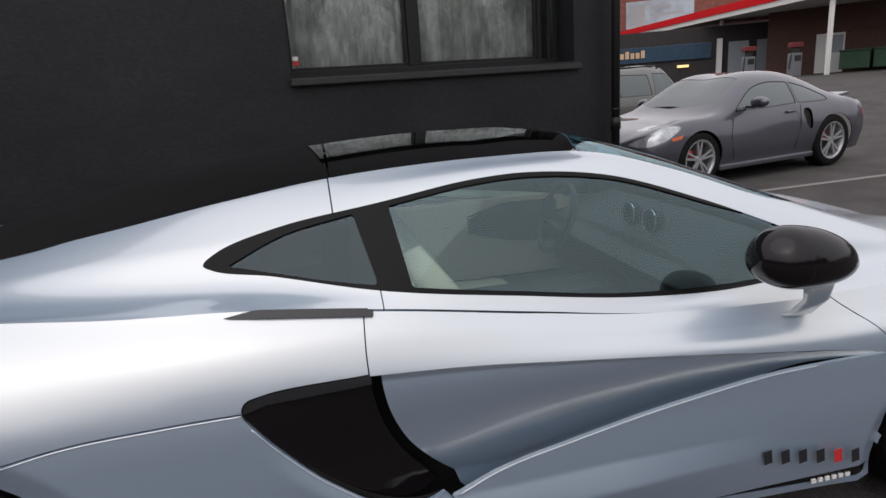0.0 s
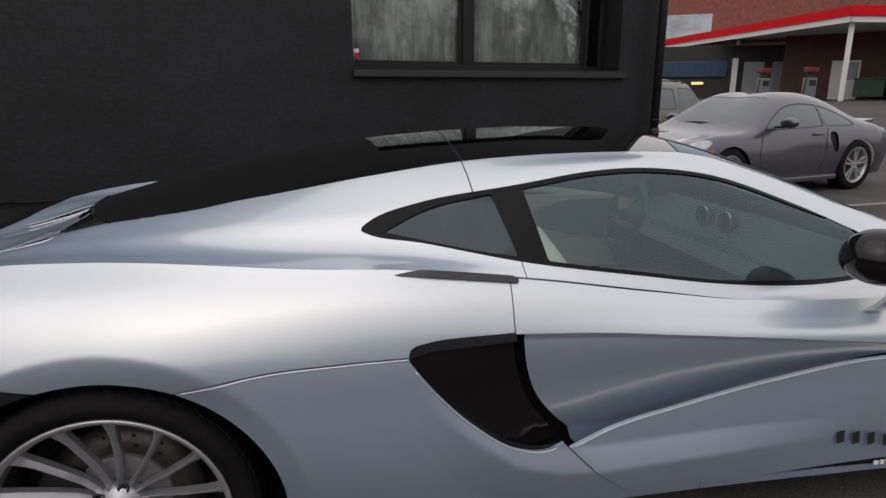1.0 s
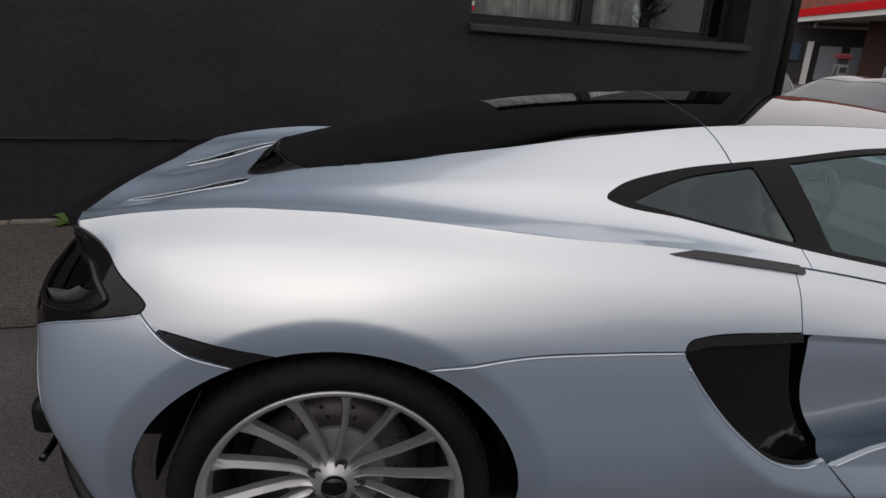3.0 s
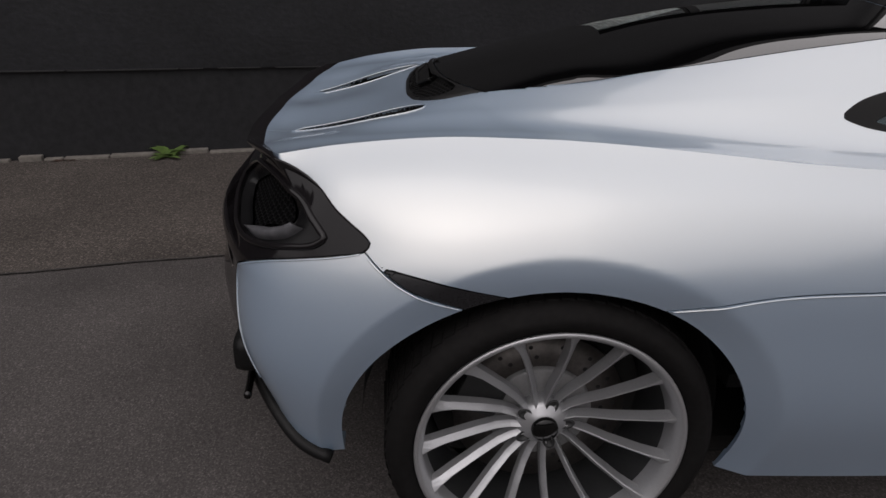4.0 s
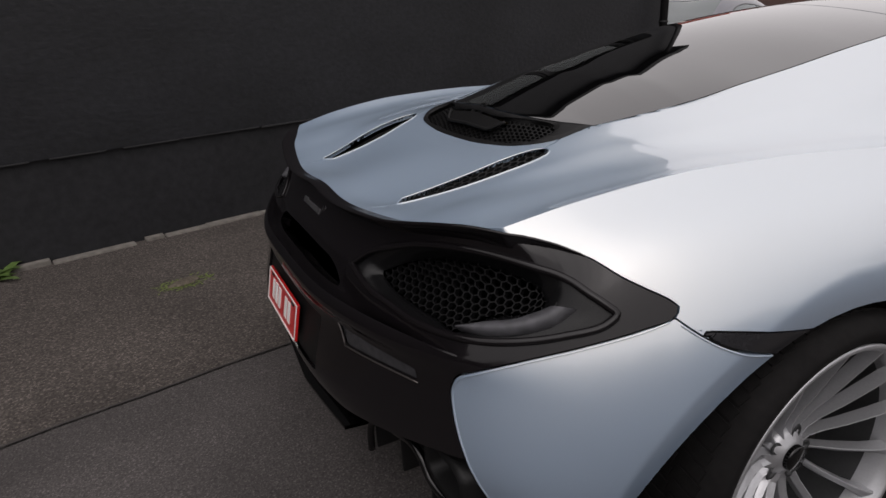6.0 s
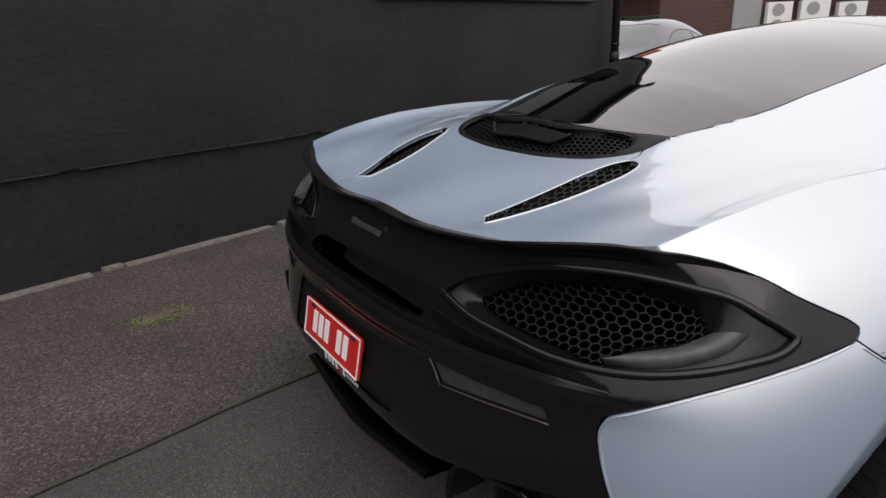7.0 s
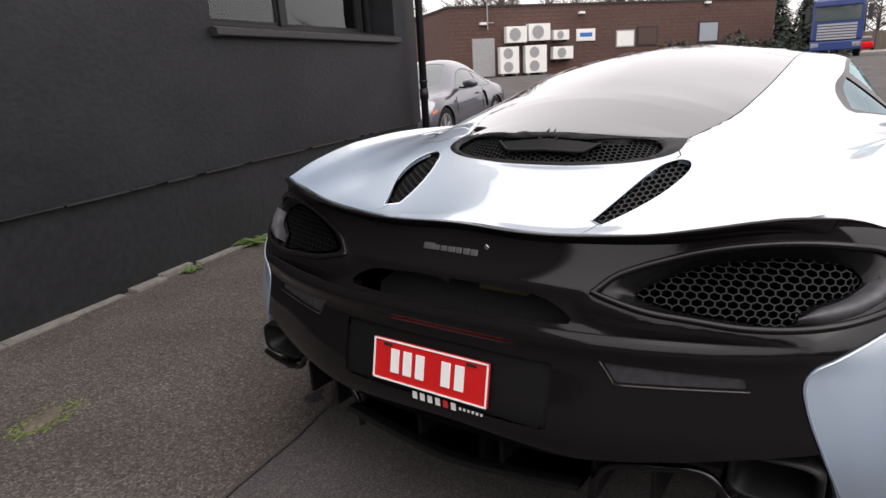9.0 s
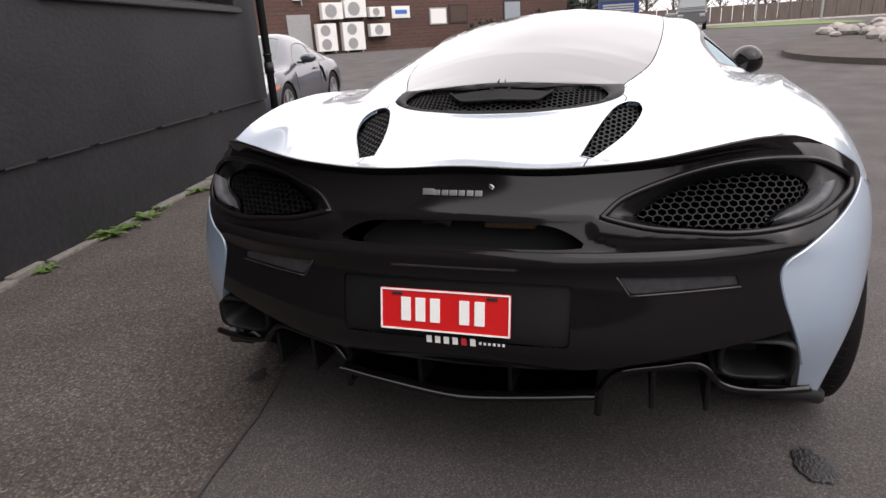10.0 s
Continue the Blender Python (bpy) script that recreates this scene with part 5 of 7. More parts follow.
part("floor_pan", box((-0.30, -0.80, 0.10), (3.6, 0.80, 0.16), 0.02), INNER, car)

# folded panel edges, which catch the light
LINE = [(0.20, 0.658), (0.395, 0.6925), (0.60, 0.6995), (0.762, 0.6985)]
ROUNDIN = [(0.779, 0.663), (0.830, 0.596), (0.930, 0.489), (1.067, 0.391), (1.16, 0.368), (1.190, 0.372)]
LIP = [(1.245, 0.3655), (1.40, 0.415), (1.56, 0.446), (1.885, 0.510), (2.14, 0.553), (2.28, 0.562)]
flank_surf, door_surf, corner_surf = (Surface(p, p.q) for p in (flank, door_low, corner))
for surf, run in ((flank_surf, LINE), (flank_surf, ROUNDIN), (door_surf, LIP)):
    bead(surf, spline([(x + 1.56, z) for x, z in run], 60), 0.0019, 0.0003, PAINT, "panel_edge", closed=False)
for run in ([(0.786, 0.36), (0.7435, 0.46), (0.7185, 0.555), (0.7175, 0.599), (0.734, 0.6235), (0.774, 0.6425), (0.876, 0.6785), (0.994, 0.7085), (1.098, 0.7315), (1.146, 0.744)], [(1.166, 0.739), (1.188, 0.7245), (1.235, 0.698), (1.30, 0.671), (1.36, 0.652)]):
    bead(corner_surf, spline(run, 60), 0.0019, 0.0003, PAINT, "panel_edge", closed=False)
bead(deck_surf, LOUVRE[::2], 0.0020, 0.0002, PAINT, "louvre_edge")

# ---------------------------------------------------------------- wheels
def wheel_set(name, hub, radius, rim_r, width, k):
    """A tyre, a fifteen-spoke rim, brake disc and hub; k = -1 for the right flank."""
    wheel = new(name)
    wheel.parent, wheel.location = car, hub
    tyre = lathe([(rim_r + 0.004, 0.0), (rim_r + 0.012, 0.012), (rim_r + 0.035, 0.020), (radius - 0.022, 0.016), (radius - 0.006, 0.004), (radius, -0.022), (radius, -width + 0.02), (radius - 0.02, -width - 0.01), (rim_r, -width)], 96)
    rim = lathe([(rim_r + 0.005, 0.004), (rim_r + 0.004, 0.009), (rim_r - 0.004, 0.010), (rim_r - 0.007, 0.006), (rim_r - 0.014, -0.003), (rim_r - 0.018, -0.020), (rim_r - 0.022, -0.052)], 96)
    barrel = lathe([(rim_r - 0.022, -0.052), (rim_r - 0.030, -0.12), (rim_r - 0.03, -width)], 96)
    hubm = lathe([(0.028, -0.066), (0.033, -0.066), (0.036, -0.070), (0.050, -0.076), (0.060, -0.088), (0.062, -0.100), (0.06, -0.13)], 48)
    disc = lathe([(0.124, -0.132), (0.205, -0.132), (0.205, -0.155), (0.124, -0.155)], 64)
    bell = lathe([(0.05, -0.118), (0.118, -0.118), (0.124, -0.123), (0.125, -0.145)], 64)
    # outward is -y on the right flank
    turn = Matrix.Diagonal((1, -1, 1, 1)) if k < 0 else Matrix.Identity(4)

    def put(bm, nm, mat, label="", smooth=True):
        bmesh.ops.transform(bm, matrix=turn, verts=bm.verts)
        bmesh.ops.recalc_face_normals(bm, faces=bm.faces)
        return part(nm, bm, mat, wheel, label, smooth)

    put(tyre, "tyre", RUBBER, "black low-profile tyre")
    tread = bmesh.new()
    for n in range(72):
        for y0, y1, lag in ((-0.078, -0.020, 0.0), (-0.150, -0.086, 0.5), (-0.222, -0.158, 0.0)):
            if y0 > -width + 0.01:
                add_box(tread, (-0.0125, y0, radius - 0.006), (0.0125, y1, radius + 0.003), 0.0, Matrix.Rotation(2 * math.pi * (n + lag) / 72, 4, "Y") @ Matrix.Rotation(0.22, 4, "Z"))
    put(tread, "tread", RUBBER, smooth=False)
    put(rim, "rim", RIM)
    # the barrel is coloured dark for the shade inside the rim
    put(barrel, "barrel", DARKTRIM, "inner barrel of the rim, its shade put into a dark colour")
    put(hubm, "hub", RIM)
    put(bell, "disc_bell", BELLGREY, "grey disc bell")
    put(disc, "brake_disc", STEEL, "drilled steel brake disc")
    put(lathe([(0.002, -0.053), (0.029, -0.054), (0.031, -0.058), (0.031, -0.066)], 32), "hub_cap", GLOSS, "black hub cap")
    # near-black disc added to stand for the shade deep behind the spokes
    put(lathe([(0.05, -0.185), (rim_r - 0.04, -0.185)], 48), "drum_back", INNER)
    cal = bmesh.new()
    add_box(cal, (-0.05, -0.17, 0.10), (0.05, -0.108, 0.21), 0.012, Matrix.Rotation(radians(-68), 4, "Y"))
    put(cal, "caliper", DARKTRIM, smooth=False)
    for n in range(15):
        a = 2 * math.pi * n / 15 + 0.05
        bm = bmesh.new()
        secs = []
        for r, d, hw, th, sw in ((0.040, -0.076, 0.0058, 0.020, 0.0), (0.075, -0.078, 0.0060, 0.026, 0.004), (0.11, -0.070, 0.0062, 0.030, 0.009), (0.16, -0.050, 0.0066, 0.031, 0.014), (rim_r - 0.065, -0.024, 0.0066, 0.032, 0.016), (rim_r - 0.036, -0.012, 0.0085, 0.032, 0.015), (rim_r - 0.012, -0.002, 0.014, 0.026, 0.014)):
            secs.append([bm.verts.new((sw + s * hw, d - dd, r)) for s, dd in ((-1, 0.008), (-0.95, 0.001), (-0.60, 0), (0.3, 0.006), (1.0, 0.012), (1.25, th), (-1.25, th))])
        for p, q in zip(secs, secs[1:]):
            for i in range(7):
                bm.faces.new((p[i], p[(i + 1) % 7], q[(i + 1) % 7], q[i]))
        bmesh.ops.transform(bm, matrix=Matrix.Rotation(a, 4, "Y"), verts=bm.verts)
        put(bm, "spoke", RIM, smooth=False)
    for n in range(5):
        a = 2 * math.pi * n / 5 + 0.3
        bolt = lathe([(0.0, -0.080), (0.008, -0.079), (0.0085, -0.0765), (0.0125, -0.0740), (0.0145, -0.077)], 16)
        bmesh.ops.transform(bolt, matrix=Matrix.Rotation(a, 4, "Y") @ Matrix.Diagonal((1.0, 1.0, 1.45, 1)), verts=bolt.verts)
        bmesh.ops.translate(bolt, vec=(0.053 * math.sin(a), 0, 0.053 * math.cos(a)), verts=bolt.verts)
        put(bolt, "wheel_bolt", DARKTRIM)
        for ring, off in ((0.150, 0.0), (0.178, 0.35)):
            for j in range(3):
                hole = lathe([(0.0, -0.1315), (0.0055, -0.1315)], 10)
                b = a + off + j * 2 * math.pi / 15
                bmesh.ops.translate(hole, vec=(ring * math.sin(b), 0, ring * math.cos(b)), verts=hole.verts)
                put(hole, "disc_hole", INNER)
    return wheel


for k in (-1, 1):
    wheel_set("rear_wheel", (0, k * 0.985, HUB_Z), 0.362, 0.296, 0.29, k)
    wheel_set("front_wheel", (BASE, k * 0.975, HUB_Z - 0.025), 0.338, 0.272, 0.24, k)
    for x0, hz, r in ((0.005, 0.285, 0.425), (BASE, 0.25, 0.41)):
        bm = lathe([(r, 0.0), (r, -0.42), (0.05, -0.42)], 48)
        bmesh.ops.transform(bm, matrix=pose(x0, k * 0.86, hz) @ Matrix.Diagonal((1, k, 1, 1)), verts=bm.verts)
        bmesh.ops.delete(bm, geom=[v for v in bm.verts if v.co.z < 0.24], context="VERTS")
        part("wheel_housing", bm, INNER, car, smooth=True)

def shaped(sections, n=20, power=3.0):
    """A soft closed body through rounded-square sections of (centre, half width, half depth, axis turn)."""
    bm = bmesh.new()
    loops = []
    for (cx, cy, cz), hw, hd, tilt in sections:
        loop = []
        for a in range(n):
            c, s = math.cos(2 * math.pi * a / n), math.sin(2 * math.pi * a / n)
            p = (abs(c) ** power + abs(s) ** power) ** (-1 / power)
            loop.append(bm.verts.new((cx + hd * p * s * math.cos(tilt), cy + hw * p * c, cz + hd * p * s * math.sin(tilt))))
        loops.append(loop)
    for a, b in zip(loops, loops[1:]):
        for i in range(n):
            bm.faces.new((a[i], a[(i + 1) % n], b[(i + 1) % n], b[i]))
    bm.faces.new(loops[0][::-1])
    bm.faces.new(loops[-1])
    bmesh.ops.recalc_face_normals(bm, faces=bm.faces)
    return bm


# ---------------------------------------------------------------- mirrors
for k in (-1,):
    mir = new("door_mirror")
    mir.parent, mir.location = car, (2.165, k * 1.00, 0.872)
    bm = bmesh.new()
    bmesh.ops.create_uvsphere(bm, u_segments=40, v_segments=24, radius=1)
    for v in bm.verts:
        c = v.co
        c.x = c.x * (0.195 if c.x > 0 else 0.115)
        c.y *= 0.092
        c.z = c.z * (0.098 if c.z > 0 else 0.070)
        c.z -= 0.10 * c.x
    part("shell", bm, CARBON, mir, "gloss black mirror shell", smooth=True)
    bm = lathe([(0.0, -0.070), (0.062, -0.069), (0.064, -0.060)], 32, "x")
    bmesh.ops.transform(bm, matrix=Matrix.Rotation(-k * 0.75, 4, "Z") @ Matrix.Diagonal((1, 1, 0.8, 1)), verts=bm.verts)
    part("mirror_glass", bm, HATCH, mir, smooth=True)
    bm = shaped([((0.10, 0, -0.05), 0.020, 0.045, 0), ((0.10, -k * 0.01, -0.12), 0.017, 0.036, 0), ((0.09, -k * 0.05, -0.17), 0.018, 0.034, 0), ((0.06, -k * 0.13, -0.20), 0.02, 0.045, 0)])
    part("arm", bm, PAINT, mir, "silver-blue mirror arm", smooth=True)

# ---------------------------------------------------------------- cabin
part("cabin_floor", box((0.5, -0.78, 0.30), (2.5, 0.78, 0.34)), DARKTRIM, car)
part("bulkhead", box((0.70, -0.58, 0.30), (0.74, 0.58, 0.90)), DARKTRIM, car)
part("parcel_shelf", box((0.0, -0.42, 0.86), (0.98, 0.42, 0.90), 0.02), CREAM, car)


for k in (-1, 1):
    seat = new("seat")
    seat.parent = car
    y = k * 0.40
    part("backrest", shaped([((1.42, y, 0.38), 0.22, 0.07, 0.3), ((1.35, y, 0.58), 0.23, 0.06, 0.3), ((1.25, y, 0.80), 0.22, 0.05, 0.3), ((1.19, y, 0.92), 0.15, 0.04, 0.3), ((1.17, y, 1.02), 0.13, 0.03, 0.3)]), CREAM, seat, smooth=True)
    for e in (-1, 1):
        part("bolster", shaped([((1.47, y + e * 0.215, 0.40), 0.035, 0.08, 0.35), ((1.40, y + e * 0.225, 0.60), 0.035, 0.07, 0.35), ((1.31, y + e * 0.215, 0.78), 0.032, 0.055, 0.35), ((1.23, y + e * 0.18, 0.92), 0.025, 0.035, 0.35)]), CREAM, seat, smooth=True)
    part("cushion", shaped([((1.40, y, 0.36), 0.23, 0.05, 1.4), ((1.6, y, 0.38), 0.24, 0.05, 1.4), ((1.85, y, 0.38), 0.22, 0.04, 1.4)]), DARKTRIM if k < 0 else CREAM, seat, smooth=True)
    # far door card, cream with a dark sweep and grab handle
    if k < 0:
        continue
    card = new("door_card")
    card.parent = car
    bm = box((1.12, min(k * 0.80, k * 0.84), 0.35), (2.42, max(k * 0.80, k * 0.84), 0.79 if k > 0 else 0.70), 0.02)
    part("card", bm, CREAM, card)
    part("card_inset", shaped([((1.75, k * 0.795, 0.66), 0.012, 0.05, 1.57), ((1.95, k * 0.79, 0.66), 0.014, 0.10, 1.57), ((2.25, k * 0.79, 0.64), 0.014, 0.12, 1.57)]), DARKTRIM, card, smooth=True)
part("dashboard", shaped([((2.30, -0.76, 0.70), 0.01, 0.10, 0.7), ((2.30, -0.6, 0.74), 0.05, 0.20, 0.35), ((2.32, 0.0, 0.74), 0.05, 0.22, 0.3), ((2.30, 0.6, 0.74), 0.05, 0.20, 0.35), ((2.30, 0.76, 0.70), 0.01, 0.10, 0.7)]), DASH, car, smooth=True)
part("dash_panel", box((2.20, -0.74, 0.40), (2.50, 0.74, 0.72), 0.05), DARKTRIM, car)
part("console", box((1.30, -0.11, 0.34), (2.25, 0.11, 0.55), 0.04), DARKTRIM, car)
bm = bmesh.new()
steer = lathe([(0.165 + 0.016 * math.cos(a), 0.016 * math.sin(a)) for a in [2 * math.pi * i / 10 for i in range(10)]], 40, "x", closed=True)
bmesh.ops.transform(steer, matrix=pose(2.09, 0.40, 0.74, 0, 22, 0), verts=steer.verts)
part("steering_wheel", steer, DARKTRIM, car, smooth=True)
bm = box((-0.02, -0.15, -0.02), (0.0, 0.15, 0.03), 0.008, pose(2.10, 0.40, 0.73, 0, 22, 0))
part("steering_spoke", bm, DARKTRIM, car)
for y in (0.25, 0.09):
    bm = lathe([(0.042, 0.0), (0.05, -0.004), (0.05, 0.03), (0.0, 0.03)], 24, "x")
    bmesh.ops.translate(bm, vec=(2.25, y - 0.27, 0.815), verts=bm.verts)
    part("air_vent", bm, DARKTRIM, car, "round dark air vent", smooth=True)
for y in (0.25, 0.09):
    bm = lathe([(0.047 + 0.004 * math.cos(a), 0.004 * math.sin(a)) for a in [2 * math.pi * i / 8 for i in range(8)]], 28, "x", closed=True)
    bmesh.ops.translate(bm, vec=(2.245, y - 0.27, 0.815), verts=bm.verts)
    part("vent_ring", bm, CHROME, car, "thin chrome vent ring", smooth=True)
part("inside_mirror", box((1.86, -0.10, 1.03), (1.88, 0.10, 1.08), 0.01), CHROME, car)

# trader's mark on the lower door
for k in range(6):
    x0 = 2.150 + 0.056 * k
    out = float(np.interp(x0, (1.7, 2.15, 2.28, 2.42, 2.9), (0.970, 0.985, 0.9915, 1.004, 1.012)))
    mark("door_mark", 0.027, 0.042, pose(x0, -out - 0.006, 0.290 - 0.0075 * k, 90 - 1, -7, 2), REDX if k == 4 else BLACKP)
for k in range(6):
    part("door_bar", box((2.33 + 0.024 * k, -0.968, 0.148), (2.345 + 0.024 * k, -0.962, 0.160)), WHITE, car)

# ---------------------------------------------------------------- yard: older strip by the wall, tarred joint, moss, marks, weeds
def joint_y(x):
    return 0.868 + 0.195 * x + 0.008 * math.sin(3.1 * x) + 0.004 * math.sin(11 * x)


bm = bmesh.new()
prev = None
for i in range(141):
    x0 = -10 + 0.1 * i
    cur = [bm.verts.new((x0, y0, fall(x0, y0) + 0.004)) for y0 in np.linspace(joint_y(x0), FOOT + SLOPE * x0 + 0.02, 9)]
    if prev:
        for k in range(8):
            bm.faces.new((prev[k], cur[k], cur[k + 1], prev[k + 1]))
    prev = cur
tagged(part("pavement", bm, YARD, smooth=True), "rough older asphalt strip along the wall", "pavement", kind="structure")
bm = bmesh.new()
random.seed(11)
prev = None
for i in range(281):
    x0 = -10 + 0.05 * i
    h = random.uniform(0.003, 0.008)
    cur = [bm.verts.new((x0, joint_y(x0) + d, fall(x0, joint_y(x0)) + 0.008)) for d in (-h, h)]
    if prev:
        bm.faces.new((prev[0], cur[0], cur[1], prev[1]))
    prev = cur
tagged(part("joint", bm, CRACK), "dark tarred joint in the asphalt", "joint", kind="structure")


def blot(name, x0, y0, rx, ry, turn, mat, label, category, lift=0.008, seed=1):
    """A ragged flat patch on the ground with a slightly raised middle."""
    random.seed(seed)
    bm = bmesh.new()
    ph = [random.uniform(0, 6.3) for _ in range(4)]
    rings = []
    for r, h in ((1.0, 0.0), (0.8, 0.5), (0.45, 0.9)):
        ring = []
        for k in range(40):
            a = 2 * math.pi * k / 40
            s = r * (1 + 0.07 * math.sin(3 * a + ph[0]) + 0.05 * math.sin(7 * a + ph[1]) + 0.05 * math.sin(13 * a + ph[2]))
            px, py = rx * s * math.cos(a), ry * s * math.sin(a)
            X, Y = x0 + px * math.cos(turn) - py * math.sin(turn), y0 + px * math.sin(turn) + py * math.cos(turn)
            ring.append(bm.verts.new((X, Y, fall(X, Y) + 0.007 + lift * h)))
        rings.append(ring)
    for a, b in zip(rings, rings[1:]):
        for k in range(40):
            bm.faces.new((a[k], a[(k + 1) % 40], b[(k + 1) % 40], b[k]))
    bm.faces.new(rings[-1])
    return tagged(part(name, bm, mat, smooth=True), label, category)


WETASPHALT = material("oily_asphalt", (0.016, 0.015, 0.016), 0.38, spec=0.4, vary=0.5, scale=120, bump=0.006, stones=0.5, stone_scale=160)
WORN = material("sandy_hole", (0.085, 0.07, 0.052), 0.95, vary=0.5, scale=60, big=0.3, big_scale=14, bump=0.004)
blot("oil_mark", -0.47, -0.915, 0.075, 0.05, 0.3, WETASPHALT, "dark oily mark on the asphalt", "stain", 0.001, 3)
blot("oil_mark", -0.455, 0.868, 0.045, 0.03, 0.2, WETASPHALT, "dark oily mark on the asphalt", "stain", 0.001, 4)
blot("worn_patch", -1.07, 1.655, 0.085, 0.045, 0.5, WORN, "worn sandy hole in the asphalt edged with moss", "patch", 0.012, 6)


def leaves(spots, spread, length, n, mat, name, label, category, seed, rise=0.6):
    random.seed(seed)
    bm = bmesh.new()
    for cx, cy in spots:
        for _ in range(n):
            a = random.uniform(0, 2 * math.pi)
            ln = length * random.uniform(0.5, 1.1)
            ox, oy = cx + random.gauss(0, spread), cy + random.gauss(0, spread * 0.6)
            up = rise * random.uniform(0.4, 1.2)
            d = Vector((math.cos(a), math.sin(a), 0))
            sde = Vector((-d.y, d.x, 0))
            base = Vector((ox, oy, fall(ox, oy) + 0.004))
            row = []
            for t, wd in ((0, 0.05), (0.35, 0.16), (0.7, 0.13), (1.0, 0.01)):
                c = base + d * ln * t + Vector((0, 0, ln * (up * t - 0.75 * up * t * t)))
                row.append((bm.verts.new(c - sde * wd * ln), bm.verts.new(c + Vector((0, 0, -0.02 * ln)) if False else c + sde * wd * ln)))
            for p, q in zip(row, row[1:]):
                bm.faces.new((p[0], p[1], q[1], q[0]))
    return tagged(part(name, bm, mat, smooth=True), label, category, "weeds by the wall", "stuff")


for n, (wx, size, count) in enumerate(((-1.98, 0.16, 24), (0.30, 0.09, 18), (0.95, 0.15, 30), (1.12, 0.10, 20), (1.35, 0.13, 24), (1.62, 0.09, 18), (2.12, 0.12, 22), (2.5, 0.07, 12))):
    leaves([(wx, FOOT + SLOPE * wx - 0.055)], 0.03, size, count, LEAF, "weed", "green dandelion-like weed at the foot of the wall", "weed", 20 + n, 0.8)
leaves([(-2.66, 2.15), (-2.60, 2.17)], 0.02, 0.045, 12, BROWNW, "withered_weed", "small brown withered weed at the wall", "weed", 40)
leaves([(-1.16, 1.64), (-1.01, 1.70), (-1.09, 1.595), (-0.97, 1.66), (-1.13, 1.615), (-1.04, 1.615), (-1.12, 1.68)], 0.032, 0.030, 22, MOSS, "moss_tuft", "low green moss round a worn stone", "moss", 41, 0.4)
bm = bmesh.new()
add_box(bm, (5.0, 3.35, 0.004), (10.5, 3.45, 0.008), 0, pose(0, 0, 0, 0, 0, 2.5))
tagged(part("parking_line", bm, STRIPE), "worn white painted parking line", "road marking", kind="structure")


# ---------------------------------------------------------------- parked cars
def parked(name, label, m, lines, marks, paint, window, screens, arches, wheels, extra, width_marks=70):
    """A parked car from lofted lines; windows and arches are cut from its skin."""
    root = thing(name, label, "car", "parked cars", m)
    g = loft([[(x, -w, z) for x, w, z in p] for p in lines] + [[(x, w, z) for x, w, z in lines[-2]]], marks, 150, 80)
    h = int(np.argmin(np.abs(g[75, :, 1])))
    g = g[:, : h + 1]
    g[:, -1, 1] = 0
    s = sheet(g, np.stack([g[..., 0], g[..., 2]], -1))
    for ax, az, ar in arches:
        _, s = s.cut(np.where(-s.v[:, 1] > 0.35, np.hypot(s.v[:, 0] - ax, s.v[:, 2] - az) - ar, 1.0))

    def two(nm, sk, mat, lip=0.01):
        link(nm, sk.mesh(nm, lip), mat, root)
        link(nm, sk.mirrored().mesh(nm, lip), mat, root)

    flankpart, s2 = s.cut(window[1] + s.v[:, 1])
    for nm, poly, mat, dep in window[0]:
        piece, flankpart = flankpart.cut(inside(poly, elevation(flankpart)))
        two(nm, piece.moved(dep), mat, -dep if dep > 0 else 0)
        if mat is CARGLASS:
            ring_, flankpart = flankpart.cut(np.where(flankpart.v[:, 2] > 0.7, inside(poly, elevation(flankpart)) - 0.009, 1.0))
            two("window_trim", ring_, TRIM, 0.004)
    s = flankpart.plus(s2)
    for nm, poly, mat in screens:
        piece, s = s.cut(np.where(s.v[:, 2] > 0.6, inside(poly, plan(s)), 1.0))
        link(nm, piece.plus(piece.mirrored()).moved(0.004).mesh(nm), mat, root)
    link("body", s.plus(s.mirrored()).mesh("body", 0.012, lambda v: np.abs(v[:, 1]) < 1e-4), paint, root)
    for wx, wy, wz, r, rim in wheels:
        for k in (-1, 1):
            wheel = new("wheel")
            wheel.parent, wheel.location = root, (wx, k * wy, wz)
            # the last piece is a dark disc added for the shade behind the spokes
            for nm, prof, mat in (("tyre", [(rim, 0.0), (r - 0.02, 0.012), (r, -0.02), (r, -0.2)], TYREFAR), ("rim", [(rim + 0.003, 0.004), (rim - 0.012, 0.006), (rim - 0.025, -0.02), (rim - 0.03, -0.12)], RIM), ("hub", [(0.0, -0.012), (0.04, -0.014), (0.06, -0.03)], RIM), ("brake_disc", [(0.03, -0.08), (0.17, -0.08)], STEEL), ("drum_back", [(0.0, -0.12), (rim, -0.12)], INNER)):
                bm = lathe(prof, 40)
                bmesh.ops.transform(bm, matrix=Matrix.Diagonal((1, k, 1, 1)), verts=bm.verts)
                part(nm, bm, mat, wheel, smooth=True)
            if root.name.startswith("parked_sports"):
                part("caliper", box((0.06, k * -0.075 - 0.02, 0.02), (0.15, k * -0.075 + 0.02, 0.12), 0.02), REDX, wheel, "red brake caliper")
            for n in range(10):
                a = 2 * math.pi * (n // 2) / 5 + (0.17 if n % 2 else -0.17)
                bm = box((-0.014, -0.035, 0.03), (0.014, -0.008, rim - 0.015), 0.005, Matrix.Rotation(a, 4, "Y"))
                bmesh.ops.transform(bm, matrix=Matrix.Diagonal((1, k, 1, 1)), verts=bm.verts)
                part("spoke", bm, RIM, wheel)
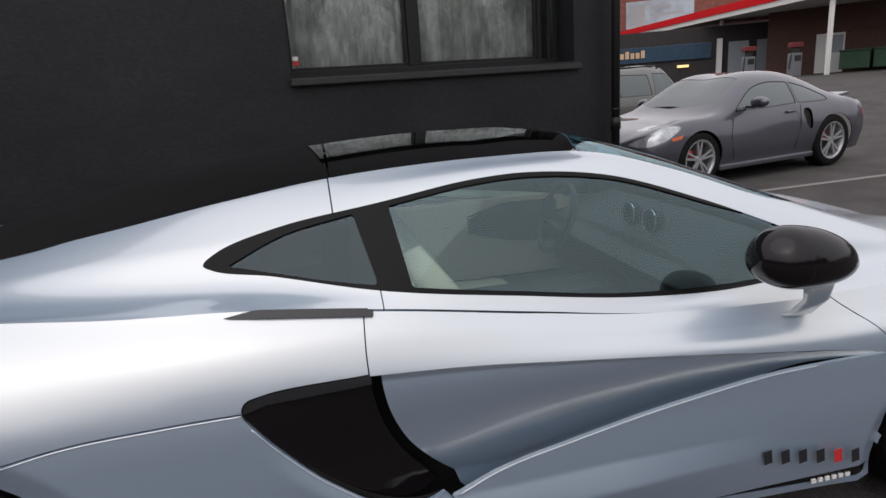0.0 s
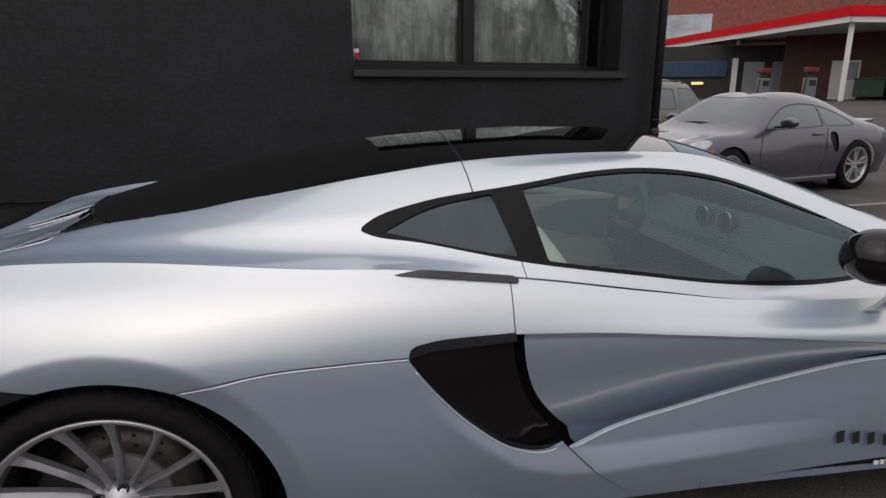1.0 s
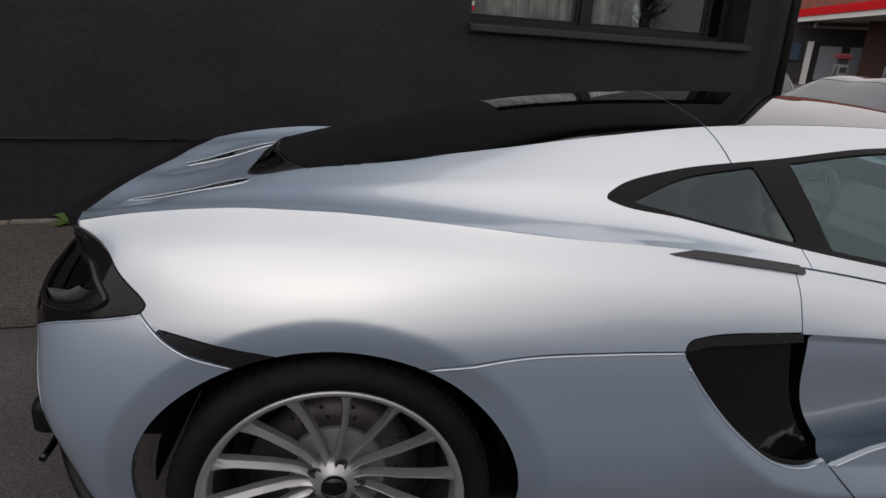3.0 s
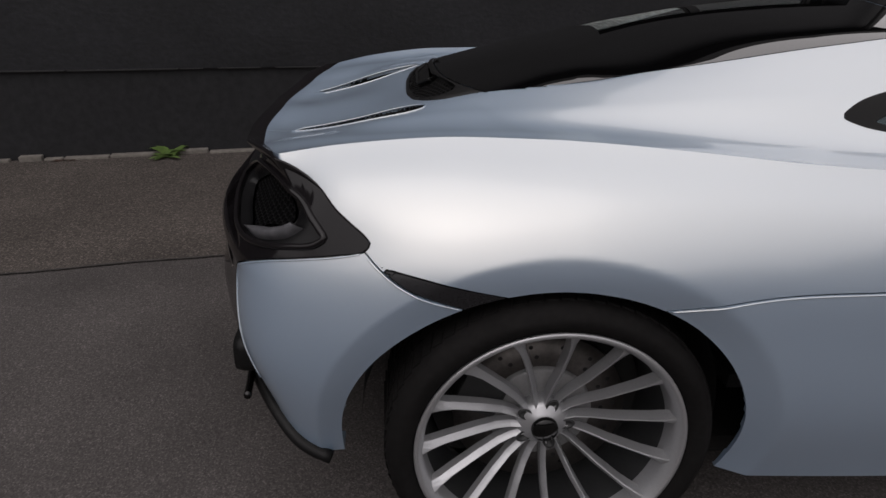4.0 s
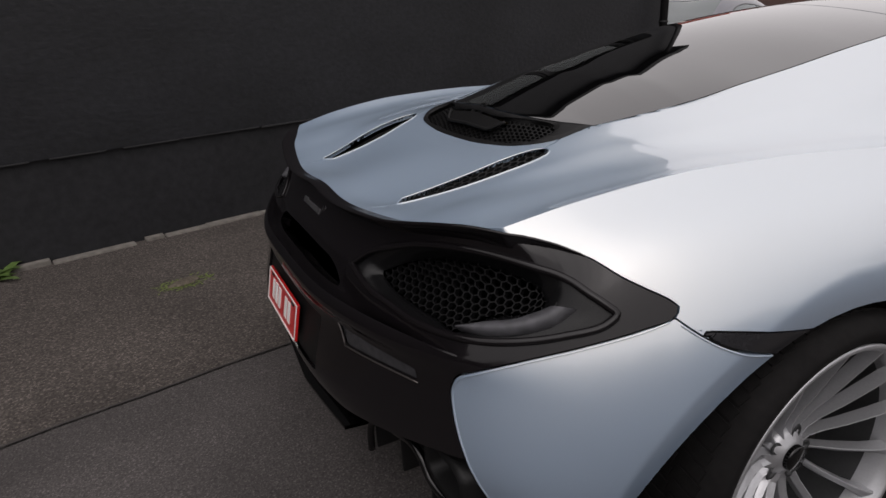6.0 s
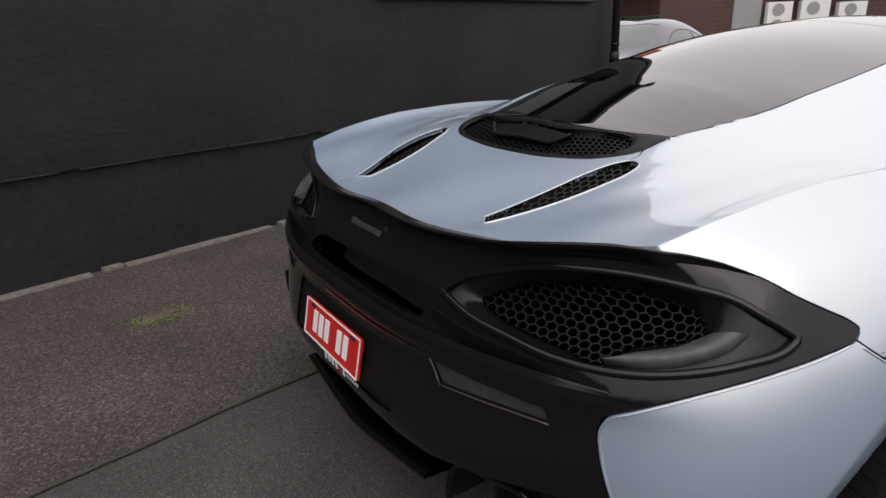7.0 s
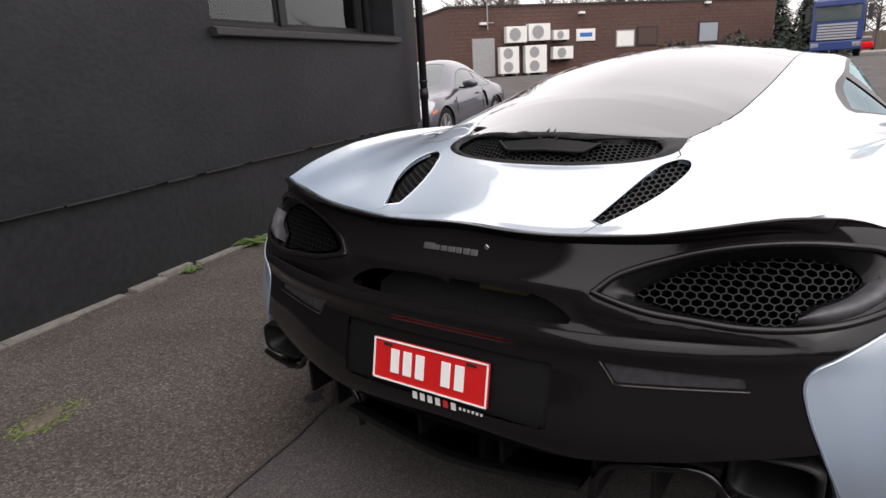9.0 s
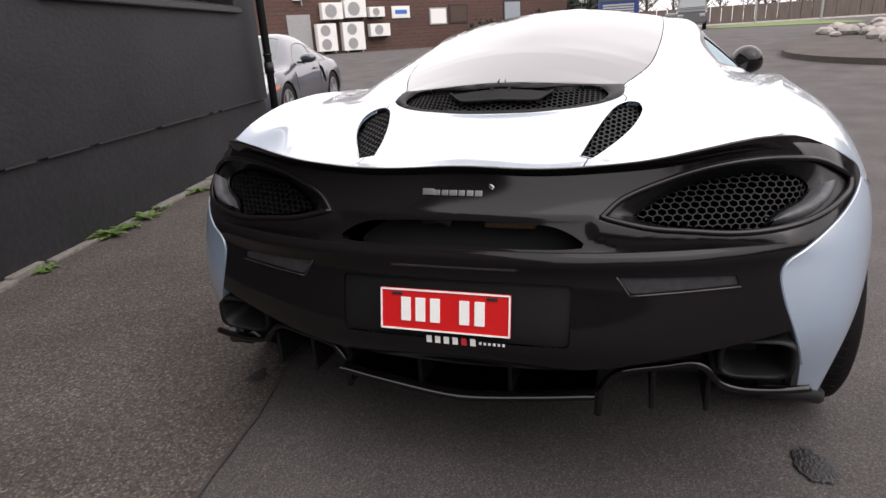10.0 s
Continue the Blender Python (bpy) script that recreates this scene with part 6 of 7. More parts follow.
    part("underfloor", box((marks[0] + 0.25, -0.70, 0.14), (marks[-1] - 0.3, 0.70, 0.45)), INNER, root)
    extra(root)
    return root


M911 = [-0.76, -0.68, -0.52, -0.2, 0.25, 0.85, 1.35, 1.75, 2.10, 2.6, 3.0, 3.28]
L911 = [
    [(-0.70, 0.70, 0.25), (-0.65, 0.80, 0.22), (-0.52, 0.85, 0.20), (-0.2, 0.86, 0.19), (0.25, 0.84, 0.18), (0.85, 0.82, 0.17), (1.35, 0.82, 0.17), (1.75, 0.82, 0.17), (2.10, 0.83, 0.18), (2.6, 0.82, 0.18), (2.95, 0.72, 0.19), (3.12, 0.50, 0.21)],
    [(-0.75, 0.72, 0.50), (-0.67, 0.85, 0.50), (-0.52, 0.91, 0.52), (-0.2, 0.925, 0.52), (0.25, 0.90, 0.50), (0.85, 0.86, 0.48), (1.35, 0.86, 0.48), (1.75, 0.865, 0.48), (2.10, 0.88, 0.50), (2.6, 0.87, 0.50), (3.0, 0.76, 0.46), (3.20, 0.48, 0.42)],
    [(-0.76, 0.66, 0.68), (-0.68, 0.78, 0.76), (-0.52, 0.84, 0.80), (-0.2, 0.86, 0.82), (0.25, 0.84, 0.80), (0.85, 0.82, 0.79), (1.35, 0.81, 0.78), (1.75, 0.81, 0.775), (2.10, 0.82, 0.78), (2.6, 0.80, 0.765), (3.0, 0.69, 0.655), (3.22, 0.42, 0.53)],
    [(-0.75, 0.45, 0.74), (-0.68, 0.55, 0.80), (-0.52, 0.58, 0.86), (-0.2, 0.58, 0.97), (0.25, 0.58, 1.11), (0.85, 0.575, 1.19), (1.35, 0.60, 1.15), (1.75, 0.66, 0.98), (2.10, 0.64, 0.83), (2.6, 0.52, 0.755), (3.0, 0.42, 0.675), (3.25, 0.28, 0.55)],
    [(-0.76, 0, 0.74), (-0.69, 0, 0.80), (-0.52, 0, 0.87), (-0.2, 0, 1.02), (0.25, 0, 1.21), (0.85, 0, 1.28), (1.35, 0, 1.235), (1.75, 0, 1.05), (2.10, 0, 0.86), (2.6, 0, 0.765), (3.0, 0, 0.68), (3.28, 0, 0.55)],
]
W911 = [("side_window", outline([(0.06, 0.885), (0.30, 1.03), (0.60, 1.12), (0.60, 1.12), (0.62, 0.87), (0.62, 0.87), (0.30, 0.865)]), CARGLASS, 0.004),
        ("door_window", outline([(0.66, 0.87), (0.66, 0.87), (0.64, 1.125), (0.64, 1.125), (1.0, 1.14), (1.30, 1.09), (1.60, 0.93), (1.72, 0.84), (1.72, 0.84), (1.2, 0.85)]), CARGLASS, 0.004),
        ("side_inlet", outline([(0.43, 0.775), (0.53, 0.785), (0.56, 0.74), (0.53, 0.63), (0.46, 0.53), (0.42, 0.53), (0.41, 0.65)]), INNER, 0.03),
        ("headlamp", outline([(2.64, 0.728), (2.74, 0.750), (2.88, 0.715), (3.02, 0.650), (3.15, 0.555), (3.08, 0.530), (2.95, 0.560), (2.78, 0.630)]), LAMPGLASS, 0.0),
        ("turn_lamp", outline([(2.61, 0.640), (2.61, 0.640), (2.78, 0.615), (2.78, 0.615), (2.78, 0.580), (2.78, 0.580), (2.64, 0.600), (2.64, 0.600)]), ORANGE, 0.0),
        ("tail_lamp", outline([(-0.85, 0.73), (-0.60, 0.72), (-0.60, 0.62), (-0.85, 0.61)]), REDX, 0.0)]
S911 = [("windscreen", outline([(1.40, -0.3), (1.40, -0.3), (1.38, 0.50), (1.38, 0.50), (1.88, 0.60), (1.88, 0.60), (2.01, 0.3), (2.04, -0.3), (2.04, -0.3)]), CARGLASS),
        ("rear_window", outline([(-0.35, -0.3), (-0.35, -0.3), (-0.30, 0.42), (-0.30, 0.42), (0.28, 0.48), (0.28, 0.48), (0.32, -0.3), (0.32, -0.3)]), CARGLASS)]


def extra911(root):
    for k in (-1, 1):
        bm = bmesh.new()
        bmesh.ops.create_uvsphere(bm, u_segments=20, v_segments=12, radius=1)
        bmesh.ops.transform(bm, matrix=pose(1.52, k * 0.95, 0.93) @ Matrix.Diagonal((0.07, 0.12, 0.065, 1)), verts=bm.verts)
        part("door_mirror", bm, GREYPAINT, root, smooth=True)
        part("mirror_foot", box((1.50, min(k * 0.78, k * 0.9), 0.86), (1.56, max(k * 0.78, k * 0.9), 0.89), 0.01), DARKTRIM, root)
        part("door_handle", box((0.72, k * 0.845 - 0.015, 0.755), (0.88, k * 0.845 + 0.015, 0.78), 0.01), GREYPAINT, root)
        part("side_skirt", box((0.35, k * 0.855 - 0.02, 0.165), (2.05, k * 0.855 + 0.02, 0.235), 0.02), GREYPAINT, root)
        part("wing_foot", box((-0.62, k * 0.35 - 0.02, 0.78), (-0.52, k * 0.35 + 0.02, 0.89), 0.01), GREYPAINT, root)
        part("front_inlet", box((3.02, min(k * 0.25, k * 0.55), 0.27), (3.16, max(k * 0.25, k * 0.55), 0.36), 0.02), INNER, root)
        part("door_shut_line", tube([(0.66, k * 0.862, 0.84), (0.62, k * 0.872, 0.6), (0.70, k * 0.86, 0.30)], 0.004, 6), INNER, root)
        part("door_shut_line", tube([(1.80, k * 0.825, 0.76), (1.86, k * 0.868, 0.55), (1.80, k * 0.86, 0.28)], 0.004, 6), INNER, root)
    part("rear_wing", box((-0.16, -0.58, -0.018), (0.14, 0.58, 0.018), 0.016, pose(-0.60, 0, 0.890, 0, 6, 0)), GREYPAINT, root)
    part("wiper", tube([(1.93, 0.45, 0.895), (2.0, 0.0, 0.915), (1.97, -0.35, 0.905)], 0.008, 6), DARKTRIM, root)
    part("cabin_tub", box((0.0, -0.62, 0.40), (1.8, 0.62, 0.80), 0.05), DARKTRIM, root)


COUPE_M = Matrix.Translation((7.70, 5.66, 0)) @ Matrix.Rotation(radians(193.2), 4, "Z") @ Matrix.Scale(1.03, 4)
parked("parked_sports_car", "graphite grey two-door sports car with silver ten-spoke wheels", COUPE_M, L911, M911, GREYPAINT, (W911, 0.40), S911,
       ((0, 0.335, 0.358), (2.35, 0.325, 0.345)), ((0, 0.888, 0.335, 0.335, 0.24), (2.35, 0.852, 0.325, 0.325, 0.235)), extra911)

MWAG = [-1.0, -0.85, -0.5, 0.3, 1.0, 1.6, 1.95, 2.35, 2.7, 3.1, 3.4]
LWAG = [
    [(-0.95, 0.70, 0.28), (-0.85, 0.80, 0.24), (-0.5, 0.83, 0.22), (0.3, 0.84, 0.2), (1.0, 0.84, 0.2), (1.6, 0.84, 0.2), (1.95, 0.84, 0.2), (2.35, 0.84, 0.2), (2.7, 0.83, 0.2), (3.1, 0.78, 0.22), (3.3, 0.6, 0.25)],
    [(-1.0, 0.72, 0.60), (-0.88, 0.84, 0.60), (-0.5, 0.87, 0.60), (0.3, 0.88, 0.60), (1.0, 0.88, 0.60), (1.6, 0.88, 0.60), (1.95, 0.88, 0.60), (2.35, 0.88, 0.58), (2.7, 0.86, 0.56), (3.1, 0.80, 0.5), (3.38, 0.6, 0.48)],
    [(-0.98, 0.72, 0.90), (-0.88, 0.82, 0.92), (-0.5, 0.85, 0.93), (0.3, 0.85, 0.93), (1.0, 0.85, 0.93), (1.6, 0.85, 0.92), (1.95, 0.84, 0.90), (2.35, 0.83, 0.86), (2.7, 0.80, 0.82), (3.1, 0.72, 0.74), (3.38, 0.55, 0.62)],
    [(-0.88, 0.55, 1.10), (-0.70, 0.62, 1.32), (-0.45, 0.64, 1.41), (0.3, 0.65, 1.43), (1.0, 0.65, 1.41), (1.5, 0.68, 1.25), (1.9, 0.70, 1.02), (2.35, 0.62, 0.92), (2.7, 0.58, 0.87), (3.1, 0.5, 0.80), (3.38, 0.4, 0.66)],
    [(-0.90, 0, 1.10), (-0.72, 0, 1.36), (-0.45, 0, 1.46), (0.3, 0, 1.48), (1.0, 0, 1.46), (1.5, 0, 1.30), (1.9, 0, 1.05), (2.35, 0, 0.95), (2.7, 0, 0.90), (3.1, 0, 0.82), (3.40, 0, 0.66)],
]
WWAG = [("side_window", outline([(a, 0.96), (a, 0.96), (a + (0.16 if a < -0.5 else 0.03), 1.34), (a + (0.16 if a < -0.5 else 0.03), 1.34), (c, 1.36 if b < 1.5 else 1.30), (c, 1.36 if b < 1.5 else 1.30), (b, 0.96), (b, 0.96)]), CARGLASS, 0.004)
        for a, b, c in ((-0.78, -0.22, -0.26), (-0.14, 0.62, 0.62), (0.70, 1.72, 1.22))]
SWAG = [("windscreen", outline([(1.15, -0.3), (1.15, -0.3), (1.15, 0.58), (1.15, 0.58), (1.85, 0.66), (1.85, 0.66), (1.92, -0.3), (1.92, -0.3)]), CARGLASS)]


def extrawag(root):
    for k in (-1, 1):
        part("roof_bar", tube([(-0.55, k * 0.57, 1.44), (-0.45, k * 0.57, 1.50), (0.9, k * 0.57, 1.50), (1.0, k * 0.57, 1.45)], 0.016, 8), DARKTRIM, root, smooth=True)
        for x0 in (-0.05, 0.85):
            part("door_handle", box((x0, k * 0.875 - 0.02, 0.80), (x0 + 0.18, k * 0.875 + 0.02, 0.83), 0.01), WAGONPAINT, root)


WAGON_M = Matrix.Translation((7.46, 9.95, 0.0)) @ Matrix.Rotation(radians(192), 4, "Z") @ Matrix.Scale(1.03, 4)
parked("parked_estate_car", "grey-green estate car with dark roof bars", WAGON_M, LWAG, MWAG, WAGONPAINT, (WWAG, 0.45), SWAG,
       ((0, 0.32, 0.36), (2.6, 0.32, 0.36)), ((0, 0.86, 0.31, 0.31, 0.21), (2.6, 0.86, 0.31, 0.31, 0.21)), extrawag)


# ---------------------------------------------------------------- brick building with cooling units
def facade(p, q):
    """Axes on a far wall: u along it from p to q, v out of it towards the yard, z up."""
    d = (Vector((*q, 0)) - Vector((*p, 0))).normalized()
    m = Matrix(((d.x, d.y, 0, p[0]), (d.y, -d.x, 0, p[1]), (0, 0, 1, LIFT), (0, 0, 0, 1)))
    return m


PA, PB = (25.4, 17.95), (42.1, 4.6)
FA = facade(PA, PB)


def on(ob_or_bm, m):
    bmesh.ops.transform(ob_or_bm, matrix=m, verts=ob_or_bm.verts)
    bmesh.ops.recalc_face_normals(ob_or_bm, faces=ob_or_bm.faces)
    return ob_or_bm


LONG = (Vector(PB) - Vector(PA)).length
brick_house = thing("brick_building", "low flat-roofed brown brick building with wall units", "building")
bm = on(box((0.6, -9, -0.1), (LONG, 0, 3.52)), FA)
part("wall", bm, BRICK, brick_house)
part("roof_edge", on(box((0.55, -9.05, 3.52), (LONG + 0.05, 0.05, 3.62)), FA), DARKBRICK, brick_house)
rows_ = bmesh.new()
for k in range(17):
    add_box(rows_, (0.6, 0.0, 0.18 + 0.2 * k), (LONG, 0.006, 0.20 + 0.2 * k))
part("course_joint", on(rows_, FA), DARKBRICK, brick_house)


def aim(az, el, eye=(-1.856, -0.759, 1.171)):
    """Where a sight line from the yard meets that wall: along it and up."""
    d = Vector((math.cos(radians(az)), math.sin(radians(az)), math.tan(radians(el))))
    a = FA.inverted() @ Vector(eye)
    b = FA.inverted().to_3x3() @ d
    t = -a.y / b.y
    return a.x + t * b.x, a.z + t * b.z


def unit(a1, a0, e1, e0, fans):
    (ua, za), (ub, zb) = aim(a1, e1), aim(a0, e0)
    root = thing("cooling_unit", "white wall-mounted cooling unit with round fan" if fans == 1 else "tall white cooling unit with two round fans", "cooling unit", "cooling units")
    zb = max(zb, 0.08)
    part("case", on(box((ua, 0.08, zb), (ub, 0.45, za), 0.02), FA), WPAINT, root)
    n = abs(fans)
    w, h = ub - ua, (za - zb) / n
    for k in range(n):
        r = 0.40 * min(w * 0.8, h)
        bm = lathe([(r, 0.0), (r, 0.012), (r * 0.92, 0.014), (r * 0.9, 0.004)], 28)
        bmesh.ops.translate(bm, vec=(ua + w * 0.42, 0.452, zb + h * (k + 0.5)), verts=bm.verts)
        part("fan_ring", on(bm, FA), GREYM, root)
        bm = lathe([(0.0, 0.0), (r * 0.88, 0.0)], 28)
        bmesh.ops.translate(bm, vec=(ua + w * 0.42, 0.455, zb + h * (k + 0.5)), verts=bm.verts)
        part("fan", on(bm, FA), GREYM, root)
    for u in (ua + 0.15 * w, ub - 0.15 * w):
        part("bracket", on(box((u - 0.025, 0.0, zb - 0.10), (u + 0.025, 0.45, zb - 0.004)), FA), GREYM if fans == 2 else DARKTRIM, root)
    return root


unit(28.65, 26.89, 3.32, 1.94, 1)
unit(26.72, 24.87, 3.43, 2.00, 1)
unit(24.58, 23.27, 2.78, 1.95, 1)
unit(24.63, 22.92, 1.42, 0.37, 1)
unit(29.25, 27.60, 1.65, -0.62, 2)
unit(27.05, 25.19, 1.66, -0.65, 2)


def flatpiece(name, label, category, a1, a0, e1, e0, mat, frame_mat, depth=0.05, inner=None):
    (ua, za), (ub, zb) = aim(a1, e1), aim(a0, e0)
    root = thing(name, label, category)
    zb = max(zb, 0.0)
    part("frame", on(box((ua, 0.0, zb), (ub, depth, za), 0.01), FA), frame_mat, root)
    e = 0.06 if inner is None else inner
    part("panel", on(box((ua + e, depth - 0.01, zb + e), (ub - e, depth + 0.012, za - e)), FA), mat, root)
    return root, ua, ub, za, zb


flatpiece("wall_door", "pale grey steel door in the brick wall", "door", 31.47, 29.48, 2.50, -0.80, GREYM, GREYM, 0.06, 0.03)
sign, ua, ub, za, zb = flatpiece("wall_sign", "white sign with a blue field on the brick wall", "sign", 22.35, 20.77, 2.77, 1.74, WPAINT, WPAINT, 0.05, 0.05)
part("blue_field", on(box((ua + 0.2, 0.062, zb + 0.22), (ub - 0.2, 0.070, za - 0.2)), FA), BLUELABEL, sign)
flatpiece("shuttered_window", "white boarded window in the brick wall", "window", 19.04, 17.52, 2.46, 1.03, WPAINT, GREYM, 0.06, 0.07)
flatpiece("brown_window", "dark brown shuttered window in the brick wall", "window", 17.29, 15.65, 2.65, 1.04, BROWNW, DARKBRICK, 0.05, 0.1)
flatpiece("far_window", "dark framed glazed window in the brick wall", "window", 12.51, 10.96, 2.69, 0.96, FARGLASS, DARKBRICK, 0.05, 0.1)
for a, e in ((21.98, 4.07), (30.47, 3.71), (11.96, 4.06)):
    u, zz = aim(a, e)
    tagged(part("wall_lamp", on(box((u - 0.18, 0.0, zz - 0.06), (u + 0.18, 0.2, zz + 0.06), 0.02), FA), WPAINT), "small white wall lamp on the brick", "lamp", "wall lamps")
u, _ = aim(30.07, 2)
mast = thing("aerial_mast", "thin grey aerial mast on the brick wall", "mast")
part("pole", on(tube([(u, 0.1, 2.4), (u, 0.1, 5.4)], 0.035, 8), FA), GREYM, mast)
part("arm", on(tube([(u - 0.3, 0.1, 2.75), (u + 0.35, 0.1, 2.75)], 0.025, 6), FA), GREYM, mast)
part("dish", on(box((u - 0.25, 0.05, 4.2), (u + 0.25, 0.12, 5.0), 0.1), FA), WPAINT, mast)

# second brick wing with a white door and green bins, beyond the forecourt
FB = facade((36.6, 39.6), (44.5, 29.0))
wing = thing("brick_wing", "brown brick wing with a white door", "building")
part("wall", on(box((-1, -8, -0.1), (24, 0, 5.0)), FB), BRICK, wing)
part("door", on(box((2.3, 0, 0), (4.1, 0.08, 2.75), 0.02), FB), WPAINT, wing)
part("door_pane", on(box((3.0, 0.08, 1.4), (4.0, 0.10, 2.6), 0.02), FB), FARGLASS, wing)
for k in range(3):
    root = thing("waste_container", "green wheeled waste container by the brick wall", "container", "waste containers")
    part("tub", on(box((4.1 + 2.0 * k, 0.5, 0.2), (5.9 + 2.0 * k, 1.7, 1.35), 0.06), FB), GREENBIN, root)
    part("lid", on(box((4.05 + 2.0 * k, 0.45, 1.352), (5.95 + 2.0 * k, 1.75, 1.50), 0.06), FB), GREENBIN, root)

# ---------------------------------------------------------------- filling station
PUMPGREY = material("pump_grey", (0.17, 0.18, 0.19), 0.5)
DULLRED = material("dull_red", (0.16, 0.022, 0.025), 0.5)
BOARDWHITE = material("weathered_board", (0.30, 0.33, 0.37), 0.6, vary=0.3, scale=0.8)
station = thing("canopy", "filling station canopy with red and white edge on white posts", "canopy", m=pose(0, 0, LIFT))
for nm, lo, hi, mat in (("deck", (31.7, 30.2, 4.65), (43.5, 66, 4.95), WPAINT), ("white_edge", (31.55, 30.0, 4.55), (31.7, 66, 4.90), WPAINT), ("red_edge", (31.45, 29.9, 4.902), (31.7, 66, 5.45), RED),
                        ("white_edge", (31.55, 30.0, 4.55), (37.6, 30.2, 4.90), WPAINT), ("red_edge", (31.45, 29.85, 4.902), (37.6, 30.2, 5.45), RED)):
    bm = box(lo, hi, 0.0)
    bmesh.ops.transform(bm, matrix=Matrix.Translation((31.5, 30, 0)) @ Matrix.Rotation(radians(-6.0), 4, "Z") @ Matrix.Translation((-31.5, -30, 0)), verts=bm.verts)
    part(nm, bm, mat, station)
for x0, y0 in ((32.1, 30.4), (34.6, 44.0), (35.5, 57.0)):
    part("post", box((x0 - 0.11, y0 - 0.11, 0), (x0 + 0.11, y0 + 0.11, 4.6), 0.03), WPAINT, station)
for x0, y0 in ((31.7, 32.6), (29.9, 34.6), (36.6, 46.0)):
    root = thing("fuel_pump", "grey fuel pump with a dark red head under the canopy", "fuel pump", "fuel pumps", m=pose(0, 0, LIFT))
    part("body", box((x0 - 0.34, y0 - 0.25, 0.0), (x0 + 0.34, y0 + 0.25, 1.45), 0.05), PUMPGREY, root)
    part("display", box((x0 - 0.24, y0 - 0.262, 0.95), (x0 + 0.24, y0 - 0.252, 1.3)), DARKTRIM, root)
    part("stem", box((x0 - 0.22, y0 - 0.12, 1.452), (x0 + 0.22, y0 + 0.12, 1.78), 0.03), DARKTRIM, root)
    part("head", box((x0 - 0.42, y0 - 0.22, 1.782), (x0 + 0.42, y0 + 0.22, 2.1), 0.06), DULLRED, root)
    part("hose", tube([(x0 - 0.36, y0 - 0.1, 1.4), (x0 - 0.46, y0 - 0.1, 0.7), (x0 - 0.37, y0, 0.5)], 0.04, 6), DARKTRIM, root)
shop = thing("shop", "dark shop front with a blue sign band and warm lamps", "shop")
FS = facade((22.0, 50.0), (46.0, 38.0))
part("wall", on(box((-6, -6, -0.1), (20, 0, 4.2)), FS), DARKBRICK, shop)
part("sign_band", on(box((2.0, 0, 1.75), (13.2, 0.2, 3.0), 0.03), FS), BLUESIGN, shop)
for k in range(7):
    part("sign_bar", on(box((5.2 + 0.42 * k, 0.2, 2.15), (5.5 + 0.42 * k, 0.25, 2.6 if k % 3 else 2.75)), FS), CREAMSIGN, shop)
part("sign_disc", on(lathe([(0.0, 0.24), (0.38, 0.22), (0.40, 0.20)], 20), FS @ Matrix.Translation((4.3, 0, 2.4))), CREAMSIGN, shop)
for u in (7.6, 10.6):
    part("lamp", on(box((u, 0.05, 1.15), (u + 0.9, 0.25, 1.35), 0.04), FS), YELLOWLIT, shop)
for u in (14.5, 16.6, 18.4):
    part("display_window", on(box((u, 0.0, 0.4), (u + 1.5, 0.06, 2.9)), FS), FARGLASS, shop)
part("white_post", on(box((13.6, 0, 0), (14.0, 0.3, 3.2)), FS), WPAINT, shop)
flats = thing("flats", "red brick apartment building with white balcony bands behind the canopy", "building")
FF = facade((22.0, 92.0), (56.0, 76.0))
part("wall", on(box((-10, -10, -0.1), (62, 0, 17.5)), FF), REDBRICK, flats)
for r in range(4):
    part("white_band", on(box((0.3, 0, 3.2 + 2.9 * r), (19, 0.4, 4.1 + 2.9 * r)), FF), WPAINT, flats)
    for c in range(7):
        win = part("window", on(box((0.8 + 2.6 * c, 0.02, 4.3 + 2.9 * r), (2.9 + 2.6 * c, 0.12, 5.8 + 2.9 * r)), FF), WPAINT, flats)
        part("pane", on(box((0.95 + 2.6 * c, 0.1, 4.42 + 2.9 * r), (2.75 + 2.6 * c, 0.15, 5.68 + 2.9 * r)), FF), FARGLASS, win)
board = thing("advert_board", "large pale advertising board above the canopy", "sign board")
FD = facade((35.4, 61.0), (41.1, 57.5))
part("panel", on(box((0, 0, 5.6), (6.7, 0.2, 8.3), 0.05), FD), BOARDWHITE, board)
part("picture", on(box((0.3, 0.2, 5.9), (1.9, 0.22, 8.0)), FD), GREYM, board)
for zz, u in ((7.4, 2.4), (6.7, 2.4)):
    for k in range(5 if zz > 7 else 8):
        part("text_bar", on(box((u + 0.42 * k, 0.2, zz), (u + 0.36 + 0.42 * k, 0.22, zz + 0.3)), FD), GREYM, board)
for u in (1.0, 5.4):
    part("leg", on(box((u, -0.3, 0), (u + 0.3, 0.0, 7)), FD), GREYM, board)


# ---------------------------------------------------------------- lorry, van, trees, verge
lorry = thing("lorry", "blue lorry cab with silver grille and beacon bar", "lorry", m=Matrix.Translation((40.5, 1.25, LIFT)) @ Matrix.Rotation(radians(182), 4, "Z"))
part("cab", box((-2.2, -1.25, 0.9), (0.0, 1.25, 3.15), 0.12), BLUETRUCK, lorry)
part("visor", box((0.0, -1.15, 2.72), (0.25, 1.15, 3.05), 0.06), BLUETRUCK, lorry)
part("windscreen", box((-0.03, -1.08, 1.95), (0.035, 1.08, 2.75), 0.03), CARGLASS, lorry)
for k in range(6):
    part("grille_bar", box((0.0, -0.95, 0.95 + 0.15 * k), (0.07, 0.95, 1.05 + 0.15 * k), 0.015), RIM, lorry)
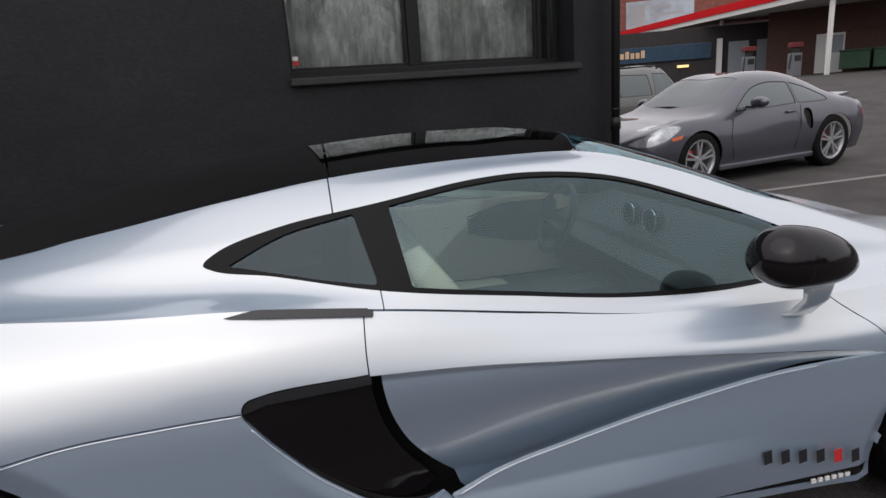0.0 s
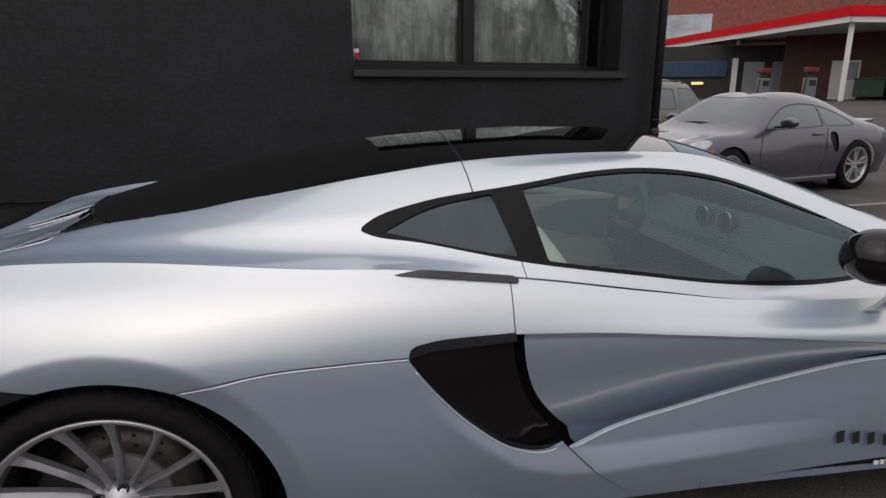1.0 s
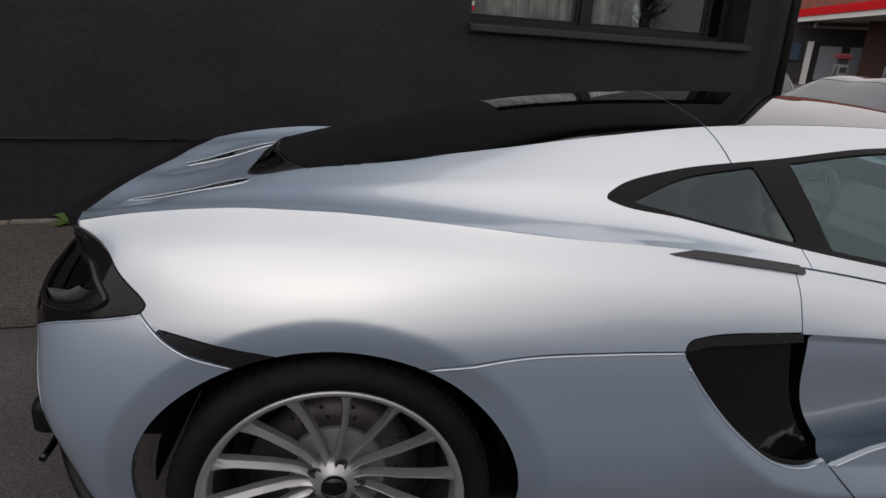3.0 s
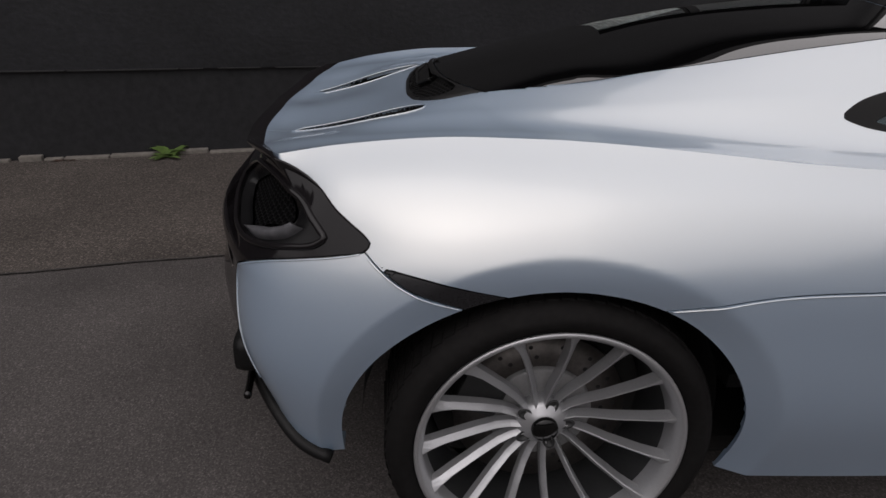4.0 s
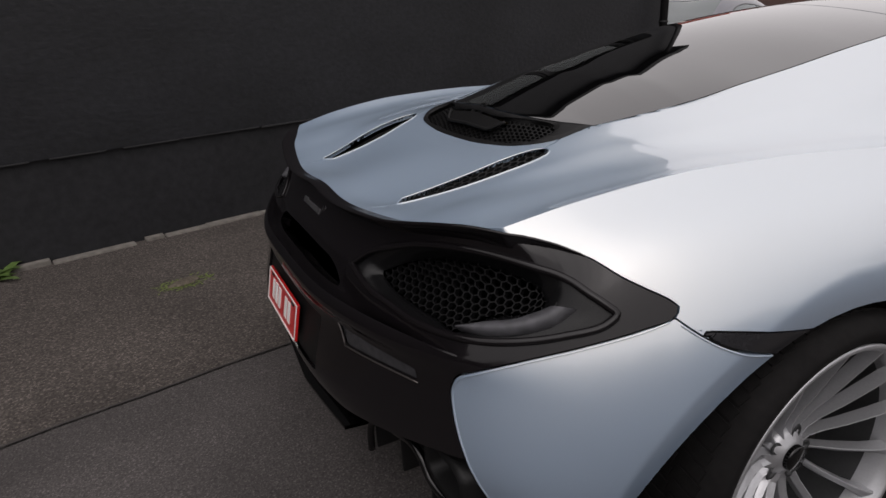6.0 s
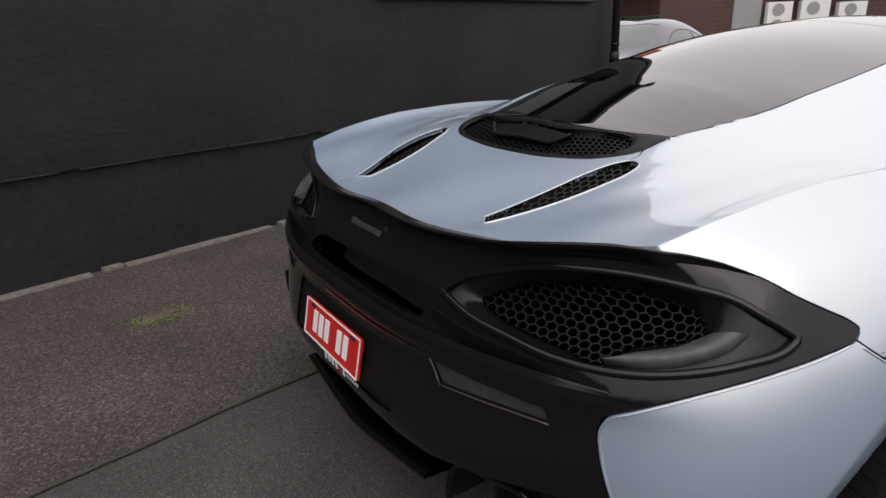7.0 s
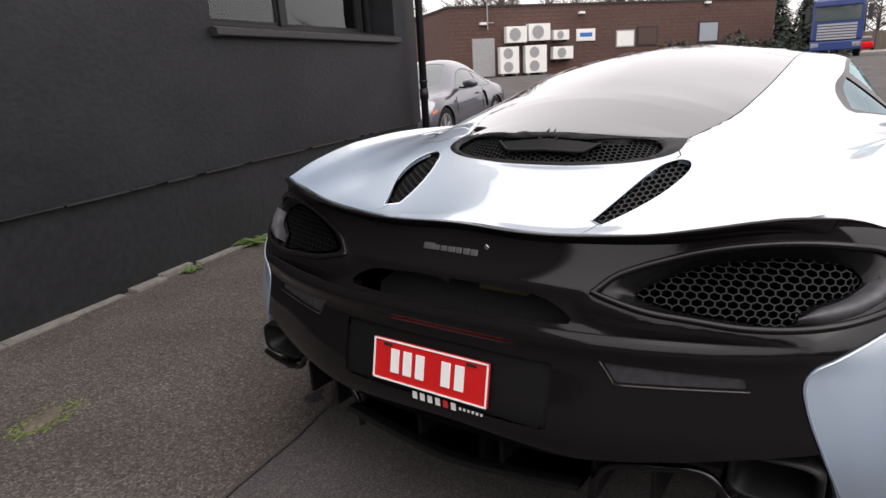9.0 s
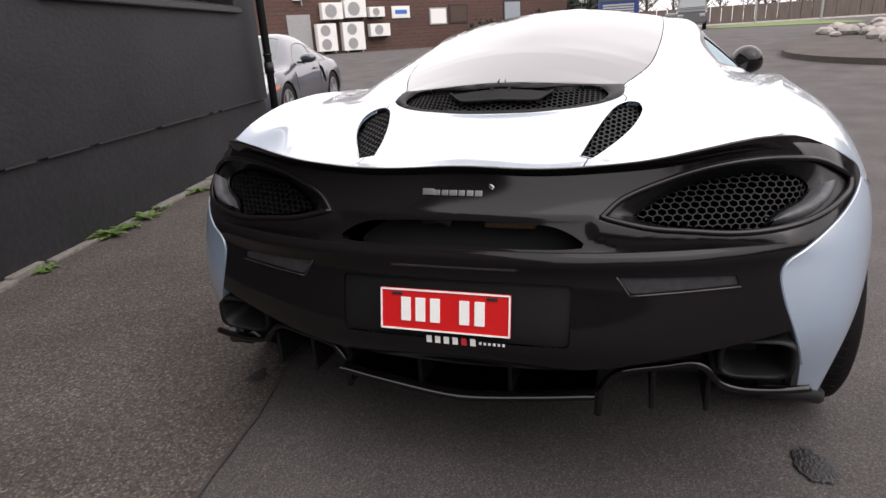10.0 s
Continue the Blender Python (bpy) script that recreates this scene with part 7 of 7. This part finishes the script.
part("front_bumper", box((-0.3, -1.25, 0.38), (0.10, 1.25, 0.88), 0.06), BLUETRUCK, lorry)
for k in (-1, 1):
    part("headlamp", box((0.0, k * 1.0 - 0.2, 0.55), (0.12, k * 1.0 + 0.2, 0.78), 0.03), LAMPGLASS, lorry)
    part("side_mirror", box((-0.1, k * 1.48 - 0.12, 1.9), (0.1, k * 1.48 + 0.12, 2.7), 0.04), DARKTRIM, lorry)
    for x0 in (-0.75, -4.6):
        bm = lathe([(0.0, 0.14), (0.3, 0.16), (0.5, 0.12), (0.5, -0.15)], 28)
        bmesh.ops.translate(bm, vec=(x0, k * 1.08, 0.5), verts=bm.verts)
        part("wheel", bm, TYREFAR, lorry, smooth=True)
part("load_frame", box((-7.0, -1.2, 0.95), (-2.3, 1.2, 2.2), 0.05), DARKTRIM, lorry)
part("beacon_bar", box((-0.9, -0.8, 3.152), (-0.5, 0.8, 3.42), 0.05), GREYM, lorry)

van = thing("van", "dark van with its headlamps lit, on the road", "van", m=Matrix.Translation((40.2, -3.05, LIFT)) @ Matrix.Rotation(radians(176), 4, "Z"))
bm = bmesh.new()
sec = [(-4.2, 0.3, 0.85), (-4.2, 1.85, 0.75), (-0.9, 1.95, 0.75), (-0.35, 1.25, 0.85), (0.35, 1.05, 0.85), (0.45, 0.35, 0.85)]
ls = [[bm.verts.new((x, k * w, z)) for x, z, w in sec] for k in (-1, 1)]
for i in range(len(sec)):
    j = (i + 1) % len(sec)
    bm.faces.new((ls[0][i], ls[0][j], ls[1][j], ls[1][i]))
bm.faces.new(ls[0][::-1])
bm.faces.new(ls[1])
bmesh.ops.recalc_face_normals(bm, faces=bm.faces)
bmesh.ops.bevel(bm, geom=list(bm.edges), offset=0.08, segments=2, affect="EDGES")
part("body", bm, DARKVAN, van)
bm = bmesh.new()
vq = [bm.verts.new(p) for p in ((-0.83, -0.68, 1.88), (-0.83, 0.68, 1.88), (-0.37, 0.76, 1.30), (-0.37, -0.76, 1.30))]
bm.faces.new(vq)
bmesh.ops.translate(bm, vec=(0.05, 0, 0.02), verts=bm.verts)
part("windscreen", bm, CARGLASS, van)
for k in (-1, 1):
    part("headlamp", box((0.36, k * 0.62 - 0.16, 0.72), (0.48, k * 0.62 + 0.16, 0.92), 0.04), LAMPGLASS, van)
    for x0 in (-0.3, -3.3):
        bm = lathe([(0.0, 0.1), (0.33, 0.1), (0.33, -0.1)], 24)
        bmesh.ops.translate(bm, vec=(x0, k * 0.78, 0.33), verts=bm.verts)
        part("wheel", bm, TYREFAR, van, smooth=True)


def conifer(x0, y0, h, r, seed):
    random.seed(seed)
    root = thing("conifer", "dark green spruce tree with an uneven crown", "tree", "conifers", m=Matrix.Translation((x0, y0, LIFT)))
    part("trunk", tube([(0, 0, 0), (0, 0, h * 0.5), (0, 0, h * 0.95)], [0.16, 0.1, 0.03], 8), TWIG, root)
    v, f = [], []
    for i in range(900):
        t = random.random() ** 0.8
        zz = h * (0.06 + 0.94 * t)
        rr = r * (1 - t) ** 0.8 * random.uniform(0.35, 1.12) + 0.05
        a = random.uniform(0, 6.3)
        c = Vector((rr * math.cos(a), rr * math.sin(a), zz - 0.25 * rr))
        s = 0.16 + 0.34 * (1 - t) * random.random()
        d = Vector((math.cos(a), math.sin(a), -0.35))
        e = Vector((-math.sin(a), math.cos(a), random.uniform(-0.3, 0.3)))
        b = len(v)
        v += [c - e * s * 0.5, c + d * s, c + e * s * 0.5, c - d * s * 0.4 + Vector((0, 0, 0.1))]
        f += [(b, b + 1, b + 2, b + 3)]
    link("crown", mesh_of("crown", v, f), PINE, root, smooth=False)


for n, (x0, y0, h, r) in enumerate(((46.5, 6.2, 3.6, 1.5), (48.0, 5.2, 5.0, 1.6), (45.5, 4.4, 2.7, 1.3), (49.0, 3.5, 4.2, 1.6), (47.0, 3.0, 2.8, 1.4), (50.5, 1.6, 3.4, 1.5))):
    conifer(x0, y0, h, r, 60 + n)


def bush(x0, y0, r, h, n, mat, seed, name="shrub", label="low dark evergreen shrub by the brick wall", group="shrubs"):
    random.seed(seed)
    v, f = [], []
    for _ in range(n):
        a, q = random.uniform(0, 6.3), random.random() ** 0.5
        c = Vector((x0 + r * q * math.cos(a), y0 + r * q * math.sin(a), LIFT + h * (1 - 0.6 * q * q) * random.uniform(0.15, 1.0)))
        s = random.uniform(0.10, 0.28)
        d, e = Vector((random.gauss(0, 1), random.gauss(0, 1), random.gauss(0, 1))).normalized() * s, Vector((random.gauss(0, 1), random.gauss(0, 1), random.gauss(0, 1))).normalized() * s * 0.5
        b = len(v)
        v += [c - e, c + d, c + e, c - d * 0.3]
        f += [(b, b + 1, b + 2, b + 3)]
    return tagged(link(name, mesh_of(name, v, f), mat, smooth=False), label, "shrub", group)


for n, (u, r, h) in enumerate(((13.4, 1.4, 1.5), (15.6, 1.2, 1.2), (17.3, 1.3, 1.7), (19.4, 1.3, 1.3), (21.0, 1.2, 1.6))):
    p = FA @ Vector((u, 1.4, 0))
    bush(p.x, p.y, r, h, 500, PINE, 80 + n)


def woods(name, spots, mat, label, seed, density=26, up=(6, 11)):
    """Bare far trees: trunks and many fine twigs, as one uncountable mass."""
    random.seed(seed)
    v, f = [], []

    def stick(p, q, w):
        d = (q - p)
        s = Vector((-d.y, d.x, 0))
        s = s.normalized() * w if s.length > 1e-6 else Vector((w, 0, 0))
        t = d.cross(s).normalized() * w
        for o in (s, t):
            b = len(v)
            v.extend((p - o, p + o, q + o * 0.4, q - o * 0.4))
            f.append((b, b + 1, b + 2, b + 3))

    for x0, y0 in spots:
        h = random.uniform(*up)
        base = Vector((x0, y0, LIFT if x0 > 30 else 0.0))
        stick(base, base + Vector((0, 0, h * 0.8)), 0.16)
        for _ in range(density):
            z0 = h * random.uniform(0.25, 0.85)
            a, ln = random.uniform(0, 6.3), h * random.uniform(0.12, 0.30)
            p = base + Vector((0, 0, z0))
            q = p + Vector((math.cos(a) * ln, math.sin(a) * ln, ln * random.uniform(0.4, 1.0)))
            stick(p, q, 0.06)
            for _ in range(4):
                r = p.lerp(q, random.uniform(0.4, 1.0))
                stick(r, r + Vector((random.gauss(0, 0.5), random.gauss(0, 0.5), random.uniform(0.2, 1.0))), 0.03)
    return tagged(link(name, mesh_of(name, v, f), mat, smooth=False), label, "woods", kind="stuff")


random.seed(7)
woods("far_woods", [(random.uniform(55, 95), random.uniform(8, 62)) for _ in range(90)], TWIG, "bare leafless trees behind the buildings", 8)
random.seed(9)
woods("roadside_trees", [(random.uniform(85, 120), random.uniform(-55, 8)) for _ in range(80)], TWIG, "bare leafless trees beyond the road", 9, 24, (5, 9))
random.seed(12)
ring = []
for _ in range(170):
    a, d = radians(random.uniform(165, 325)), random.uniform(34, 62)
    ring.append((d * math.cos(a), d * math.sin(a)))
woods("behind_woods", ring, TWIG, "bare leafless trees across the street", 13, 30, (6, 11))


def evergreens(name, spots, label, seed):
    """A dense far mass of dark evergreen trees with a ragged head."""
    random.seed(seed)
    v, f = [], []
    for x0, y0, h, r in spots:
        for _ in range(230):
            t = random.random() ** 0.7
            rr, a = r * (1.05 - t) * random.uniform(0.2, 1.1), random.uniform(0, 6.3)
            c = Vector((x0 + rr * math.cos(a), y0 + rr * math.sin(a), h * t))
            s = random.uniform(0.5, 1.3)
            d, e = Vector((random.gauss(0, 1), random.gauss(0, 1), random.gauss(0, 0.5))).normalized() * s, Vector((random.gauss(0, 1), random.gauss(0, 1), random.gauss(0, 1))).normalized() * s * 0.7
            b = len(v)
            v += [c - e, c + d, c + e, c - d * 0.6]
            f += [(b, b + 1, b + 2, b + 3)]
    return tagged(link(name, mesh_of(name, v, f), PINE, smooth=False), label, "woods", kind="stuff")


random.seed(14)
spots = []
for k in range(120):
    a, d = radians(165 + 158 * (k + random.random()) / 120), random.uniform(34, 55)
    spots.append((d * math.cos(a), d * math.sin(a), random.uniform(3.0, 7.0), random.uniform(2.4, 3.8)))
evergreens("evergreen_belt", spots, "dark evergreen trees across the street", 15)

bm = bmesh.new()
for k in range(60):
    y0 = -70 + 1.2 * k
    add_box(bm, (80 - 0.25 * y0 * 0.3, y0, LIFT), (80.2 - 0.25 * y0 * 0.3, y0 + 1.12, LIFT + 2.0))
tagged(part("noise_barrier", bm, TIMBER), "brown timber noise barrier along the far road", "fence", kind="structure")
bm = bmesh.new()
pts = [(41.5, -3.6), (36.0, -7.6), (31.5, -9.4), (33.0, -10.4), (40, -11.6), (60, -14), (64, -8)]
bm.faces.new([bm.verts.new((x, y, LIFT - 0.07)) for x, y in pts][::-1])
bmesh.ops.recalc_face_normals(bm, faces=bm.faces)
g = bmesh.ops.extrude_face_region(bm, geom=list(bm.faces))
bmesh.ops.translate(bm, vec=(0, 0, 0.10), verts=[e for e in g["geom"] if isinstance(e, bmesh.types.BMVert)])
bmesh.ops.recalc_face_normals(bm, faces=bm.faces)
tagged(part("grass_verge", bm, GRASS), "green grass verge by the road", "grass", kind="structure")
bm = box((-40, -0.6, 0.0), (40, 0.6, 0.14), 0.02)
bmesh.ops.transform(bm, matrix=Matrix.Translation((66, -14, LIFT)) @ Matrix.Rotation(radians(100), 4, "Z"), verts=bm.verts)
tagged(part("road_edge", bm, PALEKERB), "pale concrete road edge", "kerb", kind="structure")
island = outline([(15.3, -3.7), (13.2, -4.6), (11.8, -6.5), (13.0, -9.5), (19.0, -11.5), (24.0, -9.3), (22.5, -6.8), (18.5, -4.6)], 6)
bm = bmesh.new()
bot = [bm.verts.new((x, y, rise(x, y) - 0.05)) for x, y in island]
top_ = [bm.verts.new((x, y, rise(x, y) + 0.13)) for x, y in island]
for k in range(len(bot)):
    j = (k + 1) % len(bot)
    bm.faces.new((bot[k], bot[j], top_[j], top_[k]))
bm.faces.new(top_)
bmesh.ops.recalc_face_normals(bm, faces=bm.faces)
tagged(part("traffic_island", bm, YARD), "raised island of packed earth with a low kerb", "kerb", kind="structure")
random.seed(31)
for k in range(46):
    a, q = random.uniform(0, 6.3), random.random() ** 0.5
    cx, cy = 18.4 + 3.6 * q * math.cos(a), -7.3 + 2.0 * q * math.sin(a)
    bm = bmesh.new()
    bmesh.ops.create_icosphere(bm, subdivisions=2, radius=1)
    for v in bm.verts:
        v.co *= 1 + 0.25 * noise.noise(v.co * 1.5 + Vector((k, 0, 0)))
    s = random.uniform(0.12, 0.34)
    bmesh.ops.transform(bm, matrix=Matrix.Translation((cx, cy, rise(cx, cy) + 0.13 + s * 0.25)) @ Matrix.Rotation(a, 4, "Z") @ Matrix.Diagonal((s, s * 0.8, s * 0.55, 1)), verts=bm.verts)
    tagged(part("boulder", bm, STONE), "grey rubble stone on the island", "stone", "rubble stones")
for x0, y0, h in ((60, -9.5, 7), (44.0, -10.9, 3.0), (46, -15.5, 7)):
    root = thing("road_post", "thin grey road post on the verge", "post", "road posts")
    part("pole", tube([(x0, y0, LIFT), (x0, y0, LIFT + h)], 0.07, 8), GREYM, root)
for x0, y0, mat in ((72, -3.0, WPAINT), (76, 0.5, RED), (70, 1.6, WPAINT)):
    root = thing("far_car", "small car far off on the road", "car", "far cars", m=pose(0, 0, LIFT))
    part("body", box((x0 - 2, y0 - 0.85, 0.22), (x0 + 2, y0 + 0.85, 0.9), 0.2), mat, root)
    for wx in (-1.25, 1.25):
        for k in (-1, 1):
            bm = lathe([(0.0, 0.1), (0.3, 0.1), (0.3, -0.1)], 16)
            bmesh.ops.translate(bm, vec=(x0 + wx, y0 + k * 0.78, 0.30), verts=bm.verts)
            part("wheel", bm, TYREFAR, root, smooth=True)
    part("cabin", box((x0 - 1.2, y0 - 0.7, 0.88), (x0 + 1.1, y0 + 0.7, 1.45), 0.2), CARGLASS, root)
